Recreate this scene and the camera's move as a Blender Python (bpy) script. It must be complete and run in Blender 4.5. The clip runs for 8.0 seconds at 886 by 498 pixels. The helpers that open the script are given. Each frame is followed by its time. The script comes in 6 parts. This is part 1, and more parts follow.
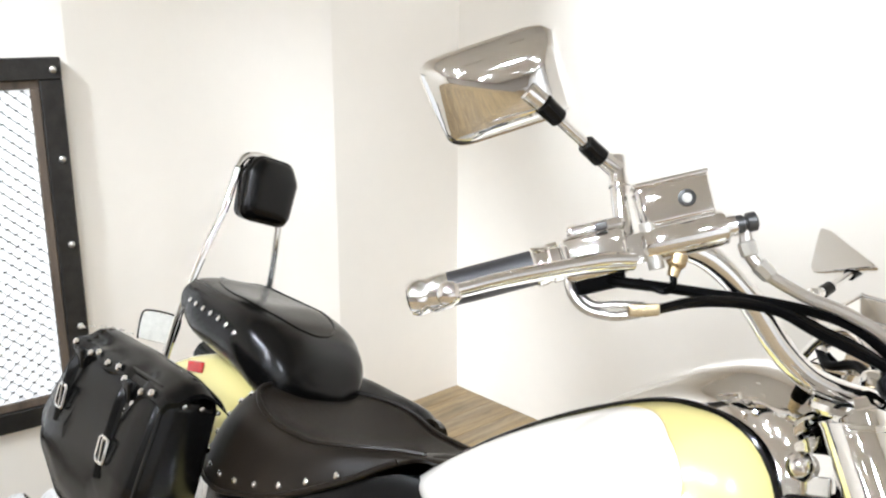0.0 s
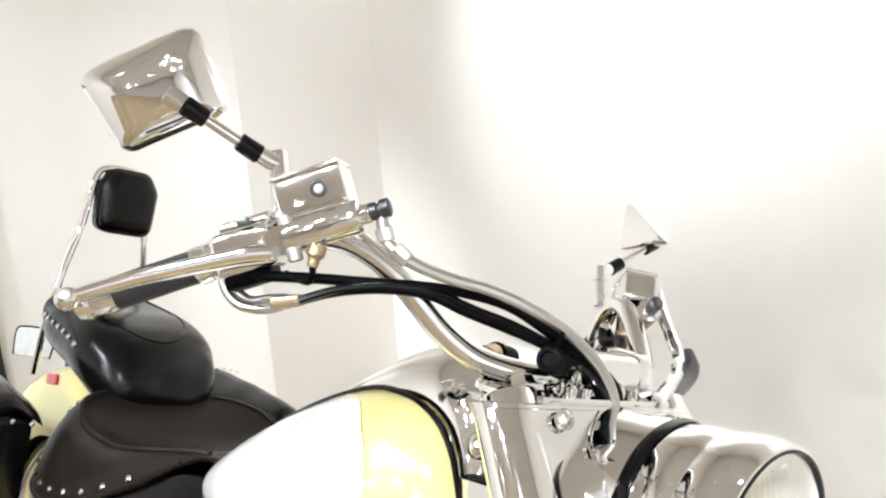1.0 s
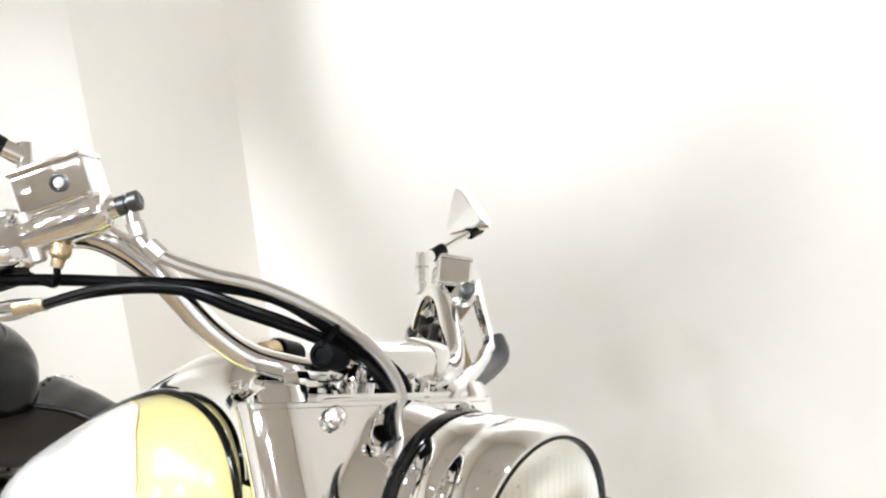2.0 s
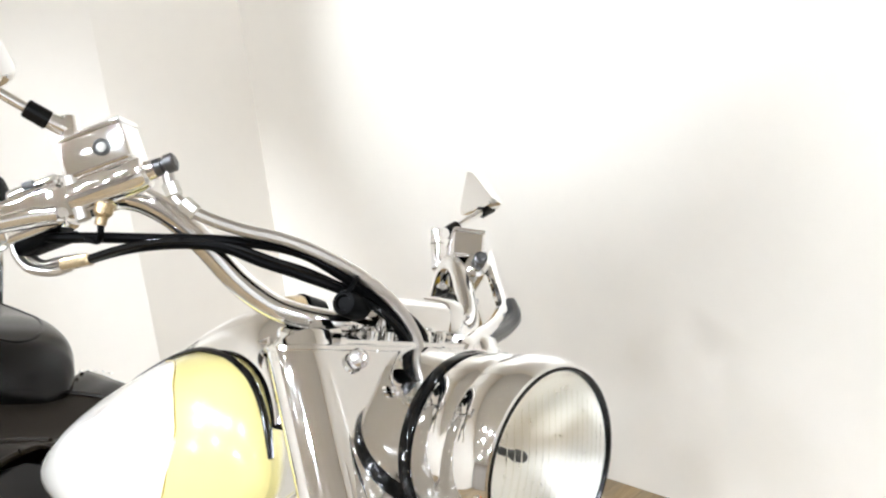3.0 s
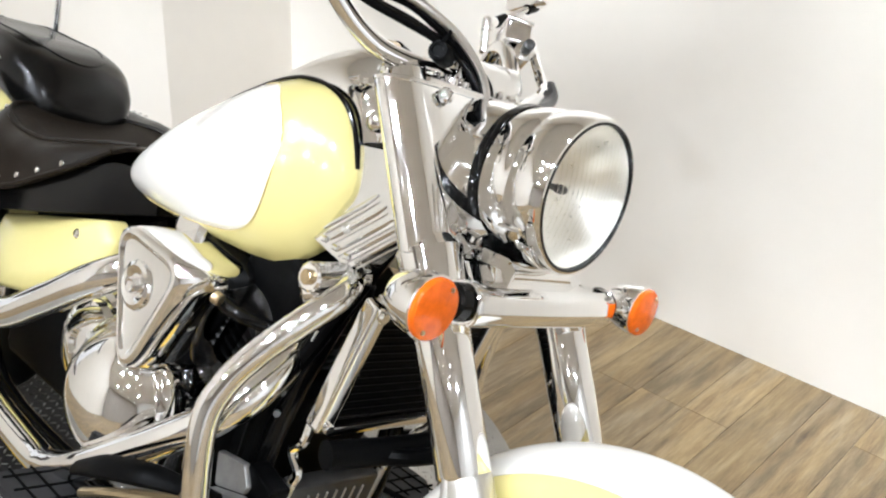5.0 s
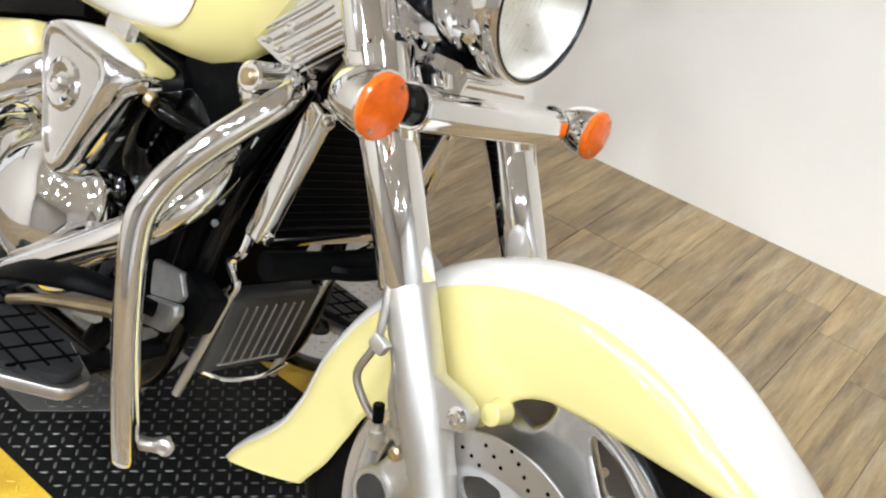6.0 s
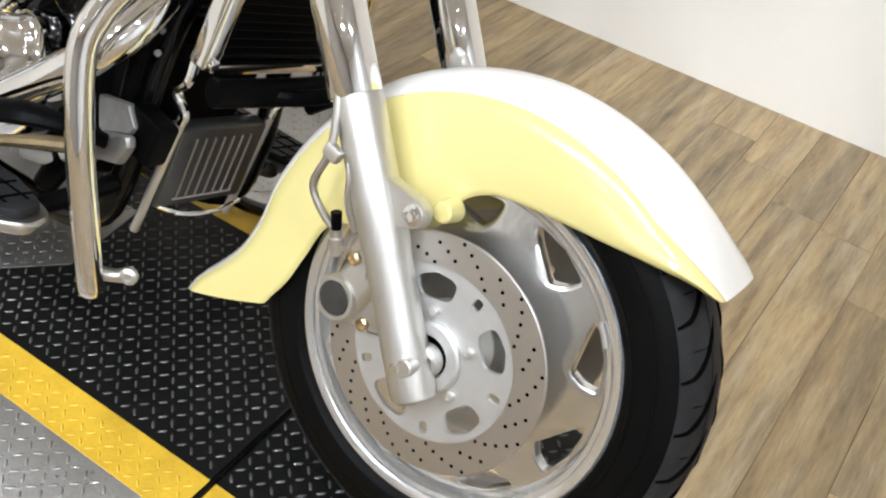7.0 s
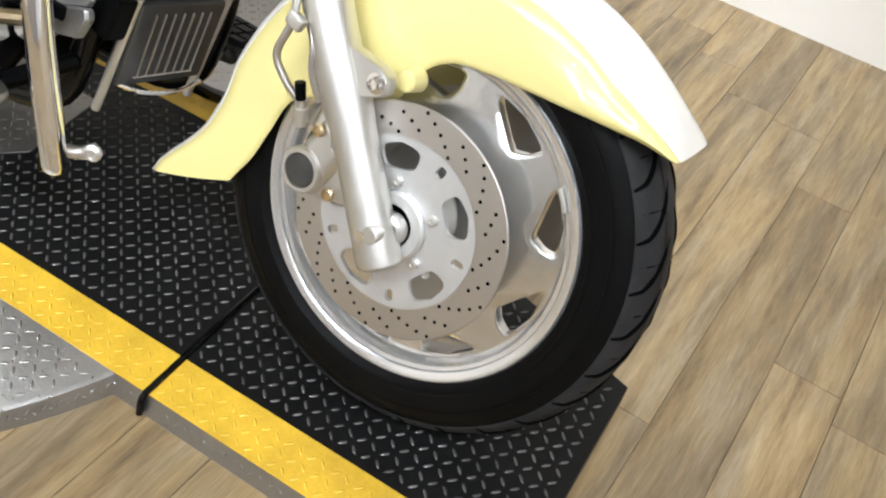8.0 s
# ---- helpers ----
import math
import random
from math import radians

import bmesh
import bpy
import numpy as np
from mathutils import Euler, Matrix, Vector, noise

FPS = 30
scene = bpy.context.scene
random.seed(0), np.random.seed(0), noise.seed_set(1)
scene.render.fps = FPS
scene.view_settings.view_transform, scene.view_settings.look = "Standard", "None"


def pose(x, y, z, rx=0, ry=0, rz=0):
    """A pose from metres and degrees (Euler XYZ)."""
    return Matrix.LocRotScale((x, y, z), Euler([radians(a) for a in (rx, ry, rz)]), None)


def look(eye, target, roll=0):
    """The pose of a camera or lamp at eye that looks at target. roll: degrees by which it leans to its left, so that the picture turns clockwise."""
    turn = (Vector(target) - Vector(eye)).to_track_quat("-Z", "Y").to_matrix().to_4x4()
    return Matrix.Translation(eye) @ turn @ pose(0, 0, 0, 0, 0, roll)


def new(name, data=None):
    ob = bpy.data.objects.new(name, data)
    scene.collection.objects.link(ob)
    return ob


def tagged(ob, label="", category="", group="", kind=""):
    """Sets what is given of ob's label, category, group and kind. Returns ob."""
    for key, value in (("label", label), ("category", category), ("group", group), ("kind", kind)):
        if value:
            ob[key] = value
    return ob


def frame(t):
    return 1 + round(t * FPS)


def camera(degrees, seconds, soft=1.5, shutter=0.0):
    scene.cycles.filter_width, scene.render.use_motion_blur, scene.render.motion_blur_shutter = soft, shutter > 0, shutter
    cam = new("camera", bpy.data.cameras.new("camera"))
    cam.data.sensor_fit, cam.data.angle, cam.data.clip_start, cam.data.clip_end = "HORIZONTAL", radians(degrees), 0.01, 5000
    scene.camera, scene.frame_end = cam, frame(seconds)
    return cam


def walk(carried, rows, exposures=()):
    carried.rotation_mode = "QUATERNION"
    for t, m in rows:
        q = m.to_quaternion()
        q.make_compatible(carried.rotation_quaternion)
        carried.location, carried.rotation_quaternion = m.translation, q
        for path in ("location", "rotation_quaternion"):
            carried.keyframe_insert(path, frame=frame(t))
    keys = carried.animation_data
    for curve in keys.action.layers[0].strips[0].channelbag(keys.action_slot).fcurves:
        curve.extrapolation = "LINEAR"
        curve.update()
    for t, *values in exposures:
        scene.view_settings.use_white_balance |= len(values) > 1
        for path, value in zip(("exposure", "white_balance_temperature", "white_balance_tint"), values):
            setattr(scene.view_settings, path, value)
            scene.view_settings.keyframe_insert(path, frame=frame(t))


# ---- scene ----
cam = camera(52.4, 8.0, soft=2.2)
PATH = [
    (0, (0.116, 0.505, 1.339), (-1.311, 1.811, 0.831), -0.0),
    (0.5, (0.265, 0.585, 1.36), (-1.196, 1.876, 0.913), -4.2),
    (1, (0.379, 0.778, 1.328), (-1.098, 2.023, 0.812), -4.3),
    (1.5, (0.413, 0.876, 1.319), (-0.957, 2.211, 0.733), -3.3),
    (1.7, (0.426, 0.903, 1.322), (-0.908, 2.27, 0.728), -3.8),
    (2.8, (0.478, 0.867, 1.241), (-0.909, 2.237, 0.796), -6.8),
    (3, (0.497, 0.843, 1.261), (-0.869, 2.211, 0.751), -6.5),
    (3.5, (0.524, 0.672, 1.325), (-0.717, 2.128, 0.742), -2.9),
    (4, (0.541, 0.544, 1.353), (-0.659, 2.006, 0.704), -3.1),
    (4.2, (0.564, 0.553, 1.336), (-0.698, 1.954, 0.672), -2.6),
    (5.3, (0.572, 0.581, 1.222), (-0.586, 1.905, 0.271), 4.5),
    (5.5, (0.568, 0.584, 1.21), (-0.554, 1.892, 0.197), 5.2),
    (6, (0.567, 0.582, 1.177), (-0.436, 1.897, 0.053), 7.6),
    (6.3, (0.592, 0.566, 1.163), (-0.341, 1.873, -0.029), 7.7),
    (6.5, (0.587, 0.554, 1.148), (-0.288, 1.856, -0.092), 7.2),
    (7, (0.617, 0.501, 1.132), (-0.162, 1.8, -0.173), 8.1),
    (7.5, (0.64, 0.466, 1.109), (-0.02, 1.705, -0.315), 9.3),
    (8, (0.649, 0.453, 1.108), (0.027, 1.709, -0.319), 10.8),
]
walk(cam, [(t, look(eye, target, roll)) for t, eye, target, roll in PATH],
     exposures=[(0.0, 0.25, 5950, 10), (4.2, 0.22, 5950, 10), (5.5, 0.05, 5950, 10), (6.5, -0.06, 5950, 10), (7.2, -0.04, 5950, 10), (8.0, 0.06, 5950, 10)])

# ---- light ----
world = bpy.data.worlds.new("world")
scene.world = world
world.use_nodes = True
sky = world.node_tree.nodes.new("ShaderNodeTexSky")
sky.sky_type, sky.sun_disc = "NISHITA", False
sky.sun_elevation, sky.sun_rotation = radians(35), radians(200)
world.node_tree.links.new(sky.outputs[0], world.node_tree.nodes["Background"].inputs[0])
world.node_tree.nodes["Background"].inputs[1].default_value = 0.1

FLOOR, DECK, CEIL = -0.023, 0.011, 3.2
WALL_X, WALL_Y, BEND_Y = -2.182, 2.679, 2.15


def aimed_spot(eye, target, watts, degrees, colour):
    data = bpy.data.lights.new("spot_bulb", "SPOT")
    data.energy, data.color, data.spot_size, data.spot_blend, data.shadow_soft_size = watts, colour, radians(degrees), 1.0, 0.06
    new("spot_bulb", data).matrix_world = look(eye, target)


NEUTRAL = (0.97, 0.99, 1.0)
# eye, target, watts, beam: track spots over the motorcycle and washing the walls
SPOTS = [
    ((0.80, -0.35, 3.02), (0.02, 1.15, 0.30), 135, 44),
    ((0.10, -0.55, 3.02), (-0.25, 1.05, 0.70), 150, 46),
    ((-0.80, -0.45, 3.02), (-0.95, 1.05, 0.70), 150, 52),
    ((-1.45, -0.20, 3.02), (-1.50, 1.15, 0.50), 135, 50),
    ((-1.15, 1.05, 3.02), (-1.28, 2.68, 1.28), 345, 28),
    ((-0.60, 1.05, 3.02), (-0.70, 2.68, 1.33), 330, 24),
    ((0.05, 1.05, 3.02), (-0.05, 2.68, 1.40), 230, 23),
    ((-1.60, -0.60, 3.02), (-2.22, 2.02, 0.52), 600, 25),
    ((0.40, 1.40, 3.02), (0.30, 2.10, 0.0), 260, 42),
    ((-0.95, 1.75, 3.02), (-2.19, 2.42, 1.15), 85, 40),
    ((0.62, 1.00, 3.02), (0.55, 2.68, 0.26), 85, 24),
    ((0.00, 1.00, 3.02), (-0.05, 2.68, 0.28), 205, 24),
    ((-0.85, 0.25, 3.02), (-2.26, 1.60, 0.05), 110, 28),
]
for eye, target, watts, beam in SPOTS:
    aimed_spot(eye, target, watts, beam, NEUTRAL)
# fill panels added out of view to brighten the room: x, y, watts, size
PANELS = ((-0.6, -1.4, 42, 0.18), (1.9, 0.0, 42, 0.18), (0.9, -2.4, 42, 0.18), (-0.6, -4.0, 60, 0.18), (3.2, -2.6, 60, 0.18), (4.5, -0.2, 45, 0.18))
for x, y, watts, size in PANELS:
    data = bpy.data.lights.new("fill_light", "AREA")
    data.energy, data.color, data.shape, data.size = watts, NEUTRAL, "SQUARE", size
    new("fill_light", data).matrix_world = pose(x, y, CEIL - 0.03)

# ---- materials ----


def ramp(nt, fac, stops):
    n = nt.nodes.new("ShaderNodeValToRGB")
    while len(n.color_ramp.elements) < len(stops):
        n.color_ramp.elements.new(0.5)
    for e, (p, c) in zip(n.color_ramp.elements, stops):
        e.position, e.color = p, (*c, 1)
    nt.links.new(fac, n.inputs[0])
    return n.outputs[0]


def noise_of(nt, scale, detail=4.0, rough=0.55, stretch=None, offset=None):
    tc = nt.nodes.new("ShaderNodeTexCoord")
    n = nt.nodes.new("ShaderNodeTexNoise")
    n.inputs["Scale"].default_value = scale
    n.inputs["Detail"].default_value = detail
    n.inputs["Roughness"].default_value = rough
    src = tc.outputs["Object"]
    if stretch or offset:
        mp = nt.nodes.new("ShaderNodeMapping")
        if stretch:
            mp.inputs["Scale"].default_value = stretch
        nt.links.new(src, mp.inputs["Vector"])
        if offset:
            nt.links.new(offset, mp.inputs["Location"])
        src = mp.outputs[0]
    nt.links.new(src, n.inputs["Vector"])
    return n


def material(name, colour, rough=0.5, metal=0.0, vary=0.12, scale=6.0, bump=0.0, bump_scale=200.0, rough_vary=0.08,
             coat=0.0, transmission=0.0, ior=1.5, spec=0.5, stretch=None):
    """A surface with colour and gloss that vary at a large and a fine scale, and fine relief."""
    m = bpy.data.materials.new(name)
    m.use_nodes = True
    nt = m.node_tree
    p = nt.nodes["Principled BSDF"]
    big = noise_of(nt, scale, stretch=stretch)
    fine = noise_of(nt, scale * 17, 3.0, stretch=stretch)
    mix = nt.nodes.new("ShaderNodeMath")
    mix.operation = "MULTIPLY_ADD"
    mix.inputs[1].default_value = 0.35
    nt.links.new(fine.outputs[0], mix.inputs[0])
    nt.links.new(big.outputs[0], mix.inputs[2])
    lo = tuple(max(0.0, c * (1 - vary)) for c in colour)
    hi = tuple(min(1.0, c * (1 + vary)) for c in colour)
    nt.links.new(ramp(nt, mix.outputs[0], [(0.35, lo), (1.0, hi)]), p.inputs["Base Color"])
    mr = nt.nodes.new("ShaderNodeMapRange")
    mr.inputs[3].default_value, mr.inputs[4].default_value = max(0.01, rough - rough_vary), min(1.0, rough + rough_vary)
    nt.links.new(fine.outputs[0], mr.inputs[0])
    nt.links.new(mr.outputs[0], p.inputs["Roughness"])
    p.inputs["Metallic"].default_value = metal
    p.inputs["Coat Weight"].default_value = coat
    p.inputs["Coat Roughness"].default_value = 0.04
    p.inputs["Transmission Weight"].default_value = transmission
    p.inputs["IOR"].default_value = ior
    p.inputs["Specular IOR Level"].default_value = spec
    if bump:
        b = nt.nodes.new("ShaderNodeBump")
        b.inputs["Strength"].default_value = bump
        b.inputs["Distance"].default_value = 0.002
        bn = noise_of(nt, bump_scale, 3.0, stretch=stretch)
        nt.links.new(bn.outputs[0], b.inputs["Height"])
        nt.links.new(b.outputs[0], p.inputs["Normal"])
    return m


CHROME = material("chrome", (0.94, 0.94, 0.935), 0.05, 1.0, vary=0.04, rough_vary=0.02)
STEEL = material("satin_aluminium", (0.66, 0.645, 0.605), 0.40, 0.95, vary=0.06, scale=20, bump=0.15, bump_scale=500)
POLISHED = material("polished_aluminium", (0.80, 0.80, 0.79), 0.12, 1.0, vary=0.05, scale=12, rough_vary=0.05)
DISC = material("brake_disc_steel", (0.62, 0.595, 0.56), 0.36, 1.0, vary=0.04, scale=14, rough_vary=0.02)
SPOKE_METAL = material("turned_aluminium", (0.83, 0.83, 0.82), 0.19, 1.0, vary=0.10, scale=14, rough_vary=0.07, bump=0.5, bump_scale=16)
RIM_METAL = material("bright_cast_aluminium", (0.88, 0.88, 0.87), 0.17, 0.88, vary=0.06, scale=9, rough_vary=0.05, bump=0.05, bump_scale=90)
BRACKET = material("grey_cast_bracket", (0.36, 0.355, 0.345), 0.42, 0.75, vary=0.35, scale=24, bump=0.3, bump_scale=120)
CARRIER = material("cast_disc_carrier", (0.62, 0.615, 0.60), 0.42, 0.75, vary=0.08, scale=26, bump=0.12, bump_scale=500)
YELLOW = material("cream_yellow_paint", (0.72, 0.63, 0.255), 0.22, 0.0, vary=0.02, scale=3, coat=0.7, rough_vary=0.03)
DARKCAST = material("dark_cast_metal", (0.10, 0.10, 0.10), 0.32, 0.8, vary=0.3, scale=20)
WHITE = material("pearl_white_paint", (0.84, 0.81, 0.75), 0.22, 0.0, vary=0.02, scale=3, coat=0.7, rough_vary=0.03)
LEATHER = material("black_leather", (0.0026, 0.0025, 0.0024), 0.21, 0.0, spec=0.30, vary=0.35, scale=9, bump=0.06, bump_scale=160, rough_vary=0.06)
BROWN_LEATHER = material("worn_black_vinyl", (0.0105, 0.0075, 0.0050), 0.38, 0.0, spec=0.20, vary=0.45, scale=6, bump=0.08, bump_scale=200, rough_vary=0.1)
RUBBER = material("tyre_rubber", (0.0034, 0.0032, 0.0030), 0.45, 0.0, spec=0.07, vary=0.35, scale=8, bump=0.2, bump_scale=300, rough_vary=0.12)
DUSTY = material("dusty_tread_rubber", (0.021, 0.0205, 0.021), 0.55, 0.0, spec=0.12, vary=0.5, scale=22, bump=0.15, bump_scale=300)
BLACK = material("gloss_black_enamel", (0.0025, 0.0025, 0.0025), 0.14, 0.0, spec=0.28, vary=0.3, scale=10)
MATT_BLACK = material("matt_black_metal", (0.0016, 0.0016, 0.0017), 0.38, 0.0, spec=0.05, vary=0.4, scale=14, bump=0.2, bump_scale=350)
PLASTIC = material("grey_rubber_grip", (0.028, 0.027, 0.028), 0.42, 0.0, vary=0.2, scale=20)
ORANGE = material("amber_lens", (0.86, 0.14, 0.006), 0.14, 0.0, spec=0.3, vary=0.3, scale=70, coat=0.2, bump=0.12, bump_scale=260)
RED = material("red_reflector", (0.45, 0.012, 0.01), 0.15, 0.0, vary=0.2, scale=60, coat=0.6)
BRASS = material("brass", (0.58, 0.46, 0.28), 0.28, 1.0, vary=0.15, scale=60)
BRASSY = material("worn_bronzed_steel", (0.45, 0.36, 0.22), 0.3, 0.9, vary=0.3, scale=18)
PIN = material("gold_pinstripe", (0.62, 0.50, 0.20), 0.3, 0.2, vary=0.1)
LABEL = material("white_label", (0.55, 0.54, 0.50), 0.5, vary=0.15, scale=60)
WALL = material("warm_white_wall_paint", (0.84, 0.795, 0.72), 0.62, 0.0, vary=0.03, scale=1.3, bump=0.12, bump_scale=160)
GREY_WALL = material("pale_wall_paint", (0.69, 0.67, 0.645), 0.7, vary=0.05, scale=1.5, bump=0.1, bump_scale=160)
TAUPE_WALL = material("taupe_wall_paint", (0.34, 0.31, 0.28), 0.7, vary=0.08, scale=1.5, bump=0.1, bump_scale=160)
WHITE_WALL = material("white_wall_paint", (0.86, 0.86, 0.855), 0.6, vary=0.03, scale=1.5, bump=0.1, bump_scale=160)
CEILING = material("ceiling_paint", (0.70, 0.69, 0.675), 0.8, vary=0.03, scale=2, bump=0.2, bump_scale=120)
IRON = material("rusty_black_iron", (0.022, 0.020, 0.018), 0.45, 0.3, vary=0.6, scale=26, bump=0.5, bump_scale=160)
RUST = material("worn_brown_board", (0.10, 0.075, 0.055), 0.7, 0.0, vary=0.6, scale=22, bump=0.5, bump_scale=160, stretch=(1, 1, 0.2))
WIRE = material("dark_wire", (0.05, 0.048, 0.045), 0.5, 0.2, vary=0.2, scale=40)
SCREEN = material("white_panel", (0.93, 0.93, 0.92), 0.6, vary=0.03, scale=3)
# emission added to lift the white panel above the wall's brightness
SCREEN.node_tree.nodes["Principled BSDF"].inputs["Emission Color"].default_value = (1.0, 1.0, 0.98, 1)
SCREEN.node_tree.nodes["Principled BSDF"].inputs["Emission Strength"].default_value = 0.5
PLATE_BLACK = material("black_painted_steel", (0.0062, 0.0060, 0.0058), 0.40, 0.05, spec=0.22, vary=0.5, scale=10, bump=0.25, bump_scale=260, rough_vary=0.12)
PLATE_WORN = material("worn_lug_steel", (0.125, 0.122, 0.116), 0.32, 0.7, vary=0.75, scale=14, rough_vary=0.1)
PLATE_YELLOW = material("yellow_safety_paint", (0.64, 0.40, 0.028), 0.42, 0.0, vary=0.3, scale=12, bump=0.2, bump_scale=260)
PLATE_STEEL = material("bare_tread_steel", (0.36, 0.35, 0.33), 0.32, 0.9, vary=0.16, scale=8, bump=0.25, bump_scale=260, rough_vary=0.12)


def wood_material():
    """Grey-brown washed oak boards: each board its own tone, with long grain and knots."""
    m = bpy.data.materials.new("washed_oak")
    m.use_nodes = True
    nt = m.node_tree
    p = nt.nodes["Principled BSDF"]
    info = nt.nodes.new("ShaderNodeObjectInfo")
    mul = nt.nodes.new("ShaderNodeVectorMath")
    mul.operation = "SCALE"
    mul.inputs[0].default_value = (13.0, 7.0, 3.0)
    nt.links.new(info.outputs["Random"], mul.inputs["Scale"])
    grain = noise_of(nt, 10.0, 9.0, 0.72, stretch=(3.6, 0.36, 1.0), offset=mul.outputs[0])
    patch = noise_of(nt, 5.5, 7.0, 0.62, stretch=(2.6, 0.42, 1.0), offset=mul.outputs[0])
    fibre = noise_of(nt, 60.0, 3.0, 0.6, stretch=(7.0, 0.35, 1.0), offset=mul.outputs[0])
    # honey-coloured wood and grey-washed streaks, each with its own grain
    warm = ramp(nt, grain.outputs[0], [(0.28, (0.115, 0.069, 0.028)), (0.40, (0.235, 0.158, 0.074)), (0.53, (0.318, 0.225, 0.110)), (0.70, (0.42, 0.315, 0.176))])
    grey = ramp(nt, grain.outputs[0], [(0.28, (0.075, 0.050, 0.028)), (0.42, (0.182, 0.130, 0.070)), (0.55, (0.255, 0.190, 0.108)), (0.70, (0.355, 0.285, 0.195))])
    wash = nt.nodes.new("ShaderNodeMapRange")
    wash.inputs[1].default_value, wash.inputs[2].default_value = 0.43, 0.58
    nt.links.new(patch.outputs[0], wash.inputs[0])
    mix = nt.nodes.new("ShaderNodeMix")
    mix.data_type = "RGBA"
    nt.links.new(wash.outputs[0], mix.inputs[0])
    nt.links.new(grey, mix.inputs[6])
    nt.links.new(warm, mix.inputs[7])
    tone = nt.nodes.new("ShaderNodeMapRange")
    tone.inputs[3].default_value, tone.inputs[4].default_value = 0.82, 1.12
    nt.links.new(info.outputs["Random"], tone.inputs[0])
    fib = nt.nodes.new("ShaderNodeMapRange")
    fib.inputs[1].default_value, fib.inputs[2].default_value = 0.3, 0.6
    fib.inputs[3].default_value, fib.inputs[4].default_value = 0.86, 1.06
    nt.links.new(fibre.outputs[0], fib.inputs[0])
    k = nt.nodes.new("ShaderNodeMath")
    k.operation = "MULTIPLY"
    nt.links.new(tone.outputs[0], k.inputs[0])
    nt.links.new(fib.outputs[0], k.inputs[1])
    # scattered small knots
    tc = nt.nodes.new("ShaderNodeTexCoord")
    shift = nt.nodes.new("ShaderNodeMapping")
    shift.inputs["Scale"].default_value = (1.0, 0.6, 1.0)
    nt.links.new(tc.outputs["Object"], shift.inputs["Vector"])
    nt.links.new(mul.outputs[0], shift.inputs["Location"])
    vor = nt.nodes.new("ShaderNodeTexVoronoi")
    vor.inputs["Scale"].default_value = 5.0
    nt.links.new(shift.outputs[0], vor.inputs["Vector"])
    knot = nt.nodes.new("ShaderNodeMapRange")
    knot.inputs[1].default_value, knot.inputs[2].default_value = 0.025, 0.085
    knot.inputs[3].default_value, knot.inputs[4].default_value = 0.34, 1.0
    nt.links.new(vor.outputs["Distance"], knot.inputs[0])
    k2 = nt.nodes.new("ShaderNodeMath")
    k2.operation = "MULTIPLY"
    nt.links.new(k.outputs[0], k2.inputs[0])
    nt.links.new(knot.outputs[0], k2.inputs[1])
    k = k2
    sc = nt.nodes.new("ShaderNodeVectorMath")
    sc.operation = "SCALE"
    nt.links.new(mix.outputs[2], sc.inputs[0])
    nt.links.new(k.outputs[0], sc.inputs["Scale"])
    nt.links.new(sc.outputs[0], p.inputs["Base Color"])
    p.inputs["Roughness"].default_value = 0.42
    b = nt.nodes.new("ShaderNodeBump")
    b.inputs["Strength"].default_value = 0.25
    b.inputs["Distance"].default_value = 0.001
    nt.links.new(fibre.outputs[0], b.inputs["Height"])
    nt.links.new(b.outputs[0], p.inputs["Normal"])
    return m


WOOD = wood_material()


def glass_material():
    m = bpy.data.materials.new("headlight_glass")
    m.use_nodes = True
    p = m.node_tree.nodes["Principled BSDF"]
    p.inputs["Base Color"].default_value = (0.97, 0.97, 0.93, 1)
    p.inputs["Transmission Weight"].default_value = 1.0
    p.inputs["Roughness"].default_value = 0.03
    p.inputs["IOR"].default_value = 1.12
    return m


GLASS = glass_material()


def glow_material(name, colour, strength):
    m = bpy.data.materials.new(name)
    m.use_nodes = True
    p = m.node_tree.nodes["Principled BSDF"]
    p.inputs["Emission Color"].default_value = (*colour, 1)
    p.inputs["Emission Strength"].default_value = strength
    return m


GLOW = glow_material("lamp_diffuser", (1.0, 0.985, 0.96), 40.0)
SILVER = material("silvered_reflector", (0.97, 0.95, 0.90), 0.30, 0.85, vary=0.03)
MIRROR = material("mirror_glass", (0.9, 0.9, 0.9), 0.02, 1.0, vary=0.01, rough_vary=0.01)

# ---- shapes ----


def finish(name, bm, mat, sharp=35.0, recalc=True):
    if recalc:
        bmesh.ops.recalc_face_normals(bm, faces=bm.faces)
    me = bpy.data.meshes.new(name)
    bm.to_mesh(me)
    bm.free()
    me.materials.append(mat)
    me.polygons.foreach_set("use_smooth", [True] * len(me.polygons))
    me.set_sharp_from_angle(angle=radians(sharp))
    return me


def part(name, bm, mat, parent=None, label="", sharp=35.0):
    ob = new(name, finish(name, bm, mat, sharp))
    ob.parent = parent
    if len(ob.data.polygons) <= 160:
        # broad faces stay flat between their softened edges
        flat = ob.modifiers.new("normals", "WEIGHTED_NORMAL")
        flat.keep_sharp, flat.weight = True, 80
    return tagged(ob, label) if label else ob


def V(*a):
    return Vector(a)


def aim(p, d, up=(0, 0, 1)):
    """A pose at p whose z axis points along d."""
    d = Vector(d).normalized()
    return Matrix.Translation(p) @ d.to_track_quat("Z", "Y").to_matrix().to_4x4()


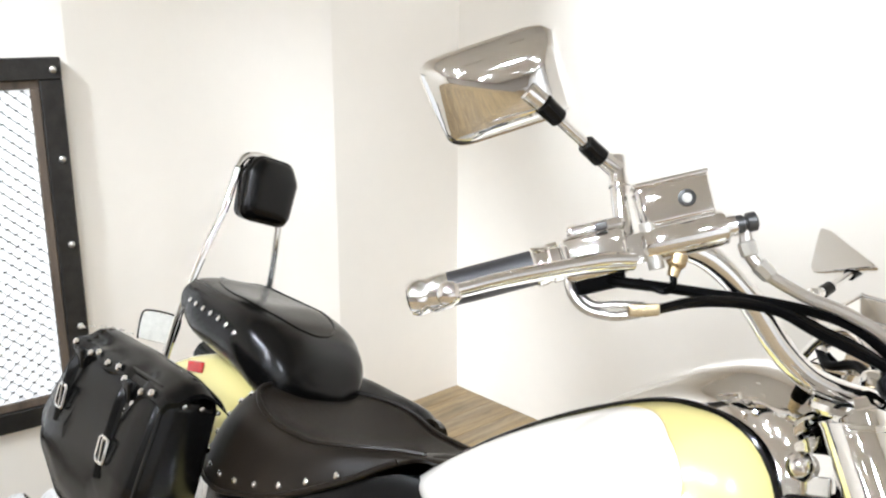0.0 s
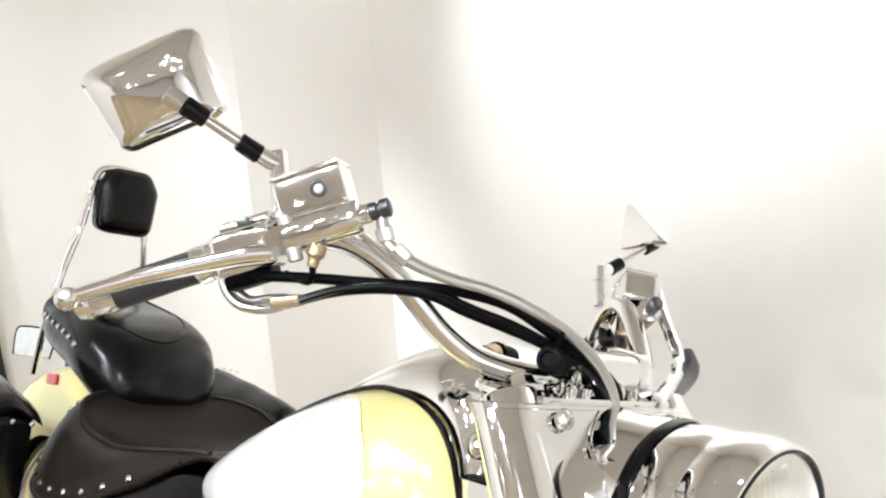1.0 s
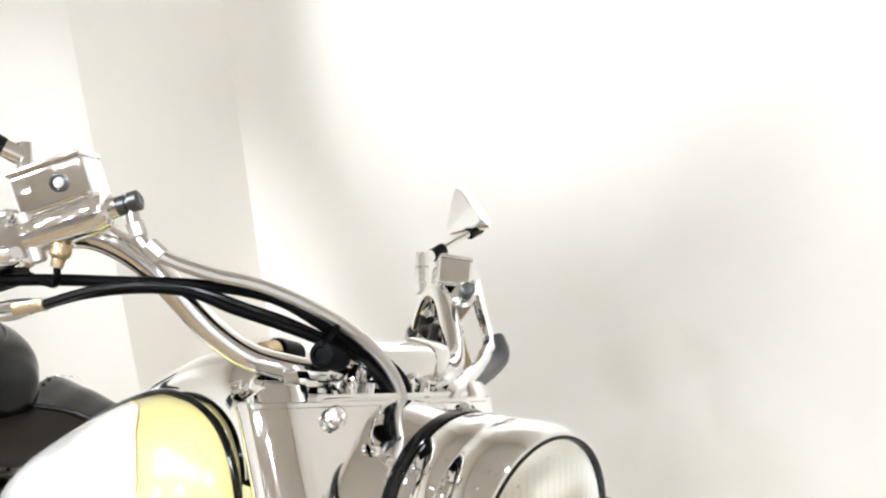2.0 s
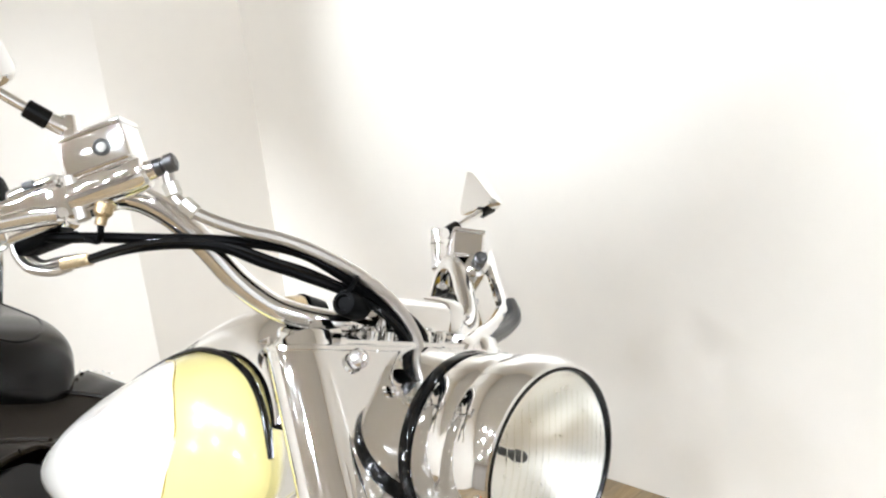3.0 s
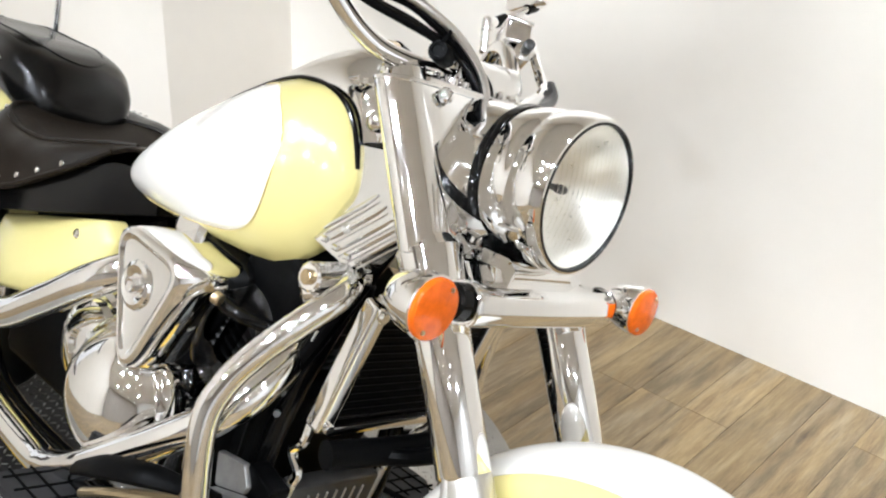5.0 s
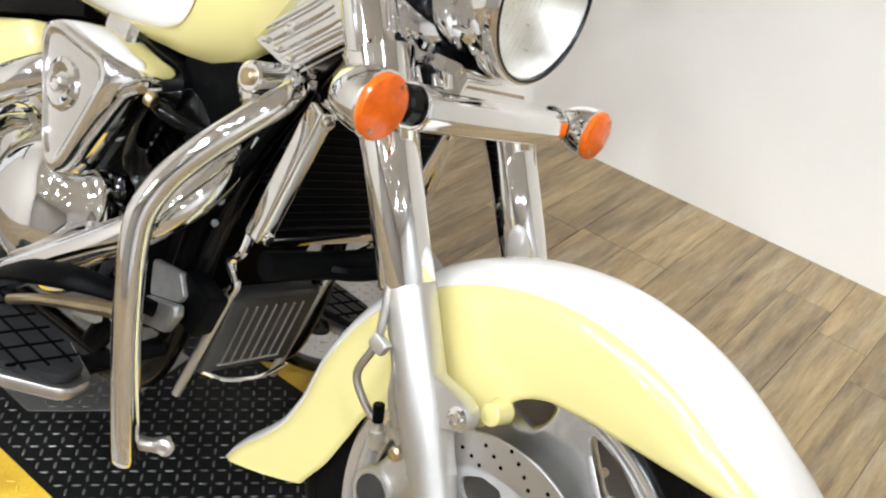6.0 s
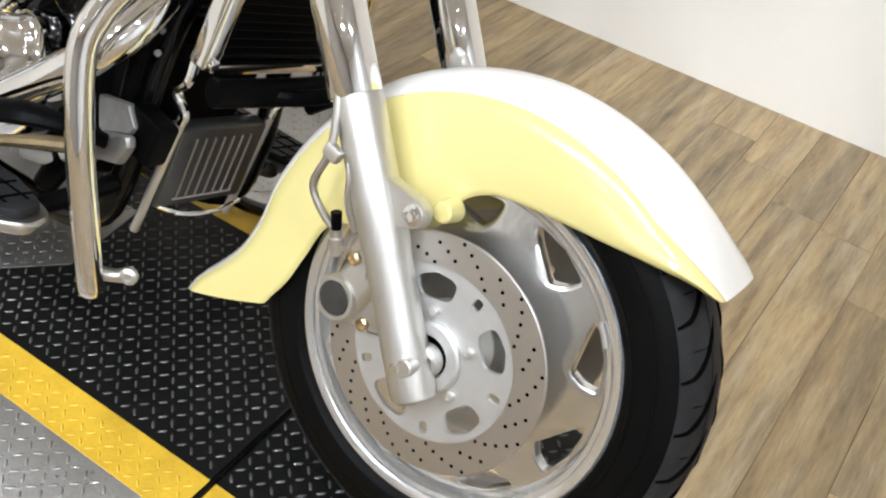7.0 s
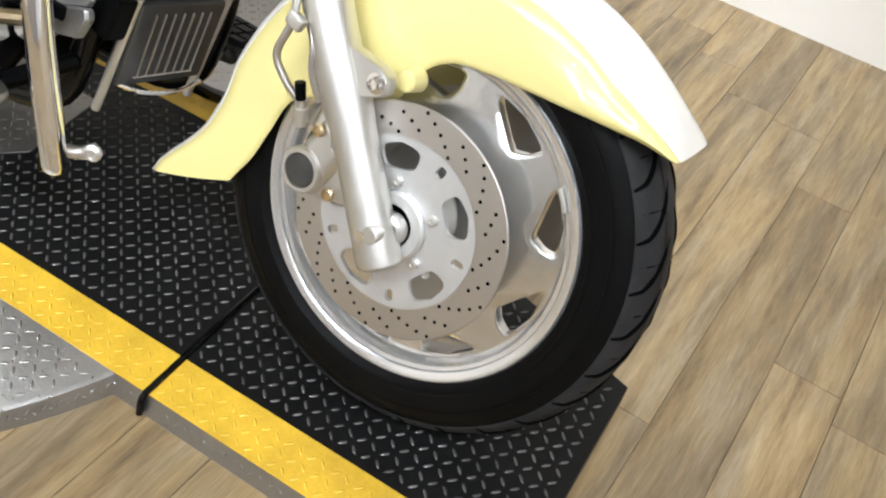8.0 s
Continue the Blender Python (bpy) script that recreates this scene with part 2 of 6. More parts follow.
def loft(loops, cap=True, bm=None, ring=True):
    bm = bm or bmesh.new()
    rows = [[bm.verts.new(p) for p in lp] for lp in loops]
    n = len(rows[0])
    for a, b in zip(rows, rows[1:]):
        for i in range(n if ring else n - 1):
            j = (i + 1) % n
            bm.faces.new((a[i], a[j], b[j], b[i]))
    if cap and ring:
        bm.faces.new(rows[0][::-1])
        bm.faces.new(rows[-1])
    return bm


def smooth_path(pts, res=6):
    pts = [Vector(p) for p in pts]
    if len(pts) < 3:
        return pts
    out = []
    ext = [pts[0] * 2 - pts[1]] + pts + [pts[-1] * 2 - pts[-2]]
    for i in range(1, len(ext) - 2):
        a, b, c, d = ext[i - 1:i + 3]
        for k in range(res):
            t = k / res
            out.append(0.5 * (2 * b + (c - a) * t + (2 * a - 5 * b + 4 * c - d) * t * t + (3 * b - a - 3 * c + d) * t ** 3))
    return out + [pts[-1]]


def tube(pts, r, n=12, res=6, bm=None, cap=True, flat=1.0):
    """A round bar along a smooth path; r may be one radius or one for each point given."""
    path = smooth_path(pts, res)
    k = (len(path) - 1) / (len(pts) - 1)
    loops, side = [], None
    for i, p in enumerate(path):
        t = (path[min(i + 1, len(path) - 1)] - path[max(i - 1, 0)]).normalized()
        side = side - t * side.dot(t) if side else t.orthogonal()
        side.normalize()
        other = t.cross(side)
        if isinstance(r, (list, tuple)):
            j = min(int(i / k), len(r) - 2)
            f = i / k - j
            rad = r[j] * (1 - f) + r[j + 1] * f
        else:
            rad = r
        loops.append([p + (side * math.cos(a) + other * math.sin(a) * flat) * rad for a in (2 * math.pi * q / n for q in range(n))])
    return loft(loops, cap, bm)


def lathe(profile, n=40, m=Matrix(), bm=None, sweep=360.0):
    """A turned body: (radius, height) rows about the z axis of m."""
    bm = bm or bmesh.new()
    rows = []
    for r, h in profile:
        if r < 1e-6:
            rows.append([bm.verts.new(m @ V(0, 0, h))])
        else:
            rows.append([bm.verts.new(m @ V(r * math.cos(2 * math.pi * i / n), r * math.sin(2 * math.pi * i / n), h)) for i in range(n)])
    for a, b in zip(rows, rows[1:]):
        for i in range(n):
            j = (i + 1) % n
            if len(a) == 1 and len(b) == 1:
                continue
            if len(a) == 1:
                bm.faces.new((a[0], b[j], b[i]))
            elif len(b) == 1:
                bm.faces.new((a[i], a[j], b[0]))
            else:
                bm.faces.new((a[i], a[j], b[j], b[i]))
    return bm


def rod(p, q, r, r2=None, n=16, edge=0.15, bm=None):
    """A straight bar from p to q with softened ends."""
    p, q = Vector(p), Vector(q)
    h, r2 = (q - p).length, r if r2 is None else r2
    e = min(edge * r, h * 0.3)
    return lathe([(0, 0), (r - e, 0), (r, e), (r2, h - e), (r2 - e, h), (0, h)], n, aim(p, q - p), bm)


def block(size, m=Matrix(), bevel=0.004, seg=2, bm=None):
    bm2 = bmesh.new()
    bmesh.ops.create_cube(bm2, size=1.0, matrix=Matrix.Diagonal((*size, 1)))
    if bevel:
        bmesh.ops.bevel(bm2, geom=bm2.edges[:], offset=bevel, segments=seg, profile=0.5, affect="EDGES", clamp_overlap=True)
    bmesh.ops.transform(bm2, matrix=m, verts=bm2.verts)
    return join(bm, bm2) if bm else bm2


def weld(bm):
    bmesh.ops.remove_doubles(bm, verts=bm.verts, dist=0.0009)
    return bm


def join(bm, other):
    me = bpy.data.meshes.new("tmp")
    other.to_mesh(me)
    other.free()
    bm.from_mesh(me)
    bpy.data.meshes.remove(me)
    return bm


def rounded(points, radius, seg=4):
    """A 2D outline with its corners rounded."""
    out, n = [], len(points)
    for i in range(n):
        a, b, c = (Vector((*points[(i + k) % n], 0)) for k in (-1, 0, 1))
        u, w = (a - b).normalized(), (c - b).normalized()
        ang = u.angle(w)
        d = min(radius / math.tan(ang / 2), (a - b).length * 0.48, (c - b).length * 0.48)
        p, q = b + u * d, b + w * d
        for k in range(seg + 1):
            t = k / seg
            s = p * (1 - t) ** 2 + b * 2 * t * (1 - t) + q * t * t
            out.append((s.x, s.y))
    return out


def plate(outline, thick, m=Matrix(), edge=0.002, bm=None):
    """A flat piece with the outline in x and y, as thick as given, with softened rims."""
    cx, cy = sum(p[0] for p in outline) / len(outline), sum(p[1] for p in outline) / len(outline)
    size = max(max(abs(p[0] - cx), abs(p[1] - cy)) for p in outline)
    s = 1 - edge / size
    def at(k, z):
        return [m @ V(cx + (x - cx) * k, cy + (y - cy) * k, z) for x, y in outline]
    return loft([at(s, 0), at(1, edge), at(1, thick - edge), at(s, thick)], True, bm)


def curve(rows, x):
    """Reads a table of (x, value) along a smooth line through its rows."""
    if x <= rows[0][0]:
        return rows[0][1]
    if x >= rows[-1][0]:
        return rows[-1][1]
    n = len(rows)

    def slope(i):
        if i == 0 or i == n - 1:
            k = 0 if i == 0 else n - 2
            return (rows[k + 1][1] - rows[k][1]) / (rows[k + 1][0] - rows[k][0])
        (xa, a), (xb, b), (xc, c) = rows[i - 1:i + 2]
        l, r = (b - a) / (xb - xa), (c - b) / (xc - xb)
        return 0.0 if l * r <= 0 else (l * (xc - xb) + r * (xb - xa)) / (xc - xa)

    for i in range(n - 1):
        (xa, a), (xb, b) = rows[i], rows[i + 1]
        if x <= xb:
            h = xb - xa
            t = (x - xa) / h
            return a * (2 * t ** 3 - 3 * t * t + 1) + h * slope(i) * (t ** 3 - 2 * t * t + t) + b * (3 * t * t - 2 * t ** 3) + h * slope(i + 1) * (t ** 3 - t * t)


def thing(name, m, label, category, group=""):
    ob = new(name)
    ob.empty_display_size = 0.05
    ob.matrix_world = m
    return tagged(ob, label, category, group)


def structure(name, bm, mat, label, category, parent=None):
    ob = part(name, bm, mat, parent, sharp=6.0)
    return tagged(ob, label, category, kind="structure")


# ---- the room ----
def box_between(a, b, bm=None, bevel=0.0):
    a, b = Vector(a), Vector(b)
    return block([abs(v) for v in (b - a)], Matrix.Translation((a + b) / 2), bevel, 1, bm)


ROOM_X, ROOM_Y = 5.6, -6.0
BACK_X = WALL_X - 0.13
structure("wall_north", box_between((WALL_X - 0.4, WALL_Y, FLOOR - 0.1), (ROOM_X + 0.2, WALL_Y + 0.2, CEIL)), WALL, "warm white painted plaster wall", "wall")
# the west wall has a blunt bend where it turns away
RECEDE = ((0.10, 0.033), (0.16, 0.050), (0.22, 0.063), (0.28, 0.072), (0.34, 0.078), (0.42, 0.082), (0.50, 0.083), (0.60, 0.080), (0.68, 0.0735))
outline = [(WALL_X, WALL_Y), (WALL_X, BEND_Y)] + [(WALL_X - b, BEND_Y - a) for a, b in RECEDE] + [(WALL_X - 0.0645, 1.374), (BACK_X, 0.6), (BACK_X, ROOM_Y), (BACK_X - 0.25, ROOM_Y), (BACK_X - 0.25, WALL_Y)]
structure("wall_west", loft([[V(x, y, FLOOR - 0.1) for x, y in outline], [V(x, y, CEIL) for x, y in outline]]), WALL, "warm white painted wall with a blunt corner", "wall")
# unseen closing walls: dark south darkens the chrome's reflections, white east brightens them
structure("wall_south", box_between((BACK_X - 0.25, ROOM_Y - 0.2, FLOOR - 0.1), (ROOM_X + 0.2, ROOM_Y, CEIL)), TAUPE_WALL, "plain unseen wall, dark taupe for the chrome's reflections", "wall")
structure("wall_east", box_between((ROOM_X, ROOM_Y, FLOOR - 0.1), (ROOM_X + 0.2, WALL_Y, CEIL)), WHITE_WALL, "plain unseen wall, white for the chrome's reflections", "wall")
structure("ceiling", box_between((BACK_X - 0.25, ROOM_Y - 0.2, CEIL), (ROOM_X + 0.2, WALL_Y + 0.2, CEIL + 0.15)), CEILING, "plain pale ceiling", "ceiling")

# lamps under the ceiling
def spot_lamp(eye, target):
    s = thing("ceiling_spot", pose(eye[0], eye[1], CEIL), "small white adjustable ceiling spot lamp", "spot lamp", "ceiling spots")
    part("canopy", lathe([(0, 0), (0.045, 0), (0.045, -0.018), (0.011, -0.022), (0.011, -0.06)], 20), GREY_WALL, s)
    head = aim((0, 0, eye[2] - CEIL), Vector(target) - Vector(eye))
    part("shade", lathe([(0, -0.12), (0.035, -0.115), (0.05, -0.06), (0.055, 0.02), (0.051, 0.02), (0.046, -0.055), (0.0, -0.10)], 20, head), GREY_WALL, s)


for eye, target, watts, beam in SPOTS:
    spot_lamp(eye, target)
for x, y, watts, size in PANELS:
    s = thing("fill_panel", pose(x, y, CEIL), "flat ceiling light panel added out of view as fill", "ceiling light", "ceiling panels")
    part("frame", block((size + 0.06, size + 0.06, 0.02), pose(0, 0, -0.011), 0.004), GREY_WALL, s)
# rows of small recessed lamps over the rest of the showroom
for i in range(6):
    for j in range(5):
        s = thing("downlight", pose(-1.6 + 1.15 * i, -0.75 - 1.05 * j, CEIL), "small round recessed ceiling lamp", "downlight", "downlights")
        part("ring", lathe([(0.036, -0.001), (0.038, -0.012), (0.054, -0.010), (0.058, -0.001)], 20), GREY_WALL, s)
        part("diffuser", lathe([(0, -0.006), (0.036, -0.006), (0.036, -0.002), (0, -0.002)], 20), GLOW, s, "lit round diffuser")

# ---- the motorcycle ----
LEAN_LEFT, HEADING = 21.0, -0.4
bike = thing("motorcycle", pose(0.2462, 1.1069, 0.0156, 0, 0, HEADING) @ pose(0, 0, 0, -LEAN_LEFT),
             "cream yellow and white chromed cruiser motorcycle on its side stand", "motorcycle")
WHEEL_Z, RAKE, FORK_Y = 0.31, radians(33.2), 0.128
FORK = V(-math.sin(RAKE), 0, math.cos(RAKE))


def fork_x(z):
    return -0.004 + (0.29 - z) * math.tan(RAKE)


def wheel(name, x, front):
    w = new(name)
    w.parent, w.empty_display_size = bike, 0.05
    w.location = (x, 0, WHEEL_Z)
    m = pose(0, 0, 0, 90)  # axle along y: the lathe's height runs to the bike's right
    half = 0.068
    prof = [(0.210, 0.05), (0.219, 0.055), (0.228, 0.062), (0.2350, 0.0648), (0.2356, 0.0662), (0.2395, 0.0672), (0.2402, 0.0662), (0.25, half), (0.2615, 0.0675), (0.2620, 0.0688), (0.2645, 0.0684), (0.2650, 0.0668), (0.272, 0.066), (0.288, 0.058), (0.2975, 0.049), (0.3055, 0.033), (0.310, 0.015), (0.311, 0.0)]
    prof = prof + [(r, -h) for r, h in prof[-2::-1]] + [(0.2, -0.045), (0.2, 0.045), (0.210, 0.05)]
    tyre = part("tyre", lathe(prof, 96, m), RUBBER, w, "black tyre with curved tread grooves", sharp=50)
    if front:
        band = [(0.286, 0.0596), (0.2885, 0.0588), (0.2983, 0.0494), (0.3062, 0.0333), (0.3107, 0.0151), (0.3117, 0.0)]
        part("tread_band", lathe(band + [(r, -h) for r, h in band[-2::-1]] + [(0.28, -0.05), (0.28, 0.05), band[0]], 96, m), DUSTY, tyre, "greyed dusty tread", sharp=50)
        for s in (1, -1):
            for i in range(30):
                a = 2 * math.pi * i / 30 + (0.1 if s < 0 else 0)
                pts = []
                for k in range(6):
                    f = k / 5
                    h = s * (0.008 + 0.050 * f)
                    r = curve([(0.0, 0.311), (0.015, 0.310), (0.033, 0.3055), (0.049, 0.2975), (0.058, 0.288)], abs(h)) - 0.0012
                    b = a + 0.21 * (1 - f) ** 1.7 - 0.03
                    pts.append(m @ V(r * math.cos(b), r * math.sin(b), h))
                bmg = tube(pts, [0.0024, 0.0042, 0.0046, 0.0044, 0.0038, 0.0026], 6, 2)
                if i == 0 and s == 1:
                    allg = bmg
                else:
                    join(allg, bmg)
                # fine sipe between two grooves
                sipe = []
                for h in (0.026, 0.036, 0.046, 0.054):
                    r = curve([(0.0, 0.311), (0.015, 0.310), (0.033, 0.3055), (0.049, 0.2975), (0.058, 0.288)], h) - 0.0002
                    sipe.append(m @ V(r * math.cos(a + 0.085), r * math.sin(a + 0.085), s * h))
                join(allg, tube(sipe, 0.0010, 5, 2))
        for h in (-0.02, 0.02):
            lathe([(0.3103, h - 0.0012), (0.3106, h), (0.3103, h + 0.0012)], 96, m, allg)
        tagged(part("tread_pattern", allg, BLACK_GROOVE, tyre), kind="stuff")
    # rim with its flange, drop centre and nine windows
    part("rim", lathe([(0.200, 0.050), (0.2035, 0.0545), (0.2085, 0.0555), (0.2095, 0.0595), (0.212, 0.0615), (0.2215, 0.0625), (0.2245, 0.0590), (0.218, 0.050), (0.205, 0.046), (0.200, 0.03), (0.196, 0.0), (0.2, -0.03),
                       (0.205, -0.046), (0.218, -0.05), (0.2245, -0.0590), (0.2215, -0.0625), (0.212, -0.0615), (0.2095, -0.0595), (0.2085, -0.0555), (0.2035, -0.0545), (0.198, -0.045), (0.191, -0.02), (0.190, 0.02), (0.196, 0.04), (0.200, 0.050)], 80, m),
         RIM_METAL, w, "polished aluminium rim")
    bm = bmesh.new()
    wx, wy, half_a, r_in, r_out = 0.176, -0.004, radians(20), 0.055, 0.199
    win = rounded([(0.154, -0.018), (0.167, -0.033), (0.1855, -0.041), (0.1925, 0.0), (0.187, 0.040), (0.179, 0.037)], 0.006, 3)

    def in_window(x_, y_):
        inside_ = False
        for (x1, y1), (x2, y2) in zip(win, win[1:] + win[:1]):
            if (y1 > y_) != (y2 > y_) and x_ < x1 + (x2 - x1) * (y_ - y1) / (y2 - y1):
                inside_ = not inside_
        return inside_

    def in_sector(x_, y_):
        return r_in < math.hypot(x_, y_) < r_out and abs(math.atan2(y_, x_)) < half_a

    def reach(test, ang):
        lo_, hi_ = 0.0, 0.2
        t = 0.0
        while test(wx + math.cos(ang) * t, wy + math.sin(ang) * t) and t < 0.2:
            lo_, t = t, t + 0.002
        hi_ = t
        for _ in range(14):
            mid_ = (lo_ + hi_) / 2
            if test(wx + math.cos(ang) * mid_, wy + math.sin(ang) * mid_):
                lo_ = mid_
            else:
                hi_ = mid_
        return lo_

    def dish(r_):
        return 0.039 + 0.012 * max(0.0, min(1.0, (0.199 - r_) / 0.1))

    corners = [math.atan2(r_ * math.sin(g) - wy, r_ * math.cos(g) - wx) for r_ in (r_in, r_out) for g in (-half_a * 0.9999, half_a * 0.9999)]
    angs = sorted([2 * math.pi * k / 56 - math.pi for k in range(56)] + corners)
    d_win, d_cell = [reach(in_window, g) for g in angs], [reach(in_sector, g) for g in angs]
    for i in range(9):
        a0 = radians(24 + 40 * i)

        def ring_at(frac, extra, drop):
            out = []
            for g, dw, dc in zip(angs, d_win, d_cell):
                d_ = dw + extra + (dc - dw - extra) * frac
                x_, y_ = wx + d_ * math.cos(g), wy + d_ * math.sin(g)
                out.append(m @ V(x_ * math.cos(a0) - y_ * math.sin(a0), x_ * math.sin(a0) + y_ * math.cos(a0), drop if drop is not None and drop > 0 else dish(math.hypot(x_, y_)) + (drop or 0)))
            return out

        loft([ring_at(0, 0, -0.016), ring_at(0, 0, -0.004), ring_at(0, 0.0008, -0.001), ring_at(0, 0.0025, None)] + [ring_at(f_, 0.0025, None) for f_ in (0.2, 0.4, 0.6, 0.8, 1.0)], False, bm)
        loft([ring_at(0, 0, -0.016), ring_at(1.0, 0, -0.020)], False, bm)
    part("spoke_disc", weld(bm), SPOKE_METAL, w, "cast wheel centre with nine tapered windows", sharp=40)
    part("hub", lathe([(0, -0.075), (0.03, -0.075), (0.05, -0.06), (0.058, -0.03), (0.06, 0.046), (0.052, 0.066), (0.034, 0.072), (0.022, 0.078), (0, 0.078)], 36, m), STEEL, w)
    if front:
        wa = radians(34)
        part("balance_weight", block((0.007, 0.030, 0.009), m @ pose(0.2045 * math.cos(wa), 0.2045 * math.sin(wa), 0.0585, 0, 0, 34), 0.002, 2), STEEL, w, "clipped-on balance weight")
        for s in (1, -1):
            mm = m @ pose(0, 0, s * 0.098)
            rotor = part("brake_rotor", lathe([(0.109, -0.0025), (0.1495, -0.0025), (0.1505, -0.0015), (0.1505, 0.0015), (0.1495, 0.0025), (0.109, 0.0025), (0.109, -0.0025)], 90, mm), DISC, w, "drilled steel brake disc")
            holes = bmesh.new()
            for i in range(20):
                for k, r in enumerate((0.114, 0.122, 0.130, 0.138, 0.1455)):
                    if (i + k) % 2 and k in (0, 4):
                        continue
                    a = math.radians(i * 18 + k * 5.2)
                    lathe([(0.0024, 0.0), (0.0024, s * 0.0029), (0.0017, s * 0.0030), (0, s * 0.0027)], 10, mm @ pose(r * math.cos(a), r * math.sin(a), 0), holes)
            tagged(part("drilling", holes, BLACK_GROOVE, rotor), kind="stuff")
            # carrier: a dished ring of ten cells, long curved slots and short ones in turn
            car = bmesh.new()
            for i in range(10):
                big = i % 2 == 0
                wedge = radians(22 if big else 14)
                a0 = math.radians(33 + 36 * i)
                if big:
                    win, wx = rounded([(0.069, -0.020), (0.0945, -0.030), (0.1025, 0.0), (0.0945, 0.030), (0.069, 0.020)], 0.013, 4), 0.086
                else:
                    win, wx = rounded([(0.086, -0.0055), (0.102, -0.0055), (0.102, 0.0055), (0.086, 0.0055)], 0.005, 3), 0.094
                def in_slot(x_, y_, win=win):
                    inside_ = False
                    for (x1, y1), (x2, y2) in zip(win, win[1:] + win[:1]):
                        if (y1 > y_) != (y2 > y_) and x_ < x1 + (x2 - x1) * (y_ - y1) / (y2 - y1):
                            inside_ = not inside_
                    return inside_

                def in_cell(x_, y_):
                    return 0.04 < math.hypot(x_, y_) < 0.1095 and abs(math.atan2(y_, x_)) < wedge

                def span(test, ang, wx=wx):
                    lo_, hi_ = 0.0, 0.002
                    while test(wx + math.cos(ang) * hi_, math.sin(ang) * hi_):
                        lo_, hi_ = hi_, hi_ + 0.002
                    for _ in range(12):
                        mid_ = (lo_ + hi_) / 2
                        lo_, hi_ = (mid_, hi_) if test(wx + math.cos(ang) * mid_, math.sin(ang) * mid_) else (lo_, mid_)
                    return lo_

                ends = [math.atan2(r_ * math.sin(g), r_ * math.cos(g) - wx) for r_ in (0.04001, 0.10949) for g in (-wedge * 0.9999, wedge * 0.9999)]
                angles = sorted([2 * math.pi * k / 40 - math.pi for k in range(40)] + ends)
                cell = [(wx + math.cos(g) * d_, math.sin(g) * d_) for g in angles for d_ in (span(in_cell, g),)]
                win = [(wx + math.cos(g) * d_, math.sin(g) * d_) for g in angles for d_ in (span(in_slot, g),)]

                def o2(p, h):
                    c, s_ = math.cos(a0), math.sin(a0)
                    return mm @ V(p[0] * c - p[1] * s_, p[0] * s_ + p[1] * c, h)
                loft([[o2(p, -0.003) for p in cell], [o2(p, -0.003) for p in win], [o2(p, 0.003) for p in win], [o2(p, 0.003) for p in cell]], False, car)
            carrier = part("rotor_carrier", weld(car), CARRIER, w, "slotted aluminium disc carrier", sharp=30)
            part("hub_cap", lathe([(0.044, s * 0.002), (0.044, s * 0.010), (0.041, s * 0.0125), (0.028, s * 0.0125), (0.0265, s * 0.010), (0.0265, s * -0.01), (0, s * -0.01)], 40, mm), CARRIER, w, "hub ring round the axle")
            part("hub_bore", lathe([(0.0262, s * -0.008), (0.0262, s * 0.0), (0, s * 0.0)], 32, mm), MATT_BLACK, w)
            for i in range(5):
                a = math.radians(-3 + 72 * i + 36)
                part("bolt", lathe([(0.0068, 0), (0.0068, s * 0.005), (0.0036, s * 0.0058), (0.003, s * 0.004), (0, s * 0.004)], 14, mm @ pose(0.0545 * math.cos(a), 0.0545 * math.sin(a), s * 0.003)), STEEL, carrier)
    part("axle", rod((0, -0.16, 0), (0, 0.16, 0), 0.011), STEEL, w)
    return w


BLACK_GROOVE = material("dark_groove", (0.001, 0.001, 0.001), 0.9, spec=0.05, vary=0.2)
wheel("front_wheel", 0.0, True)
wheel("rear_wheel", -1.66, False)

# --- front fork ---
ACROSS = V(math.cos(RAKE), 0, math.sin(RAKE))


def fork_at(z, along=0.0, y=0.0):
    """A place on the fork's axis at height z, moved forward square to the axis."""
    return V(fork_x(z), y, z) + ACROSS * along


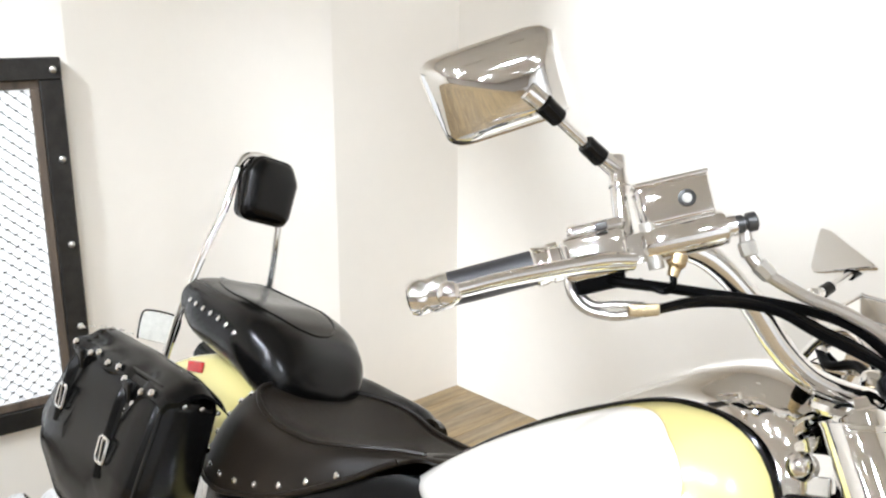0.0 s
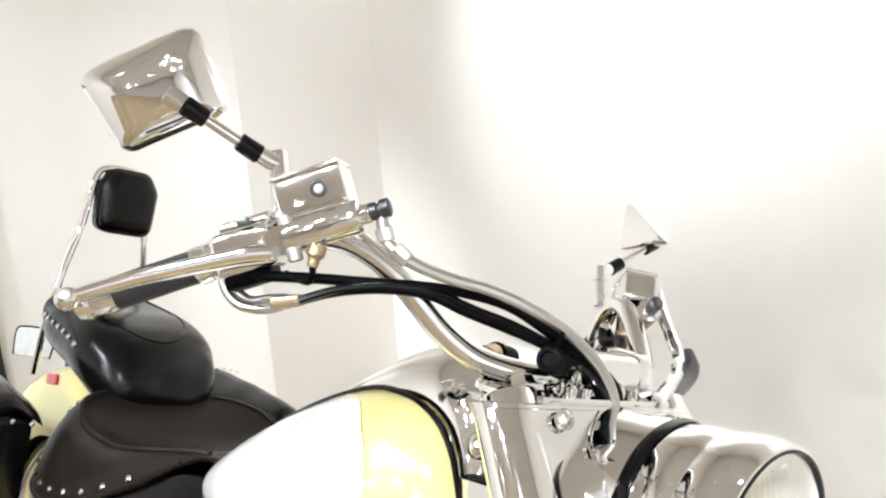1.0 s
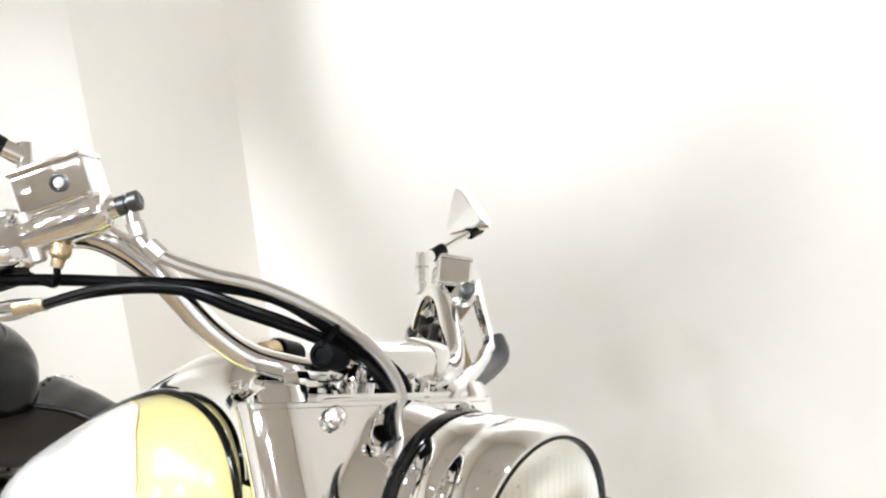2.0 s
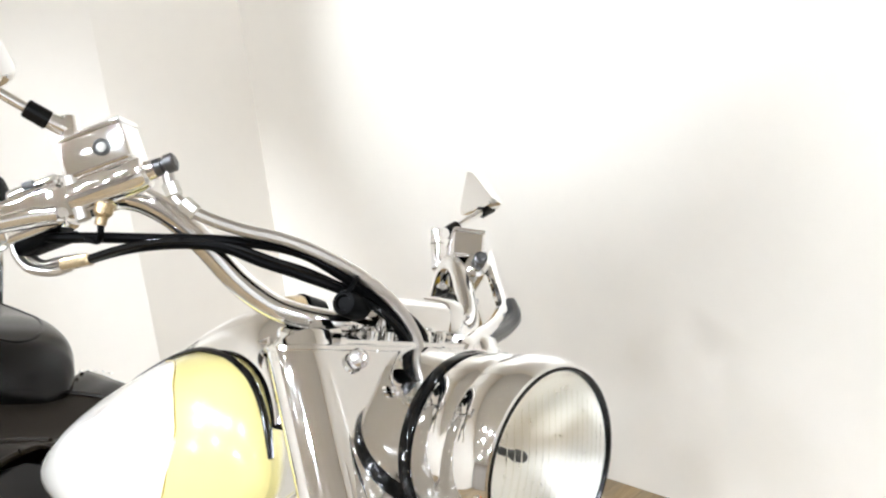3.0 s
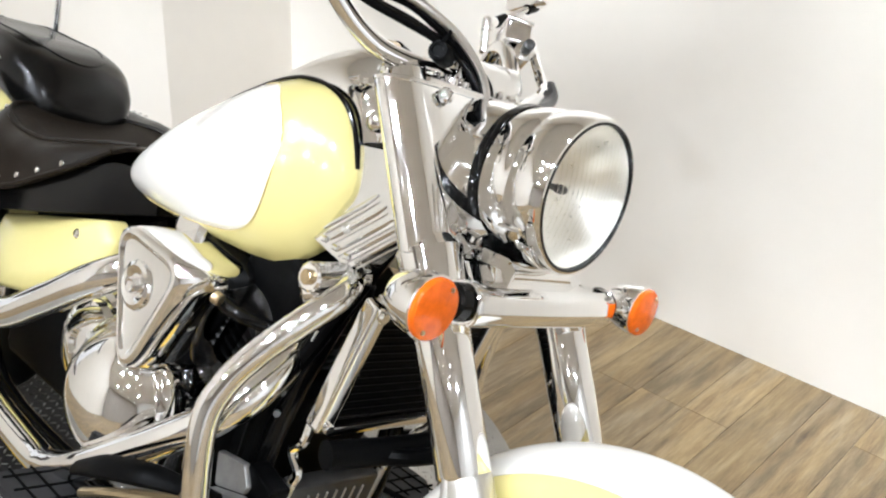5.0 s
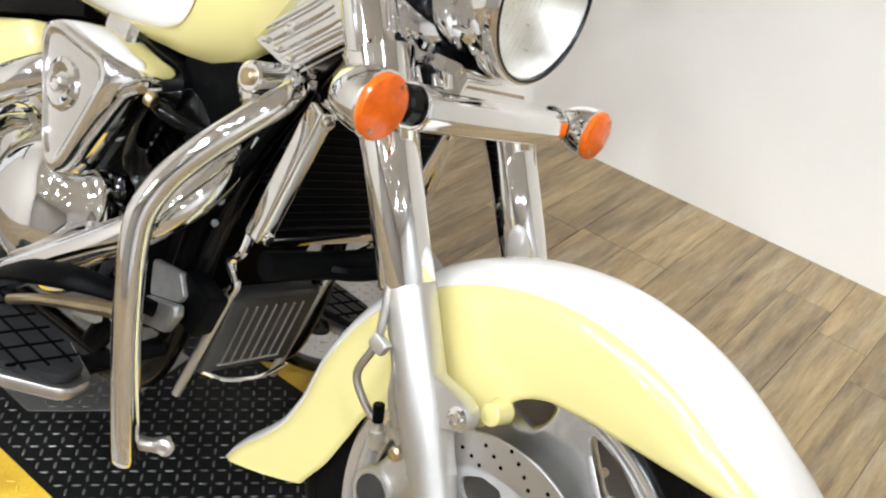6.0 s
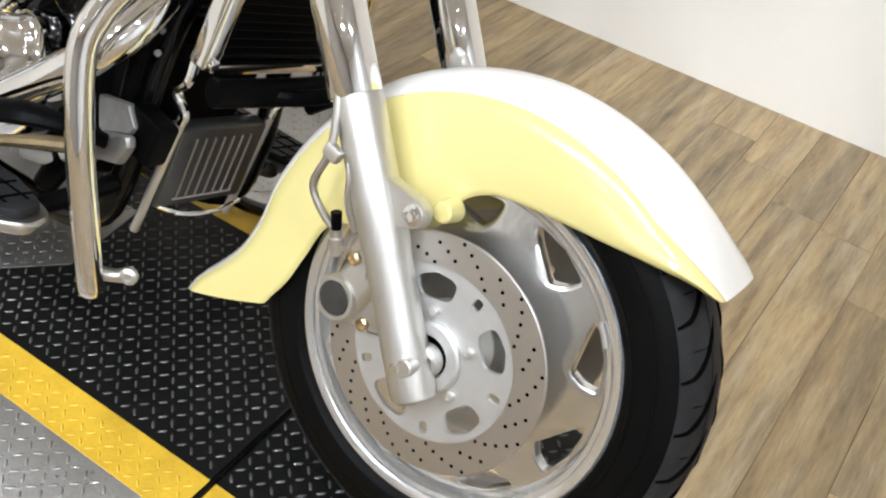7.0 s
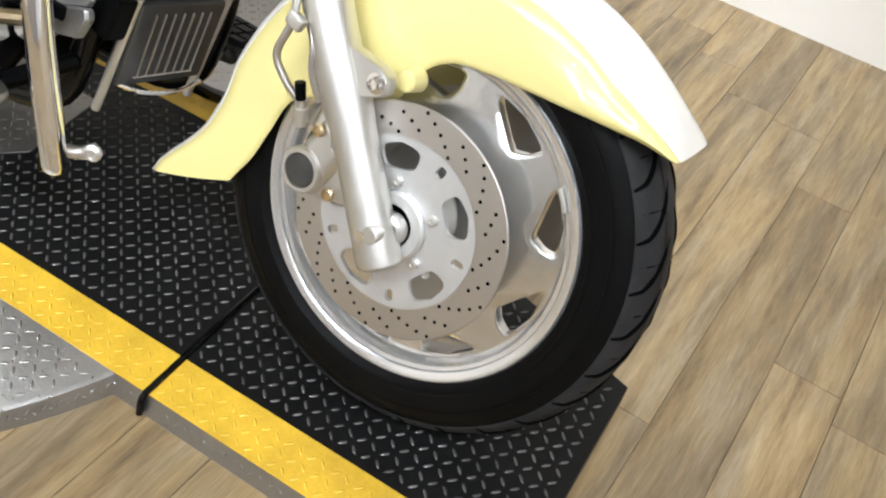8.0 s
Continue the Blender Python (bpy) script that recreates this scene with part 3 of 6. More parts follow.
for s in (-1, 1):
    y = FORK_Y * s
    a, b = fork_at(0.263, 0, y), fork_at(0.565, 0, y)
    L = (b - a).length
    low = part("fork_slider", lathe([(0, -0.002), (0.021, 0), (0.0275, 0.005), (0.0285, 0.02), (0.0275, 0.10), (0.0275, 0.17), (0.0295, 0.19), (0.0295, L - 0.006),
                                     (0.0285, L - 0.001), (0.026, L + 0.002), (0, L + 0.002)], 32, aim(a, FORK)), STEEL, bike, "satin aluminium lower fork leg")
    # mudguard lug with its bolt, webbed to the leg
    lug_at = V(fork_x(0.47) + 0.03, y, 0.472)
    part("fender_lug", plate(rounded([(-0.045, -0.050), (-0.045, 0.050), (-0.015, 0.026), (0.030, 0.019), (0.048, 0.012), (0.048, -0.012), (0.030, -0.019), (0.004, -0.030)], 0.012), 0.022,
         Matrix.Translation((lug_at.x - 0.002, y + 0.010, lug_at.z)) @ pose(0, 0, 0, 90, 0, 0), 0.004), STEEL, low)
    part("bolt", lathe([(0, -0.002), (0.0125, -0.002), (0.0125, 0.001), (0.0085, 0.002), (0.0085, 0.008), (0.006, 0.009), (0.005, 0.006), (0, 0.006)], 18, aim((lug_at.x + 0.031, y + 0.0125 * s, lug_at.z), (0, s, 0))), CHROME, low)
    part("axle_clamp_bolt", rod((fork_x(0.3) + 0.0, y + s * 0.024, 0.303), (fork_x(0.3), y + s * 0.033, 0.303), 0.009, 0.007), CHROME, low)
    part("axle_boss", lathe([(0.0, 0.0), (0.019, 0.0), (0.021, 0.004), (0.019, 0.016), (0.013, 0.018), (0.012, 0.012), (0, 0.012)], 22, aim((0.004, y - s * 0.020, WHEEL_Z), (0, s, 0))), STEEL, low)
    c, d = fork_at(0.562, -0.003, y), fork_at(0.968, -0.006, y)
    H = (d - c).length
    part("fork_cover", lathe([(0, 0.0), (0.0295, 0.0), (0.0315, 0.003), (0.0325, H * 0.30), (0.0365, H * 0.45), (0.0405, H * 0.54), (0.0300, H * 0.57), (0.0300, H - 0.003), (0.028, H), (0, H)], 40, aim(c, d - c)), CHROME, bike, "tapered chrome fork cover")


# --- nacelle: one bent chrome sheet over both fork covers ---
def nacelle_loop(z, grow=0.0):
    pts = []
    r = 0.0412 + grow
    for s in (-1, 1):
        for k in range(13):
            a = math.pi * k / 12 if s < 0 else math.pi * (1 - k / 12)
            # from the back round the outside to the front
            pts.append((s * FORK_Y + s * r * math.sin(a), -r * math.cos(a)))
        if s < 0:
            pts += [(FORK_Y * q, r + 0.004 * (1 - q * q)) for q in (-0.8, -0.5, -0.2, 0.2, 0.5, 0.8)]
            first, pts = pts, []
    pts = first + pts + [(FORK_Y * q, -r) for q in (0.6, 0.2, -0.2, -0.6)]
    return [V(fork_x(z), 0, z) + ACROSS * (u * (0.90 if u > 0 else 0.92) - 0.006) + V(0, v, -0.30 * u) for v, u in pts]


part("fork_nacelle", loft([nacelle_loop(z, g) for z, g in ((0.775, -0.004), (0.778, 0), (0.82, 0), (0.88, 0.0), (0.93, 0), (0.956, 0), (0.958, -0.0004))]), CHROME, bike, "broad chrome nacelle wrapped round the fork", sharp=40)
part("nacelle_lip", loft([nacelle_loop(z, g) for z, g in ((0.957, -0.003), (0.957, 0.0012), (0.9605, 0.0012), (0.962, -0.002))]), CHROME, bike, "thin rolled rim of the nacelle", sharp=30)
for y in (-0.097, 0.088):
    part("nacelle_screw", lathe([(0.0105, -0.004), (0.0105, 0.001), (0.008, 0.0045), (0.004, 0.006), (0.0025, 0.004), (0, 0.004)], 18, aim(fork_at(0.938, 0.0325, y), (1, 0.1 * (1 if y > 0 else -1), 0.55))), CHROME, bike)
part("top_yoke", plate(rounded([(-0.05, -0.14), (0.035, -0.12), (0.035, 0.12), (-0.05, 0.14)], 0.03), 0.014, pose(fork_x(0.97) - 0.006, 0, 0.957), 0.004), CHROME, bike, "chrome top yoke")
for y in (-FORK_Y, FORK_Y):
    part("fork_cap", lathe([(0.021, 0), (0.021, 0.006), (0.015, 0.010), (0.013, 0.018), (0.010, 0.020), (0, 0.020)], 6, aim(fork_at(0.968, -0.006, y * 0.8), FORK)), CHROME, bike)
for y in (-0.052, -0.028, 0.028, 0.052):
    part("yoke_bolt", lathe([(0.0075, 0), (0.0075, 0.010), (0.005, 0.013), (0.004, 0.010), (0, 0.010)], 12, aim((fork_x(0.97) + 0.012, y, 0.969), (0, 0, 1))), CHROME, bike)

# --- headlight ---
HL = V(-0.222, -0.002, 0.89)
hx = aim(HL, (1, 0, 0.02)) @ Matrix.Scale(0.955, 4)
shell = part("headlight_bucket", lathe([(0.0, -0.222), (0.062, -0.221), (0.078, -0.214), (0.086, -0.198), (0.0885, -0.170), (0.0895, -0.140), (0.0895, -0.120), (0.080, -0.118)], 64, hx), CHROME, bike, "round chrome headlight bucket")
part("gasket", lathe([(0.078, -0.122), (0.092, -0.121), (0.0945, -0.116), (0.0935, -0.106), (0.078, -0.104)], 64, hx), BLACK, shell, "black rubber gasket")
rim = part("headlight_rim", lathe([(0.080, -0.107), (0.0915, -0.105), (0.0945, -0.098), (0.0975, -0.080), (0.0985, -0.064), (0.0972, -0.060), (0.0980, -0.056), (0.1015, -0.050), (0.1045, -0.034), (0.1050, -0.020), (0.1035, -0.008), (0.1000, -0.001), (0.0965, 0.0), (0.0945, -0.004), (0.0945, -0.02), (0.085, -0.03)], 64, hx), CHROME, bike, "stepped chrome headlight rim")
part("lens_seal", lathe([(0.0972, -0.0015), (0.0968, 0.0012), (0.0940, 0.0012), (0.0925, -0.002), (0.0925, -0.01)], 64, hx), BLACK, rim, "thin black lens seal")
part("reflector", lathe([(0.0915, -0.008), (0.085, -0.022), (0.070, -0.042), (0.05, -0.058), (0.026, -0.070), (0.014, -0.073), (0, -0.073)], 64, hx), SILVER, bike, "silvered reflector bowl")
part("bulb_shield", lathe([(0, -0.044), (0.004, -0.0445), (0.0058, -0.047), (0.006, -0.056), (0.004, -0.059), (0.004, -0.074)], 20, hx), DARKCAST, bike, "dark bulb cap")
glass = part("headlight_lens", lathe([(0.0925, -0.004), (0.080, 0.005), (0.062, 0.0115), (0.036, 0.0155), (0, 0.017), ], 64, hx), GLASS, bike, "clear ribbed headlight glass")
glass.visible_shadow = False
ribs = bmesh.new()
for i in range(17):
    v = -0.072 + 0.009 * i
    hgt = math.sqrt(max(0.0, 0.083 ** 2 - v * v))
    tube([hx @ V(v, -hgt * 0.9, -0.007), hx @ V(v, 0, 0.003 - v * v), hx @ V(v, hgt * 0.9, -0.007)], 0.0007, 5, 4, ribs)
rib = part("lens_ribs", ribs, GLASS, glass)
rib.visible_shadow = False
part("trim_screw", lathe([(0.006, 0), (0.006, 0.003), (0.003, 0.005), (0, 0.004)], 12, aim(HL + V(-0.03, -0.082, -0.063), (0.1, -0.8, -0.6))), BRASS, rim)
part("trim_tab", block((0.030, 0.006, 0.014), Matrix.Translation(HL + V(-0.040, -0.0805, -0.0610)) @ pose(0, 0, 0, 38, 0, 0), 0.0025, 2), CHROME, rim)
part("headlight_bracket", loft([[V(x, y, z) for x, z in rounded([(-0.36, z1), (-0.262, z1), (-0.246, z1 - 0.014), (-0.250, 0.745), (-0.36, 0.745)], 0.010, 3)] for y, z1 in ((-0.072, 0.782), (-0.062, 0.796), (0.062, 0.796), (0.072, 0.782))]), CHROME, bike, "chrome headlight bracket", sharp=30)

# --- indicators on their bar ---
bar_z, bar_x = 0.747, -0.240
flat_bar = rounded([(-0.024, -0.022), (0.020, -0.024), (0.027, -0.006), (0.024, 0.014), (0.006, 0.021), (-0.024, 0.021)], 0.009, 4)
part("lamp_bar", loft([[V(bar_x + px - 0.00002 * (y * 100) ** 2 - (0.0015 if e else 0), y, bar_z + pz * (0.93 if e else 1)) for px, pz in flat_bar]
                       for y, e in ((-0.150, 1), (-0.148, 0), (-0.10, 0), (-0.05, 0), (0, 0), (0.05, 0), (0.10, 0), (0.148, 0), (0.150, 1))]), CHROME, bike, "flat-topped chrome lamp bar", sharp=40)
for s in (-1, 1):
    c = V(-0.226, (0.226 if s < 0 else 0.238) * s, 0.747)
    lm = aim(c, (1, 0, 0.0))
    part("stem_flange", rod((bar_x - 0.006, 0.146 * s, bar_z - 0.001), (bar_x - 0.006, 0.151 * s, bar_z - 0.001), 0.0265), CHROME, bike)
    part("stem_collar", rod((bar_x - 0.006, 0.150 * s, bar_z - 0.001), (bar_x - 0.008, 0.170 * s, bar_z), 0.0225, 0.0215), BLACK, bike, "black rubber collar")
    part("indicator_stem", rod((bar_x - 0.008, 0.169 * s, bar_z + 0.001), (bar_x - 0.010, 0.212 * s, bar_z + 0.002), 0.0145), CHROME, bike)
    body = part("indicator", lathe([(0, -0.056), (0.014, -0.054), (0.027, -0.042), (0.034, -0.022), (0.0365, -0.006), (0.0365, 0.001), (0.0335, 0.003), (0, 0.0)], 36, lm), CHROME, bike, "chrome bullet indicator with amber lens")
    part("lens", lathe([(0.0345, 0.001), (0.0345, 0.007), (0.0325, 0.0095), (0.028, 0.0105), (0.018, 0.0125), (0, 0.0135)], 36, lm), ORANGE, body, "amber plastic lens")
    for a in (60, 240):
        part("screw", lathe([(0.0028, 0), (0.0028, 0.003), (0, 0.0035)], 8, lm @ pose(0.027 * math.cos(radians(a)), 0.027 * math.sin(radians(a)), 0.0095)), BRASS, body)

# --- front mudguard ---
CROWN = [(37, 0.346), (45, 0.342), (70, 0.335), (95, 0.333), (130, 0.332), (165, 0.334), (180, 0.340), (188, 0.365), (193, 0.40), (196, 0.430), (199, 0.452)]
SKIRT = [(37, 0.344), (40, 0.335), (44, 0.318), (48, 0.298), (57, 0.262), (66, 0.239), (80, 0.219), (93, 0.207), (101, 0.192), (108, 0.168), (114, 0.152), (135, 0.16), (150, 0.185), (160, 0.212), (178, 0.228), (190, 0.25), (199, 0.288)]


def guard_point(th, v, lift=0.0):
    """v from -1 (lower right edge) over 0 (crown) to 1; the ends are rounded off towards the lower edges."""
    th += 3.5 * abs(v) ** 3 * max(0.0, (60 - th) / 22) ** 2 - 1.2 * abs(v) ** 4 * max(0.0, (th - 175) / 22) ** 2
    rc, rs = curve(CROWN, th), curve(SKIRT, th)
    w = 0.083 * (1 - 0.25 * max(0.0, (50 - th) / 13) ** 2)
    s, a = (1 if v > 0 else -1), abs(v)
    drop = 0.05 * max(0.05, min(1.0, (rc - rs) / 0.075))
    if a < 0.5:
        q = a / 0.5 * math.pi / 2
        y, r = w * math.sin(q) ** 0.9, rc - drop * (1 - math.cos(q))
    else:
        f = (a - 0.5) / 0.5
        r0 = rc - drop
        y, r = w * (1 + 0.03 * math.sin(f * math.pi)), r0 + (min(rs, r0) - r0) * f
    r += lift
    y = s * (y + lift * (a > 0.25))
    b = radians(th)
    return V(r * math.cos(b), y, WHEEL_Z + r * math.sin(b))


def guard_sheet(v0, v1, nv, lift, thick):
    ths = [38.5 + 160.5 * i / 70 for i in range(71)]
    outer = [[guard_point(th, v0 + (v1 - v0) * k / nv, lift) for k in range(nv + 1)] for th in ths]
    inner = [[guard_point(th, v0 + (v1 - v0) * k / nv, lift - thick) for k in range(nv + 1)][::-1] for th in ths]
    return loft([o + i for o, i in zip(outer, inner)])


guard = part("front_fender", guard_sheet(-1, 1, 64, 0.0, 0.0035), YELLOW, bike, "deep valanced front mudguard in cream yellow with a pearl white crown", sharp=50)
part("crown_stripe", guard_sheet(-0.34375, 0.34375, 22, 0.0012, 0.0009), WHITE, guard, "pearl white painted crown", sharp=50)
for s in (-1, 1):
    part("fender_boss", rod((-0.045, s * 0.078, 0.478), (-0.045, s * 0.108, 0.478), 0.016, 0.013), YELLOW, guard)

# --- front brake ---
cal = part("brake_caliper", block((0.055, 0.05, 0.10), pose(-0.118, -0.100, 0.345, 0, 24, 0), 0.014, 3), STEEL, bike, "cast aluminium brake caliper")
part("piston_cap", lathe([(0, -0.012), (0.030, -0.012), (0.030, -0.003), (0.0275, 0.001), (0.0225, 0.001), (0.0222, -0.001), (0, -0.001)], 36, aim((-0.133, -0.128, 0.321), (0, -1, 0))), STEEL, cal)
part("piston_face", lathe([(0.0222, -0.001), (0.0205, 0.0012), (0, 0.0012)], 32, aim((-0.133, -0.128, 0.321), (0, -1, 0))), DARKCAST, cal, "dark round piston plug")
for x, z in ((-0.122, 0.382), (-0.085, 0.312), (-0.092, 0.374)):
    part("caliper_bolt", lathe([(0.0085, 0), (0.0085, 0.005), (0.006, 0.007), (0.005, 0.004), (0, 0.004)], 14, aim((x, -0.126, z), (0, -1, 0))), BRASS if z != 0.374 else STEEL, cal)
part("caliper_bracket", plate(rounded([(-0.05, -0.06), (0.02, -0.05), (0.03, 0.04), (-0.02, 0.06), (-0.05, 0.02)], 0.015), 0.014, pose(-0.085, -0.098, 0.35) @ pose(0, 0, 0, 90, 0, 0), 0.003), STEEL, cal)
part("brake_hose", tube([(-0.205, -0.150, 0.60), (-0.186, -0.156, 0.55), (-0.176, -0.160, 0.50), (-0.186, -0.160, 0.455), (-0.168, -0.152, 0.425), (-0.148, -0.14, 0.405), (-0.140, -0.132, 0.385)], 0.0048, 10, 6), DISC, bike, "steel front brake pipe")
part("hose_clamp", block((0.024, 0.013, 0.018), pose(-0.172, -0.159, 0.500, 0, 20, 0), 0.004), STEEL, bike)
part("brake_hose", tube([(-0.160, -0.150, 0.51), (-0.146, -0.152, 0.48), (-0.140, -0.15, 0.45), (-0.124, -0.142, 0.42)], 0.0042, 8, 6), DISC, bike)
part("hose_ferrule", rod((-0.154, -0.146, 0.432), (-0.150, -0.142, 0.410), 0.0068), MATT_BLACK, bike)
part("hose_fitting", lathe([(0, 0), (0.0075, 0), (0.0075, 0.010), (0.0098, 0.011), (0.0098, 0.021), (0.0075, 0.022), (0.0075, 0.034), (0, 0.034)], 12, aim((-0.150, -0.142, 0.411), (0.15, 0.2, -1))), STEEL, bike, "steel banjo fitting")

# --- fuel tank with its chrome console ---
T_BOT = [(-1.03, 0.672), (-0.96, 0.652), (-0.82, 0.655), (-0.69, 0.663), (-0.62, 0.668), (-0.57, 0.678), (-0.54, 0.694), (-0.52, 0.718), (-0.505, 0.750), (-0.492, 0.800)]
T_TOP = [(-1.03, 0.688), (-0.97, 0.735), (-0.919, 0.772), (-0.83, 0.830), (-0.753, 0.873), (-0.682, 0.907), (-0.626, 0.921), (-0.575, 0.920), (-0.54, 0.902), (-0.515, 0.872), (-0.492, 0.82)]
T_WIDE = [(-1.03, 0.09), (-0.98, 0.128), (-0.90, 0.162), (-0.77, 0.188), (-0.64, 0.194), (-0.57, 0.180), (-0.52, 0.150), (-0.492, 0.120)]
T_EDGE = [(-1.03, 0.06), (-0.9, 0.09), (-0.75, 0.108), (-0.6, 0.113), (-0.492, 0.11)]
T_CREST = [(-1.03, 0.70), (-0.92, 0.780), (-0.838, 0.836), (-0.771, 0.880), (-0.732, 0.913), (-0.685, 0.946), (-0.633, 0.974), (-0.585, 0.987), (-0.55, 0.984), (-0.52, 0.972), (-0.50, 0.95)]

def tank_point(x, v, s=-1, lift=0.0):
    """v from 0 (lower seam) to 1 (the trim along the console)."""
    zb, zt, w, e = curve(T_BOT, x), curve(T_TOP, x), curve(T_WIDE, x), curve(T_EDGE, x)
    yb = w * 0.62
    q = math.sin(math.pi * min(1.0, v * 0.96 + 0.02)) ** 0.75
    y = (yb * (1 - v) + e * v) * (1 - q) + w * q if v < 0.5 else (e * (1 - q) + w * q)
    z = zb + (zt - zb) * (v - 0.05 * math.sin(2 * math.pi * v))
    return V(x, s * (y + lift), z)


xs = [-1.03 + 0.537 * (i / 40) for i in range(41)]
for s in (-1, 1):
    tank = part("fuel_tank", loft([[tank_point(x, k / 20, s) for k in range(21)] + [V(x, s * 0.02, curve(T_TOP, x) - 0.012), V(x, s * 0.02, min(curve(T_BOT, x) + 0.05, curve(T_TOP, x) - 0.013))] for x in xs]), YELLOW, bike,
                "teardrop tank half in cream yellow with a pearl white panel", sharp=48)
    rows = []
    V0 = [(-1.025, 0.16), (-0.93, 0.10), (-0.80, 0.10), (-0.70, 0.12), (-0.64, 0.165), (-0.605, 0.235), (-0.586, 0.33), (-0.577, 0.45), (-0.574, 0.59)]
    V1 = [(-1.025, 0.97), (-0.75, 0.97), (-0.68, 0.955), (-0.645, 0.91), (-0.619, 0.83), (-0.594, 0.74), (-0.580, 0.66), (-0.574, 0.61)]
    for i in range(45):
        x = -1.025 + 0.451 * (1 - (1 - i / 44) ** 1.5)
        a, b = curve(V0, x), curve(V1, x)
        rows.append([tank_point(x, a + (b - a) * k / 16, s, 0.0012) for k in range(17)] + [tank_point(x, a + (b - a) * k / 16, s, -0.001) for k in range(16, -1, -1)])
    part("white_panel", loft(rows), WHITE, tank, "pearl white painted panel", sharp=60)
    pin = [tank_point(x, curve(V0, x), s, 0.0010) for x in (-1.0, -0.93, -0.86, -0.8, -0.75, -0.70, -0.665, -0.64, -0.615, -0.596, -0.584, -0.577)]
    pin += [tank_point(x, curve(V1, x), s, 0.0010) for x in (-0.577, -0.584, -0.596, -0.615, -0.635, -0.66, -0.69)]
    part("pinstripe", tube(pin, 0.0011, 5, 3), PIN, tank, "thin gold pinstripe")
    trim = [tank_point(x, 1.0, s) + V(0, s * -0.001, 0.0005) for x in (-1.01, -0.96, -0.9, -0.82, -0.74, -0.66, -0.6, -0.55, -0.52, -0.497)]
    part("tank_trim", tube(trim, 0.0042, 8, 4), BLACK, tank, "black rubber edging")
rows = []
for i in range(41):
    x = -1.03 + 0.53 * i / 40
    e, zt, zc = curve(T_EDGE, x) - 0.003, curve(T_TOP, x) - 0.004, curve(T_CREST, x)
    zc = max(zc, zt + 0.003)
    row = []
    for k in range(25):
        a = math.pi * k / 24
        c = math.cos(a)
        row.append(V(x, -e * math.copysign(abs(c) ** 0.72, c), zt + (zc - zt) * math.sin(a) ** 0.85 + 0.008 * math.sin(a) ** 3))
    rows.append(row + [V(x, e * 0.8, zt - 0.02), V(x, -e * 0.8, zt - 0.02)])
last = rows[-1]
rows.append([V(-0.492, p.y * 0.97, p.z - 0.012) for p in last])
rows.append([V(-0.487, p.y * 0.9, min(p.z, 0.88)) for p in last])
part("tank_console", loft(rows), CHROME, bike, "chrome instrument console along the tank", sharp=50)
# knobbed bracket on the neck
nb = part("neck_bracket", loft([[V(x, y, z) for x, z in rounded([(-0.530, 0.905), (-0.478, 0.918), (-0.462, 0.882), (-0.512, 0.868)], 0.006, 2)] for y in (-0.060, -0.088, -0.091)]), CHROME, bike, "chrome bracket with a domed knob", sharp=30)
part("bracket_knob", lathe([(0, -0.008), (0.0155, -0.008), (0.0165, 0), (0.0145, 0.006), (0.0095, 0.011), (0, 0.0135)], 22, aim((-0.503, -0.096, 0.897), (0.1, -1, 0.15))), CHROME, nb)
part("bracket_plate", block((0.034, 0.006, 0.022), pose(-0.485, -0.092, 0.882, 0, -14, 0), 0.002), POLISHED, nb)
part("neck_arm", block((0.075, 0.014, 0.010), pose(-0.490, -0.100, 0.8665, 0, -14, 0), 0.003), BLACK, bike)

# --- seats: a dished top inside a piped ring, with flanks that flare to a lower edge ---
def seat_flank(tab, x, f, s=-1, lift=0.0):
    """A place on the flank, f from 0 (lower edge) to 1 (the ring)."""
    yr, zr, yf, zf = (curve(tab[k], x) for k in ("ring_y", "ring_z", "edge_y", "edge_z"))
    q = (1 - f) * math.pi / 2
    y = yr + (yf - yr) * (0.25 * (1 - f) + 0.75 * math.sin(q))
    return V(x, s * (y + lift), zr + (zf - zr) * (0.25 * (1 - f) + 0.75 * (1 - math.cos(q))) + lift * 0.4)


def seat_ring(tab, x):
    yr, zr, dish = (curve(tab[k], x) for k in ("ring_y", "ring_z", "dish"))
    half = [V(x, -yr * k / 9, zr - dish * (1 - (k / 9) ** 2.4)) for k in range(9)]
    half += [seat_flank(tab, x, 1 - k / 9) for k in range(10)]
    low = half[-1]
    half += [V(x, low.y + 0.008, low.z - 0.005), V(x, low.y * 0.86, low.z + 0.004), V(x, low.y * 0.6, low.z + 0.01)]
    return [V(p.x, -p.y, p.z) for p in half[:0:-1]] + half


def seat_body(tab, x0, x1, n):
    loops = [seat_ring(tab, x0 + (x1 - x0) * i / n) for i in range(n + 1)]
    for end, dx in ((0, x0 - x1), (-1, x1 - x0)):
        ring = loops[end]
        mid = sum(ring, V(0, 0, 0)) / len(ring)
        step = 0.006 if dx > 0 else -0.006
        extra = [[V(p.x + step * d, mid.y + (p.y - mid.y) * k, mid.z + (p.z - mid.z) * k) for p in ring] for d, k in ((0.6, 0.96), (1.0, 0.88), (1.1, 0.5))]
        loops = extra[::-1] + loops if end == 0 else loops + extra
    return loft(loops)


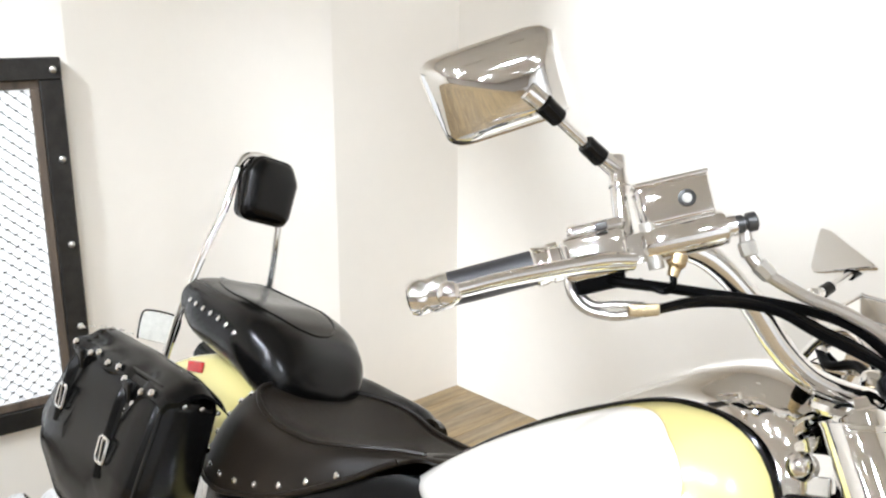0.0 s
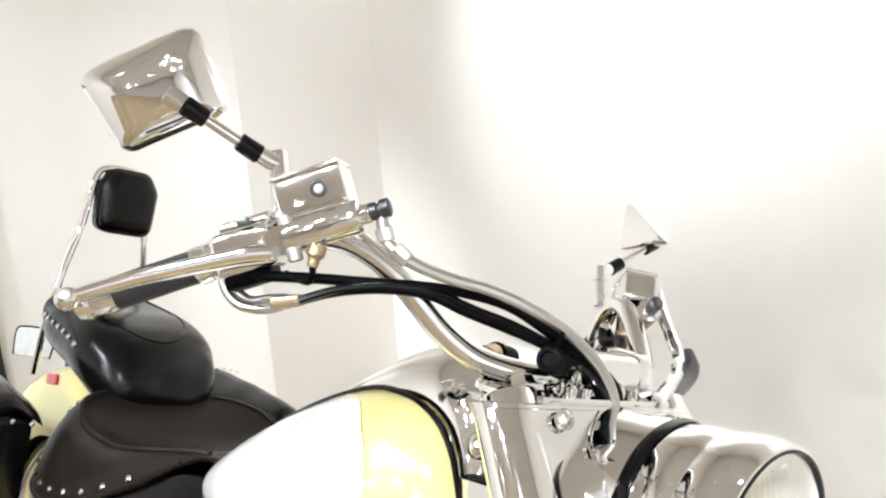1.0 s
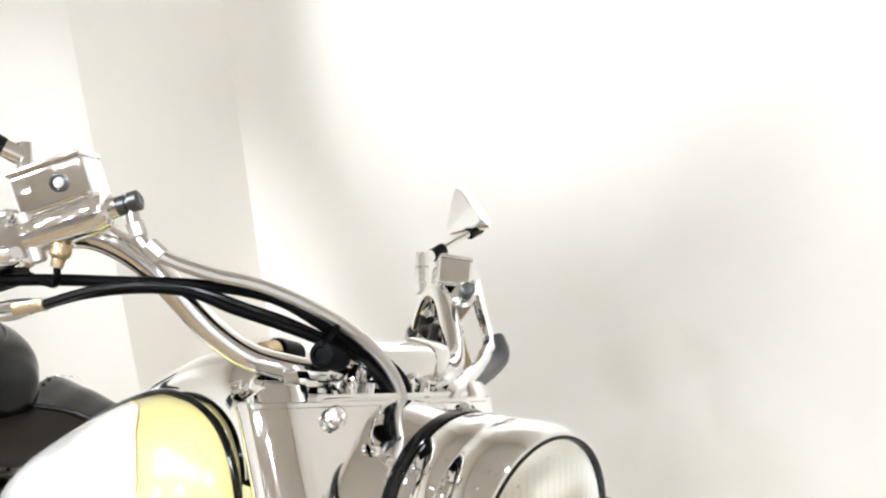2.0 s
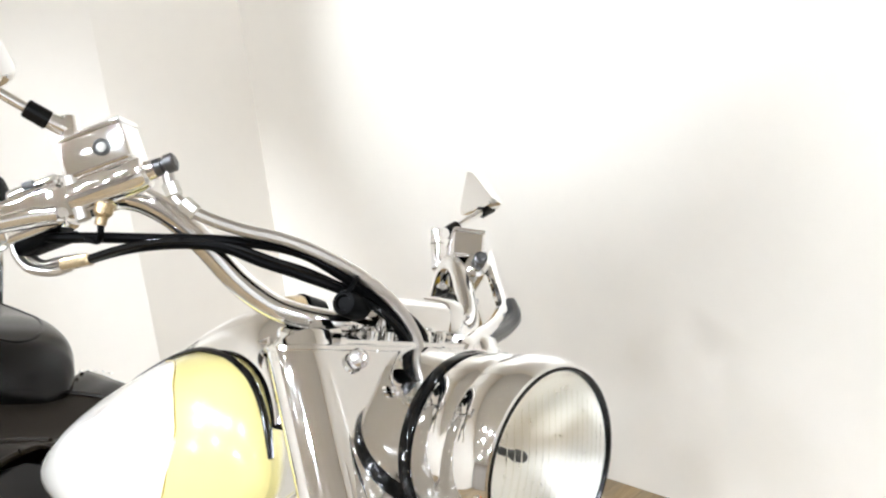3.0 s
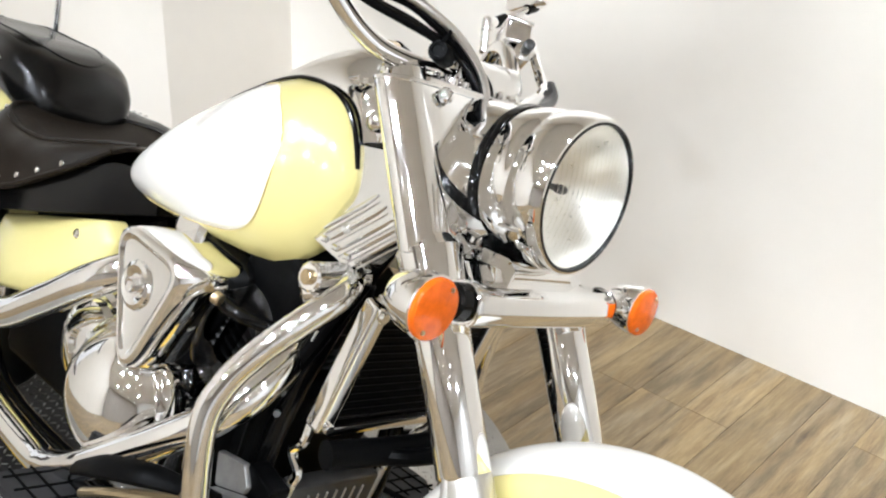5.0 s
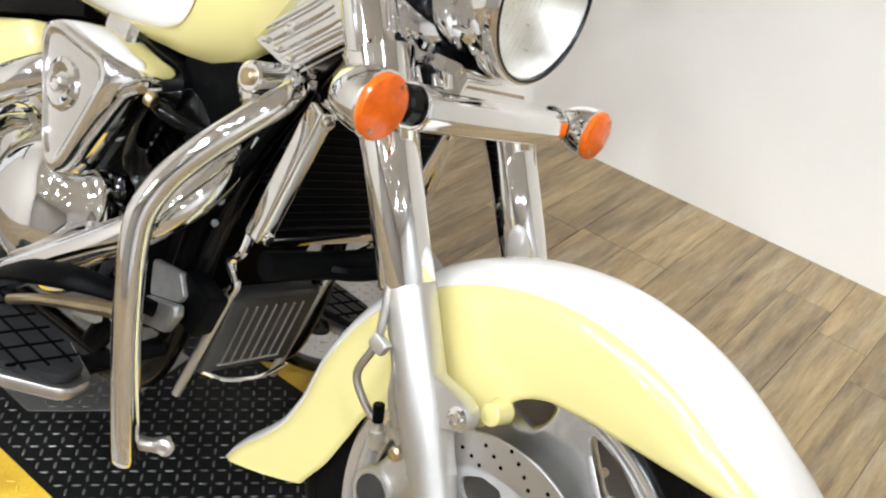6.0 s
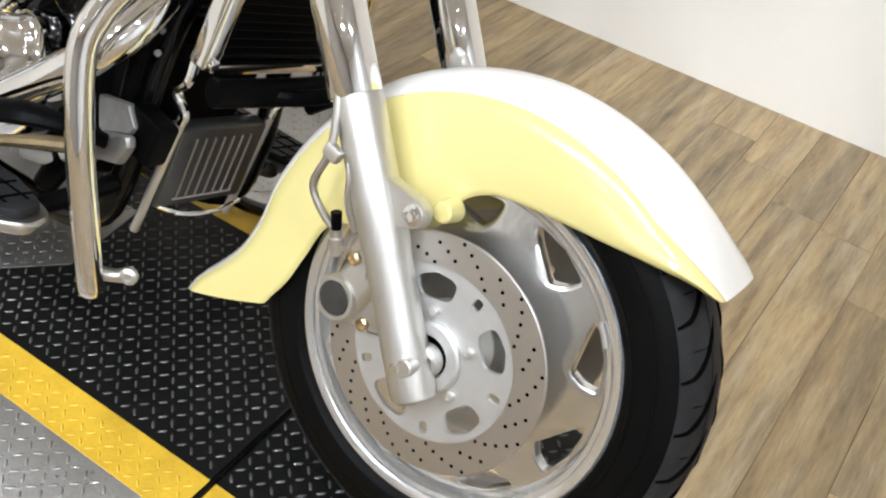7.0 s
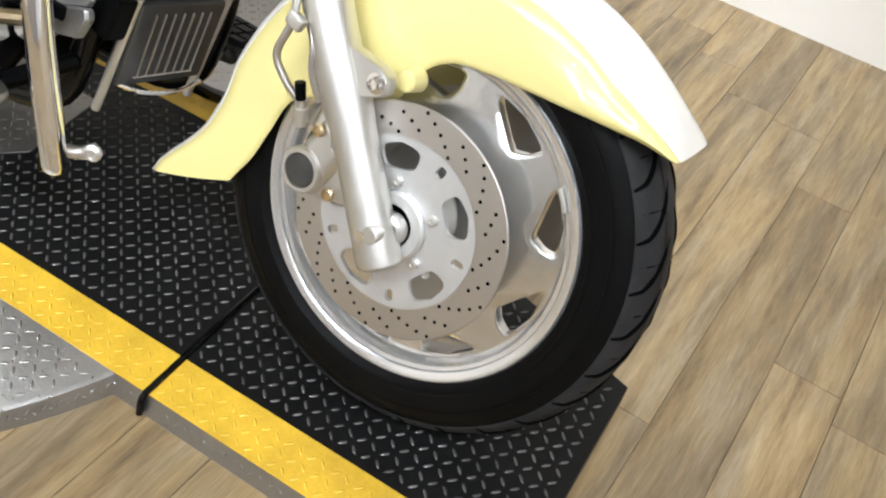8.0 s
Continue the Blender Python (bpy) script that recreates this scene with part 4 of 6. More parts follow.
RIDER = dict(
    ring_y=[(-1.452, 0.035), (-1.43, 0.080), (-1.39, 0.138), (-1.34, 0.174), (-1.28, 0.183), (-1.20, 0.180), (-1.115, 0.165), (-1.03, 0.128), (-0.95, 0.092), (-0.90, 0.075)],
    ring_z=[(-1.452, 0.700), (-1.40, 0.703), (-1.34, 0.696), (-1.28, 0.680), (-1.20, 0.679), (-1.115, 0.696), (-1.03, 0.720), (-0.95, 0.733), (-0.90, 0.74)],
    edge_y=[(-1.452, 0.13), (-1.43, 0.178), (-1.40, 0.205), (-1.34, 0.224), (-1.28, 0.228), (-1.20, 0.222), (-1.115, 0.202), (-1.03, 0.152), (-0.95, 0.110), (-0.90, 0.09)],
    edge_z=[(-1.452, 0.63), (-1.42, 0.575), (-1.38, 0.556), (-1.32, 0.553), (-1.25, 0.570), (-1.18, 0.594), (-1.12, 0.628), (-1.07, 0.664), (-1.03, 0.700), (-1.0, 0.720), (-0.95, 0.724), (-0.90, 0.73)],
    dish=[(-1.452, 0.0), (-1.40, 0.012), (-1.30, 0.028), (-1.18, 0.026), (-1.08, 0.010), (-1.0, -0.004), (-0.90, -0.006)])
seat = part("rider_seat", seat_body(RIDER, -1.452, -0.90, 44), BROWN_LEATHER, bike, "worn black vinyl rider's seat with chrome studs", sharp=60)
ring = []
for s in (-1, 1):
    xs_ = [-1.44 + 0.44 * i / 22 for i in range(23)]
    side = [seat_flank(RIDER, x, 1.0, s, 0.0004) for x in xs_]
    ring = side[::-1] if s < 0 else ring + side
part("seat_piping", tube(ring, 0.0048, 8, 2), BROWN_LEATHER, seat)
for s in (-1, 1):
    for x, f in ((-1.375, 0.86), (-1.392, 0.66), (-1.405, 0.45), (-1.410, 0.26), (-1.392, 0.14), (-1.357, 0.12), (-1.316, 0.12), (-1.271, 0.12), (-1.224, 0.12), (-1.175, 0.13), (-1.13, 0.14), (-1.09, 0.16)):
        p = seat_flank(RIDER, x, f, s, -0.0005)
        part("stud", lathe([(0.0058, 0), (0.0052, 0.0025), (0.003, 0.004), (0, 0.0044)], 10, aim(p, (-0.5 if x < -1.395 else 0, s, 0.25))), CHROME, seat)
    hem = [seat_flank(RIDER, -1.44 + 0.42 * i / 20, 0.0, s, 0.0) for i in range(21)]
    part("seat_hem", tube(hem, 0.0042, 8, 2), BROWN_LEATHER, seat)
    part("seat_base", loft([[V(x, s * y, z) for y, z in ((w, lo), (w + 0.006, (lo + hi) / 2), (w, hi), (0.02, hi), (0.02, lo))]
                            for x, w, lo, hi in ((-1.42, 0.16, 0.50, 0.60), (-1.38, 0.194, 0.495, 0.60), (-1.25, 0.200, 0.530, 0.605), (-1.12, 0.178, 0.568, 0.64), (-1.02, 0.135, 0.600, 0.69), (-0.93, 0.095, 0.63, 0.70))]), LEATHER, seat, "black seat base under the flap", sharp=40)

def seat_loop(x, w, top, bot, dish=0.0, flat=2.6, n=28):
    out = []
    for k in range(n):
        a = 2 * math.pi * k / n
        c, s_ = math.cos(a), math.sin(a)
        y = w * math.copysign(abs(c) ** (2 / flat), c)
        z = (top + bot) / 2 + (top - bot) / 2 * math.copysign(abs(s_) ** (2 / flat), s_)
        if s_ > 0:
            z -= dish * (1 - abs(y / w) ** 2) * s_
        out.append(V(x, y, z))
    return out


# --- passenger seat ---
P_W = [(-1.82, 0.06), (-1.80, 0.095), (-1.74, 0.124), (-1.65, 0.138), (-1.54, 0.138), (-1.46, 0.124), (-1.42, 0.104), (-1.40, 0.078), (-1.39, 0.04)]
P_T = [(-1.82, 0.79), (-1.79, 0.824), (-1.70, 0.846), (-1.60, 0.846), (-1.53, 0.836), (-1.47, 0.815), (-1.43, 0.788), (-1.405, 0.752), (-1.39, 0.71)]
P_B = [(-1.82, 0.76), (-1.75, 0.71), (-1.65, 0.69), (-1.5, 0.665), (-1.44, 0.645), (-1.40, 0.65), (-1.39, 0.67)]


def pillion_dish(x):
    return 0.024 * math.sin(math.pi * min(1.0, max(0.0, (x + 1.82) / 0.43))) ** 0.9


def pillion_top(x, y):
    w, t, b = curve(P_W, x), curve(P_T, x), curve(P_B, x)
    f = min(0.999, abs(y) / w)
    up = math.sqrt(1 - f ** 2.4)
    return (t + b) / 2 + (t - b) / 2 * up ** (2 / 2.4) - pillion_dish(x) * (1 - f * f) * up


pil = part("passenger_seat", loft([seat_loop(x, curve(P_W, x), curve(P_T, x), curve(P_B, x), pillion_dish(x), 2.4, 48) for x in [-1.39 - 0.43 * (i / 44) ** 1.3 for i in range(45)]]), LEATHER, bike, "black leather passenger seat with chrome studs", sharp=60)
ring = []
for k in range(41):
    a = 2 * math.pi * k / 40
    x, y = -1.615 + 0.165 * math.cos(a), 0.092 * math.sin(a)
    ring.append(V(x, y, pillion_top(x, y) - 0.0004))
part("seat_piping", tube(ring, 0.0028, 8, 2), LEATHER, pil)
for s in (-1, 1):
    for i in range(7):
        x = -1.705 + 0.031 * i
        w, t, b = curve(P_W, x), curve(P_T, x), curve(P_B, x)
        f = 0.58
        p = V(x, s * w * (1 - abs(2 * f - 1) ** 2.4) ** (1 / 2.4), b + (t - b) * f)
        part("stud", lathe([(0.0058, -0.001), (0.0052, 0.0025), (0.003, 0.004), (0, 0.0044)], 10, aim(p, (0, s, 0.35))), CHROME, pil)

# --- sissy bar ---
for s in (-1, 1):
    part("sissy_bar_post", tube([(-1.79, s * 0.106, 0.64), (-1.79, s * 0.102, 0.74), (-1.788, s * 0.086, 0.87), (-1.785, s * 0.068, 0.97), (-1.795, s * 0.058, 1.06)], 0.0085, 10, 5, flat=0.7), CHROME, bike, "chrome sissy bar post")
part("sissy_bar_top", tube([(-1.795, -0.058, 1.06), (-1.80, -0.042, 1.088), (-1.80, 0, 1.096), (-1.80, 0.042, 1.088), (-1.795, 0.058, 1.06)], 0.0085, 10, 5), CHROME, bike)
padline = rounded([(-0.058, -0.066), (0.058, -0.066), (0.063, 0.030), (0.040, 0.068), (-0.040, 0.068), (-0.063, 0.030)], 0.026, 4)
pm = Matrix.Translation((-1.790, 0.008, 1.025)) @ Matrix(((0, 0, 1, 0), (1, 0, 0, 0), (0, 1, 0, 0), (0, 0, 0, 1))) @ pose(0, 0, 0, -6)
pad = bmesh.new()
loft([[pm @ V(x * k, y * k, z) for x, y in padline] for k, z in ((0.9, -0.004), (1.0, 0.004), (1.0, 0.03), (0.95, 0.043), (0.8, 0.05), (0.5, 0.054))], True, pad)
part("backrest_pad", pad, LEATHER, bike, "padded black leather backrest", sharp=60)
part("pad_piping", tube([pm @ V(x * 1.0, y * 1.0, 0.031) for x, y in padline + padline[:1]], 0.003, 6, 1), LEATHER, bike)

# --- rear mudguard and side covers ---
def rear_guard(lift, thick, v0=-1.0, v1=1.0, n=20):
    rows = []
    for i in range(37):
        th = radians(30 + 150 * i / 36)
        ring = []
        for side in (0, 1):
            ks = range(n + 1) if not side else range(n, -1, -1)
            for k in ks:
                v = v0 + (v1 - v0) * k / n
                a = min(1.0, abs(v) / 0.55) * math.pi / 2
                r = 0.375 - 0.045 * (1 - math.cos(a)) - max(0, abs(v) - 0.55) / 0.45 * 0.10 + lift - thick * side
                ring.append(V(-1.60 + r * math.cos(th), math.copysign(0.112 * math.sin(a), v) - math.copysign(thick * side, v), WHEEL_Z + 0.02 + r * math.sin(th)))
        rows.append(ring)
    return loft(rows)


rg = part("rear_fender", rear_guard(0, 0.004), YELLOW, bike, "cream yellow rear mudguard", sharp=50)
part("marker_lamp", block((0.055, 0.007, 0.022), pose(-1.655, -0.113, 0.664, 0, -12, 0), 0.004), RED, rg, "small red side marker")
tail = pose(-1.905, -0.075, 0.682) @ pose(0, 0, 0, 82, 0, 62) @ Matrix.Scale(0.78, 4)
part("tail_plate", plate(rounded([(-0.048, -0.04), (0.048, -0.04), (0.052, 0.024), (0.036, 0.04), (-0.036, 0.04), (-0.052, 0.024)], 0.015), 0.006, tail, 0.002), LABEL, bike, "pale plate with a dark edge")
part("plate_edge", tube([tail @ V(x, y, 0.003) for x, y in ((-0.048, -0.04), (-0.053, 0.024), (-0.036, 0.042), (0.036, 0.042), (0.053, 0.024), (0.048, -0.04))], 0.0022, 6, 3), MATT_BLACK, bike)
cover = rounded([(-1.38, 0.42), (-1.34, 0.50), (-1.243, 0.530), (-1.10, 0.570), (-0.985, 0.602), (-0.948, 0.575), (-0.955, 0.53), (-1.011, 0.475), (-1.10, 0.435), (-1.20, 0.39), (-1.30, 0.365)], 0.025, 4)
for s in (-1, 1):
    bm = bmesh.new()
    cx, cz = -1.15, 0.49
    loft([[V(cx - 0.016 + (x - cx) * k, s * y, cz - 0.006 + (z - cz) * k) for x, z in cover] for k, y in ((1.0, 0.10), (1.0, 0.128), (0.97, 0.139), (0.85, 0.148), (0.5, 0.153))], True, bm)
    sc = part("side_cover", bm, YELLOW, bike, "cream yellow side cover", sharp=50)
    part("cover_screw", lathe([(0.009, 0), (0.009, 0.003), (0.006, 0.006), (0, 0.007)], 14, aim((-1.055, s * 0.1495, 0.552), (0, s, 0))), CHROME, sc)

# --- saddlebags ---
def lid_edge(x):
    """Height of the lid's lower edge: two pointed tongues, one at each strap."""
    return 0.682 - 0.006 * math.sin(x * 40) - sum(d * math.exp(-((x - c) / 0.026) ** 2) for c, d in ((-1.628, 0.030), (-1.437, 0.060)))


for s in (-1, 1):
    y0, y1 = 0.250, 0.335
    prof = [(-1.715, 0.49), (-1.62, 0.43), (-1.44, 0.405), (-1.355, 0.44), (-1.335, 0.54), (-1.340, 0.68), (-1.365, 0.702), (-1.65, 0.698), (-1.685, 0.66), (-1.725, 0.55)]
    out2 = rounded(prof, 0.03, 4)
    cx, cz = -1.53, 0.56
    bm = bmesh.new()
    loft([[V(cx + (x - cx) * k, s * (y + 0.022 * g * math.sin(math.pi * min(1.0, max(0.0, (0.72 - z) / 0.32)))), cz + (z - cz) * k) for x, z in out2]
          for k, y, g in ((0.96, y0, 0), (1.0, y0 + 0.012, 0), (1.0, y1 - 0.04, 0.3), (0.99, y1 - 0.018, 0.6), (0.955, y1 + 0.0, 1.0), (0.88, y1 + 0.010, 1.0), (0.7, y1 + 0.016, 0.9), (0.35, y1 + 0.024, 0.6))], True, bm)
    bag_at = V(0.015, 0, 0) if s < 0 else V(-0.075, 0, -0.035)
    bag = part("saddlebag", bm, LEATHER, bike, "black leather saddlebag with studs and two buckled straps", sharp=50)
    seam = [V(cx + (x - cx) * 0.965, s * (y1 + 0.001 + 0.02 * math.sin(math.pi * min(1.0, max(0.0, (0.72 - z) / 0.32)))), cz + (z - cz) * 0.965) for x, z in out2]
    part("bag_seam", tube(seam + seam[:1], 0.0035, 6, 1), LEATHER, bag)
    lid = bmesh.new()
    cols = []
    for i in range(41):
        x = -1.680 + 0.352 * i / 40
        top = 0.702 + 0.005 * math.sin(math.pi * i / 40) + 0.0008 * math.sin(i * 0.45)
        end = lid_edge(x)
        roll = 0.012 * max(0.0, (i - 36) / 4) ** 2
        path = [(y0 - 0.004, top - 0.012), (y0 + 0.03, top + 0.010), (y0 + 0.045, top + 0.014), (y0 + 0.065, top + 0.009), (y1 - 0.003, top - 0.004), (y1 + 0.014, (top + end) / 2 + 0.004), (y1 + 0.021 + 0.003 * math.sin(i * 0.5), end)]
        outer = [V(x, s * y, z - roll) for y, z in path]
        inner = [V(x, s * (y - 0.006), z - 0.007 - roll) for y, z in reversed(path)]
        cols.append(outer + inner)
    loft(cols, True, lid)
    part("bag_lid", lid, LEATHER, bag, "leather lid folding over the bag", sharp=50)
    for x in (-1.672, -1.648, -1.628, -1.606, -1.576, -1.535, -1.495, -1.466, -1.450, -1.436, -1.420, -1.404, -1.372):
        part("stud", lathe([(0.0062, 0), (0.0055, 0.003), (0.003, 0.0046), (0, 0.005)], 10, aim(V(x, s * (y1 + 0.0195), lid_edge(x) + 0.010), (0, s, 0.35))), CHROME, bag)
    for i in range(6):
        part("stud", lathe([(0.006, 0), (0.005, 0.003), (0, 0.0048)], 10, aim(V(-1.674, s * (y0 + 0.01 + 0.018 * i), 0.710 + 0.006 * math.sin(math.pi * i / 5)), (-0.2, 0, 1))), CHROME, bag)
    for y, z in ((0.255, 0.672), (0.285, 0.676), (0.315, 0.678), (0.27, 0.50), (0.30, 0.49)):
        part("stud", lathe([(0.0045, -0.003), (0.004, 0.002), (0, 0.003)], 8, aim(V(-1.336 if z > 0.6 else -1.343, s * y, z), (1, 0, 0.1))), CHROME, bag)
    for x, bz in ((-1.628, 0.600), (-1.437, 0.572)):
        strap = part("strap", tube([(x, s * (y1 + 0.021), 0.685), (x, s * (y1 + 0.031), 0.655), (x, s * (y1 + 0.034), bz + 0.03), (x, s * (y1 + 0.036), bz), (x, s * (y1 + 0.034), bz - 0.045)], 0.009, 8, 4, flat=0.25), LEATHER, bag, "narrow leather strap")
        part("strap_keeper", block((0.026, 0.008, 0.034), pose(x, s * (y1 + 0.026), 0.668, -14 * s, 0, 0), 0.004, 2), LEATHER, strap)
        ring = rounded([(-0.014, -0.019), (0.014, -0.019), (0.014, 0.019), (-0.014, 0.019)], 0.005, 3)
        part("buckle", tube([V(x + a, s * (y1 + 0.040), bz + b) for a, b in ring + ring[:1]], 0.0028, 6, 1), CHROME, strap)
        part("buckle_tongue", rod((x, s * (y1 + 0.040), bz - 0.017), (x, s * (y1 + 0.043), bz + 0.019), 0.0018), CHROME, strap)
    bag.location = bag_at
part("bag_rail", tube([(-1.95, -0.2, 0.50), (-1.80, -0.24, 0.47), (-1.72, -0.25, 0.46)], 0.016, 12, 4), CHROME, bike)

# --- handlebar and its fittings ---
def mirror_shell(corners, apex, outward, owner):
    """A deep rounded shell: corners are its rim (upper outer, upper inner, lower inner, lower outer), apex where the stalk meets it."""
    c = [Vector(p) for p in corners]
    mid = sum(c, V(0, 0, 0)) / 4
    line = rounded([(0, 1), (1, 1), (1, 0), (0, 0)], 0.19, 5)

    def at(u, v):
        return (c[3] * (1 - u) + c[2] * u) * (1 - v) + (c[0] * (1 - u) + c[1] * u) * v

    out = Vector(outward).normalized()
    tip = Vector(apex)
    tip_flat = tip - out * (tip - mid).dot(out)
    depth = (tip - mid).dot(out)
    bm = bmesh.new()
    loft([[mid + (at(u, v) - mid) * q + (tip_flat - mid) * (1 - q) * 0.85 + out * (depth * h) for u, v in line]
          for q, h in ((0.96, -0.10), (1.0, -0.06), (1.005, 0.03), (0.975, 0.22), (0.90, 0.44), (0.76, 0.68), (0.56, 0.87), (0.32, 0.97), (0.12, 1.0))], True, bm)
    mirror = part("mirror_shell", bm, CHROME, owner, "rounded chrome mirror shell", sharp=60)
    part("mirror_glass", loft([[mid + (at(u, v) - mid) * 0.94 + out * (depth * h) for u, v in line] for h in (-0.105, -0.13)]), MIRROR, mirror)


def basis(at, x_ax, up):
    """A pose at a place, its x axis given and z as near to up as may be."""
    x_ax = Vector(x_ax).normalized()
    z_ax = Vector(up) - x_ax * Vector(up).dot(x_ax)
    z_ax.normalize()
    y_ax = z_ax.cross(x_ax)
    m = Matrix((x_ax, y_ax, z_ax)).transposed().to_4x4()
    m.translation = Vector(at)
    return m


def far_side(p):
    """The left controls mirror the right ones; the bar is turned and tips a little."""
    return V(p[0] + 0.05 * p[1], -p[1], p[2] + 0.155 * p[1])


BAR_R = [(-0.470, 0.0, 0.984), (-0.4685, -0.067, 0.981), (-0.488, -0.097, 0.982), (-0.508, -0.127, 0.989), (-0.529, -0.159, 1.010), (-0.551, -0.193, 1.044), (-0.573, -0.224, 1.069), (-0.600, -0.257, 1.080), (-0.640, -0.292, 1.066), (-0.70, -0.334, 1.030), (-0.785, -0.420, 0.961)]
BAR_L = [(-0.470, 0.0, 0.984), (-0.472, 0.070, 0.980), (-0.487, 0.120, 0.975), (-0.507, 0.160, 0.9735), (-0.525, 0.198, 0.984), (-0.5615, 0.225, 1.0165), (-0.605, 0.250, 1.0506), (-0.643, 0.272, 1.055), (-0.680, 0.300, 1.028), (-0.717, 0.334, 0.984), (-0.806, 0.420, 0.905)]
for s in (-1, 1):
    f = (lambda p: V(*p)) if s < 0 else far_side
    half = part("handlebar", tube(BAR_R if s < 0 else BAR_L, 0.0135, 16, 6), CHROME, bike, "bent chrome handlebar")
    g0, g1 = f((-0.694, -0.329, 1.033)), f((-0.786, -0.421, 0.958))
    d = (g1 - g0).normalized()
    L = (g1 - g0).length
    grip = part("grip", lathe([(0.0128, 0), (0.019, 0.0), (0.0195, 0.004), (0.0175, 0.012), (0.0178, L * 0.5), (0.0175, L - 0.04), (0.0175, L - 0.038), (0, L - 0.038)], 28, aim(g0, d)), PLASTIC, half, "dark grey rubber and chrome grip")
    part("grip_end", lathe([(0.0180, L - 0.04), (0.0185, L - 0.036), (0.0185, L - 0.020), (0.0172, L - 0.018), (0.0172, L - 0.014), (0.0185, L - 0.012), (0.0185, L - 0.004), (0.016, L + 0.002), (0.009, L + 0.004), (0, L + 0.003)], 28, aim(g0, d)), CHROME, grip, "grooved chrome grip end")
    part("grip_band", lathe([(0.0182, -0.004), (0.0205, -0.003), (0.0205, 0.006), (0.0190, 0.008), (0.0190, 0.011), (0.0202, 0.013), (0.0202, 0.022), (0.0182, 0.024)], 28, aim(g0, d)), CHROME, grip)
    # x runs in along the bar, z leans as the lids do
    in_ax = V(0.67, 0.57, 0.47) if s < 0 else V(0.67, -0.57, 0.40)
    up_ax = V(-0.32, -0.24, 0.92) if s < 0 else V(-0.32, 0.24, 0.92)
    # the box's y axis points to the front for the left hand and to the rear for the right
    fr = basis(f((-0.660, -0.316, 1.0485)), in_ax, up_ax)
    q = -s
    ny = -1 if s < 0 else 1
    house = part("switch_housing", block((0.066, 0.044, 0.046), fr, 0.009, 3), CHROME, half, "chrome switch housing")
    part("switch_top", block((0.058, 0.032, 0.014), fr @ pose(0.006, -ny * 0.004, 0.026, 0, 0, 0), 0.006, 3), CHROME, house)
    part("switch_button", block((0.012, 0.008, 0.008), fr @ pose(0.010, ny * 0.022, 0.026), 0.002, 2), DARKCAST, house)
    part("switch_seam", block((0.0675, 0.0455, 0.0016), fr @ pose(0, 0, -0.004), 0.0), MATT_BLACK, house)
    part("switch_underside", block((0.050, 0.036, 0.016), fr @ pose(-0.002, 0, -0.027), 0.004, 2), MATT_BLACK, house, "black switch underside with wires")
    perch = part("lever_perch", loft([[fr @ V(x, ny * y, z) for x, z in rounded([(0.030, -0.016), (0.078, -0.020), (0.084, -0.012), (0.082, 0.008), (0.066, 0.013), (0.030, 0.011)], 0.005, 3)] for y in (-0.014, -0.012, 0.024, 0.027)]), CHROME, half, "chrome lever perch", sharp=30)
    part("pivot_bolt", rod(fr @ V(0.052, ny * 0.024, 0.020), fr @ V(0.052, ny * 0.024, -0.026), 0.0075), STEEL, perch)
    part("perch_slot", block((0.022, 0.010, 0.006), fr @ pose(0.058, ny * 0.0245, -0.013), 0.002, 1), MATT_BLACK, perch)
    # fluid reservoir and its cylinder
    mr_ = basis(f((-0.6125, -0.283, 1.1180)), in_ax, up_ax)
    res_ = part("fluid_reservoir", block((0.071, 0.046, 0.040), mr_, 0.0055, 3), CHROME, half, "square chrome brake fluid reservoir")
    part("reservoir_lid", block((0.0715, 0.0465, 0.005), mr_ @ pose(0, 0, 0.0215), 0.002, 2), CHROME, res_)
    part("sight_glass", lathe([(0.0085, -0.001), (0.0085, 0.0018), (0.0066, 0.0026), (0.006, 0.0008), (0, 0.0006)], 20, aim(mr_ @ V(0.010, ny * 0.0232, 0.0), mr_.to_3x3() @ V(0, ny, 0))), DARKCAST, res_, "round sight glass in a dark ring")
    part("sight_window", lathe([(0.0048, 0.0006), (0.0045, 0.0022), (0.002, 0.003), (0, 0.003)], 16, aim(mr_ @ V(0.010, ny * 0.0232, 0.0), mr_.to_3x3() @ V(0, ny, 0))), LABEL, res_)
    for ex in (-0.028, 0.028):
        part("lid_screw", lathe([(0.004, 0), (0.0035, 0.002), (0, 0.0025)], 10, mr_ @ pose(ex, 0.016 * q, 0.0245)), CHROME, res_)
    master = part("master_cylinder", lathe([(0, 0), (0.011, 0), (0.0165, 0.003), (0.0175, 0.010), (0.0175, 0.074), (0.016, 0.080), (0.0105, 0.082), (0.010, 0.090), (0, 0.090)], 24, aim(mr_ @ V(-0.040, ny * 0.012, -0.035), in_ax)), CHROME, half, "chrome master cylinder")
    part("banjo", lathe([(0.0, 0), (0.009, 0), (0.009, 0.007), (0.007, 0.008), (0.007, 0.010), (0.0095, 0.011), (0.0095, 0.019), (0.006, 0.021), (0, 0.020)], 12, aim(mr_ @ V(0.050, ny * 0.012, -0.035), in_ax)), DARKCAST, master, "dark banjo bolt")
    # lever
    lev = [f(p) for p in ((-0.614, -0.318, 1.052), (-0.626, -0.340, 1.045), (-0.642, -0.374, 1.030), (-0.664, -0.425, 1.006), (-0.680, -0.464, 0.985), (-0.6845, -0.474, 0.979))]
    lever = part("brake_lever" if s < 0 else "clutch_lever", tube(lev, [0.011, 0.012, 0.0105, 0.0095, 0.0085, 0.0085], 14, 5, flat=0.72), CHROME, half, "polished lever with a ball end")
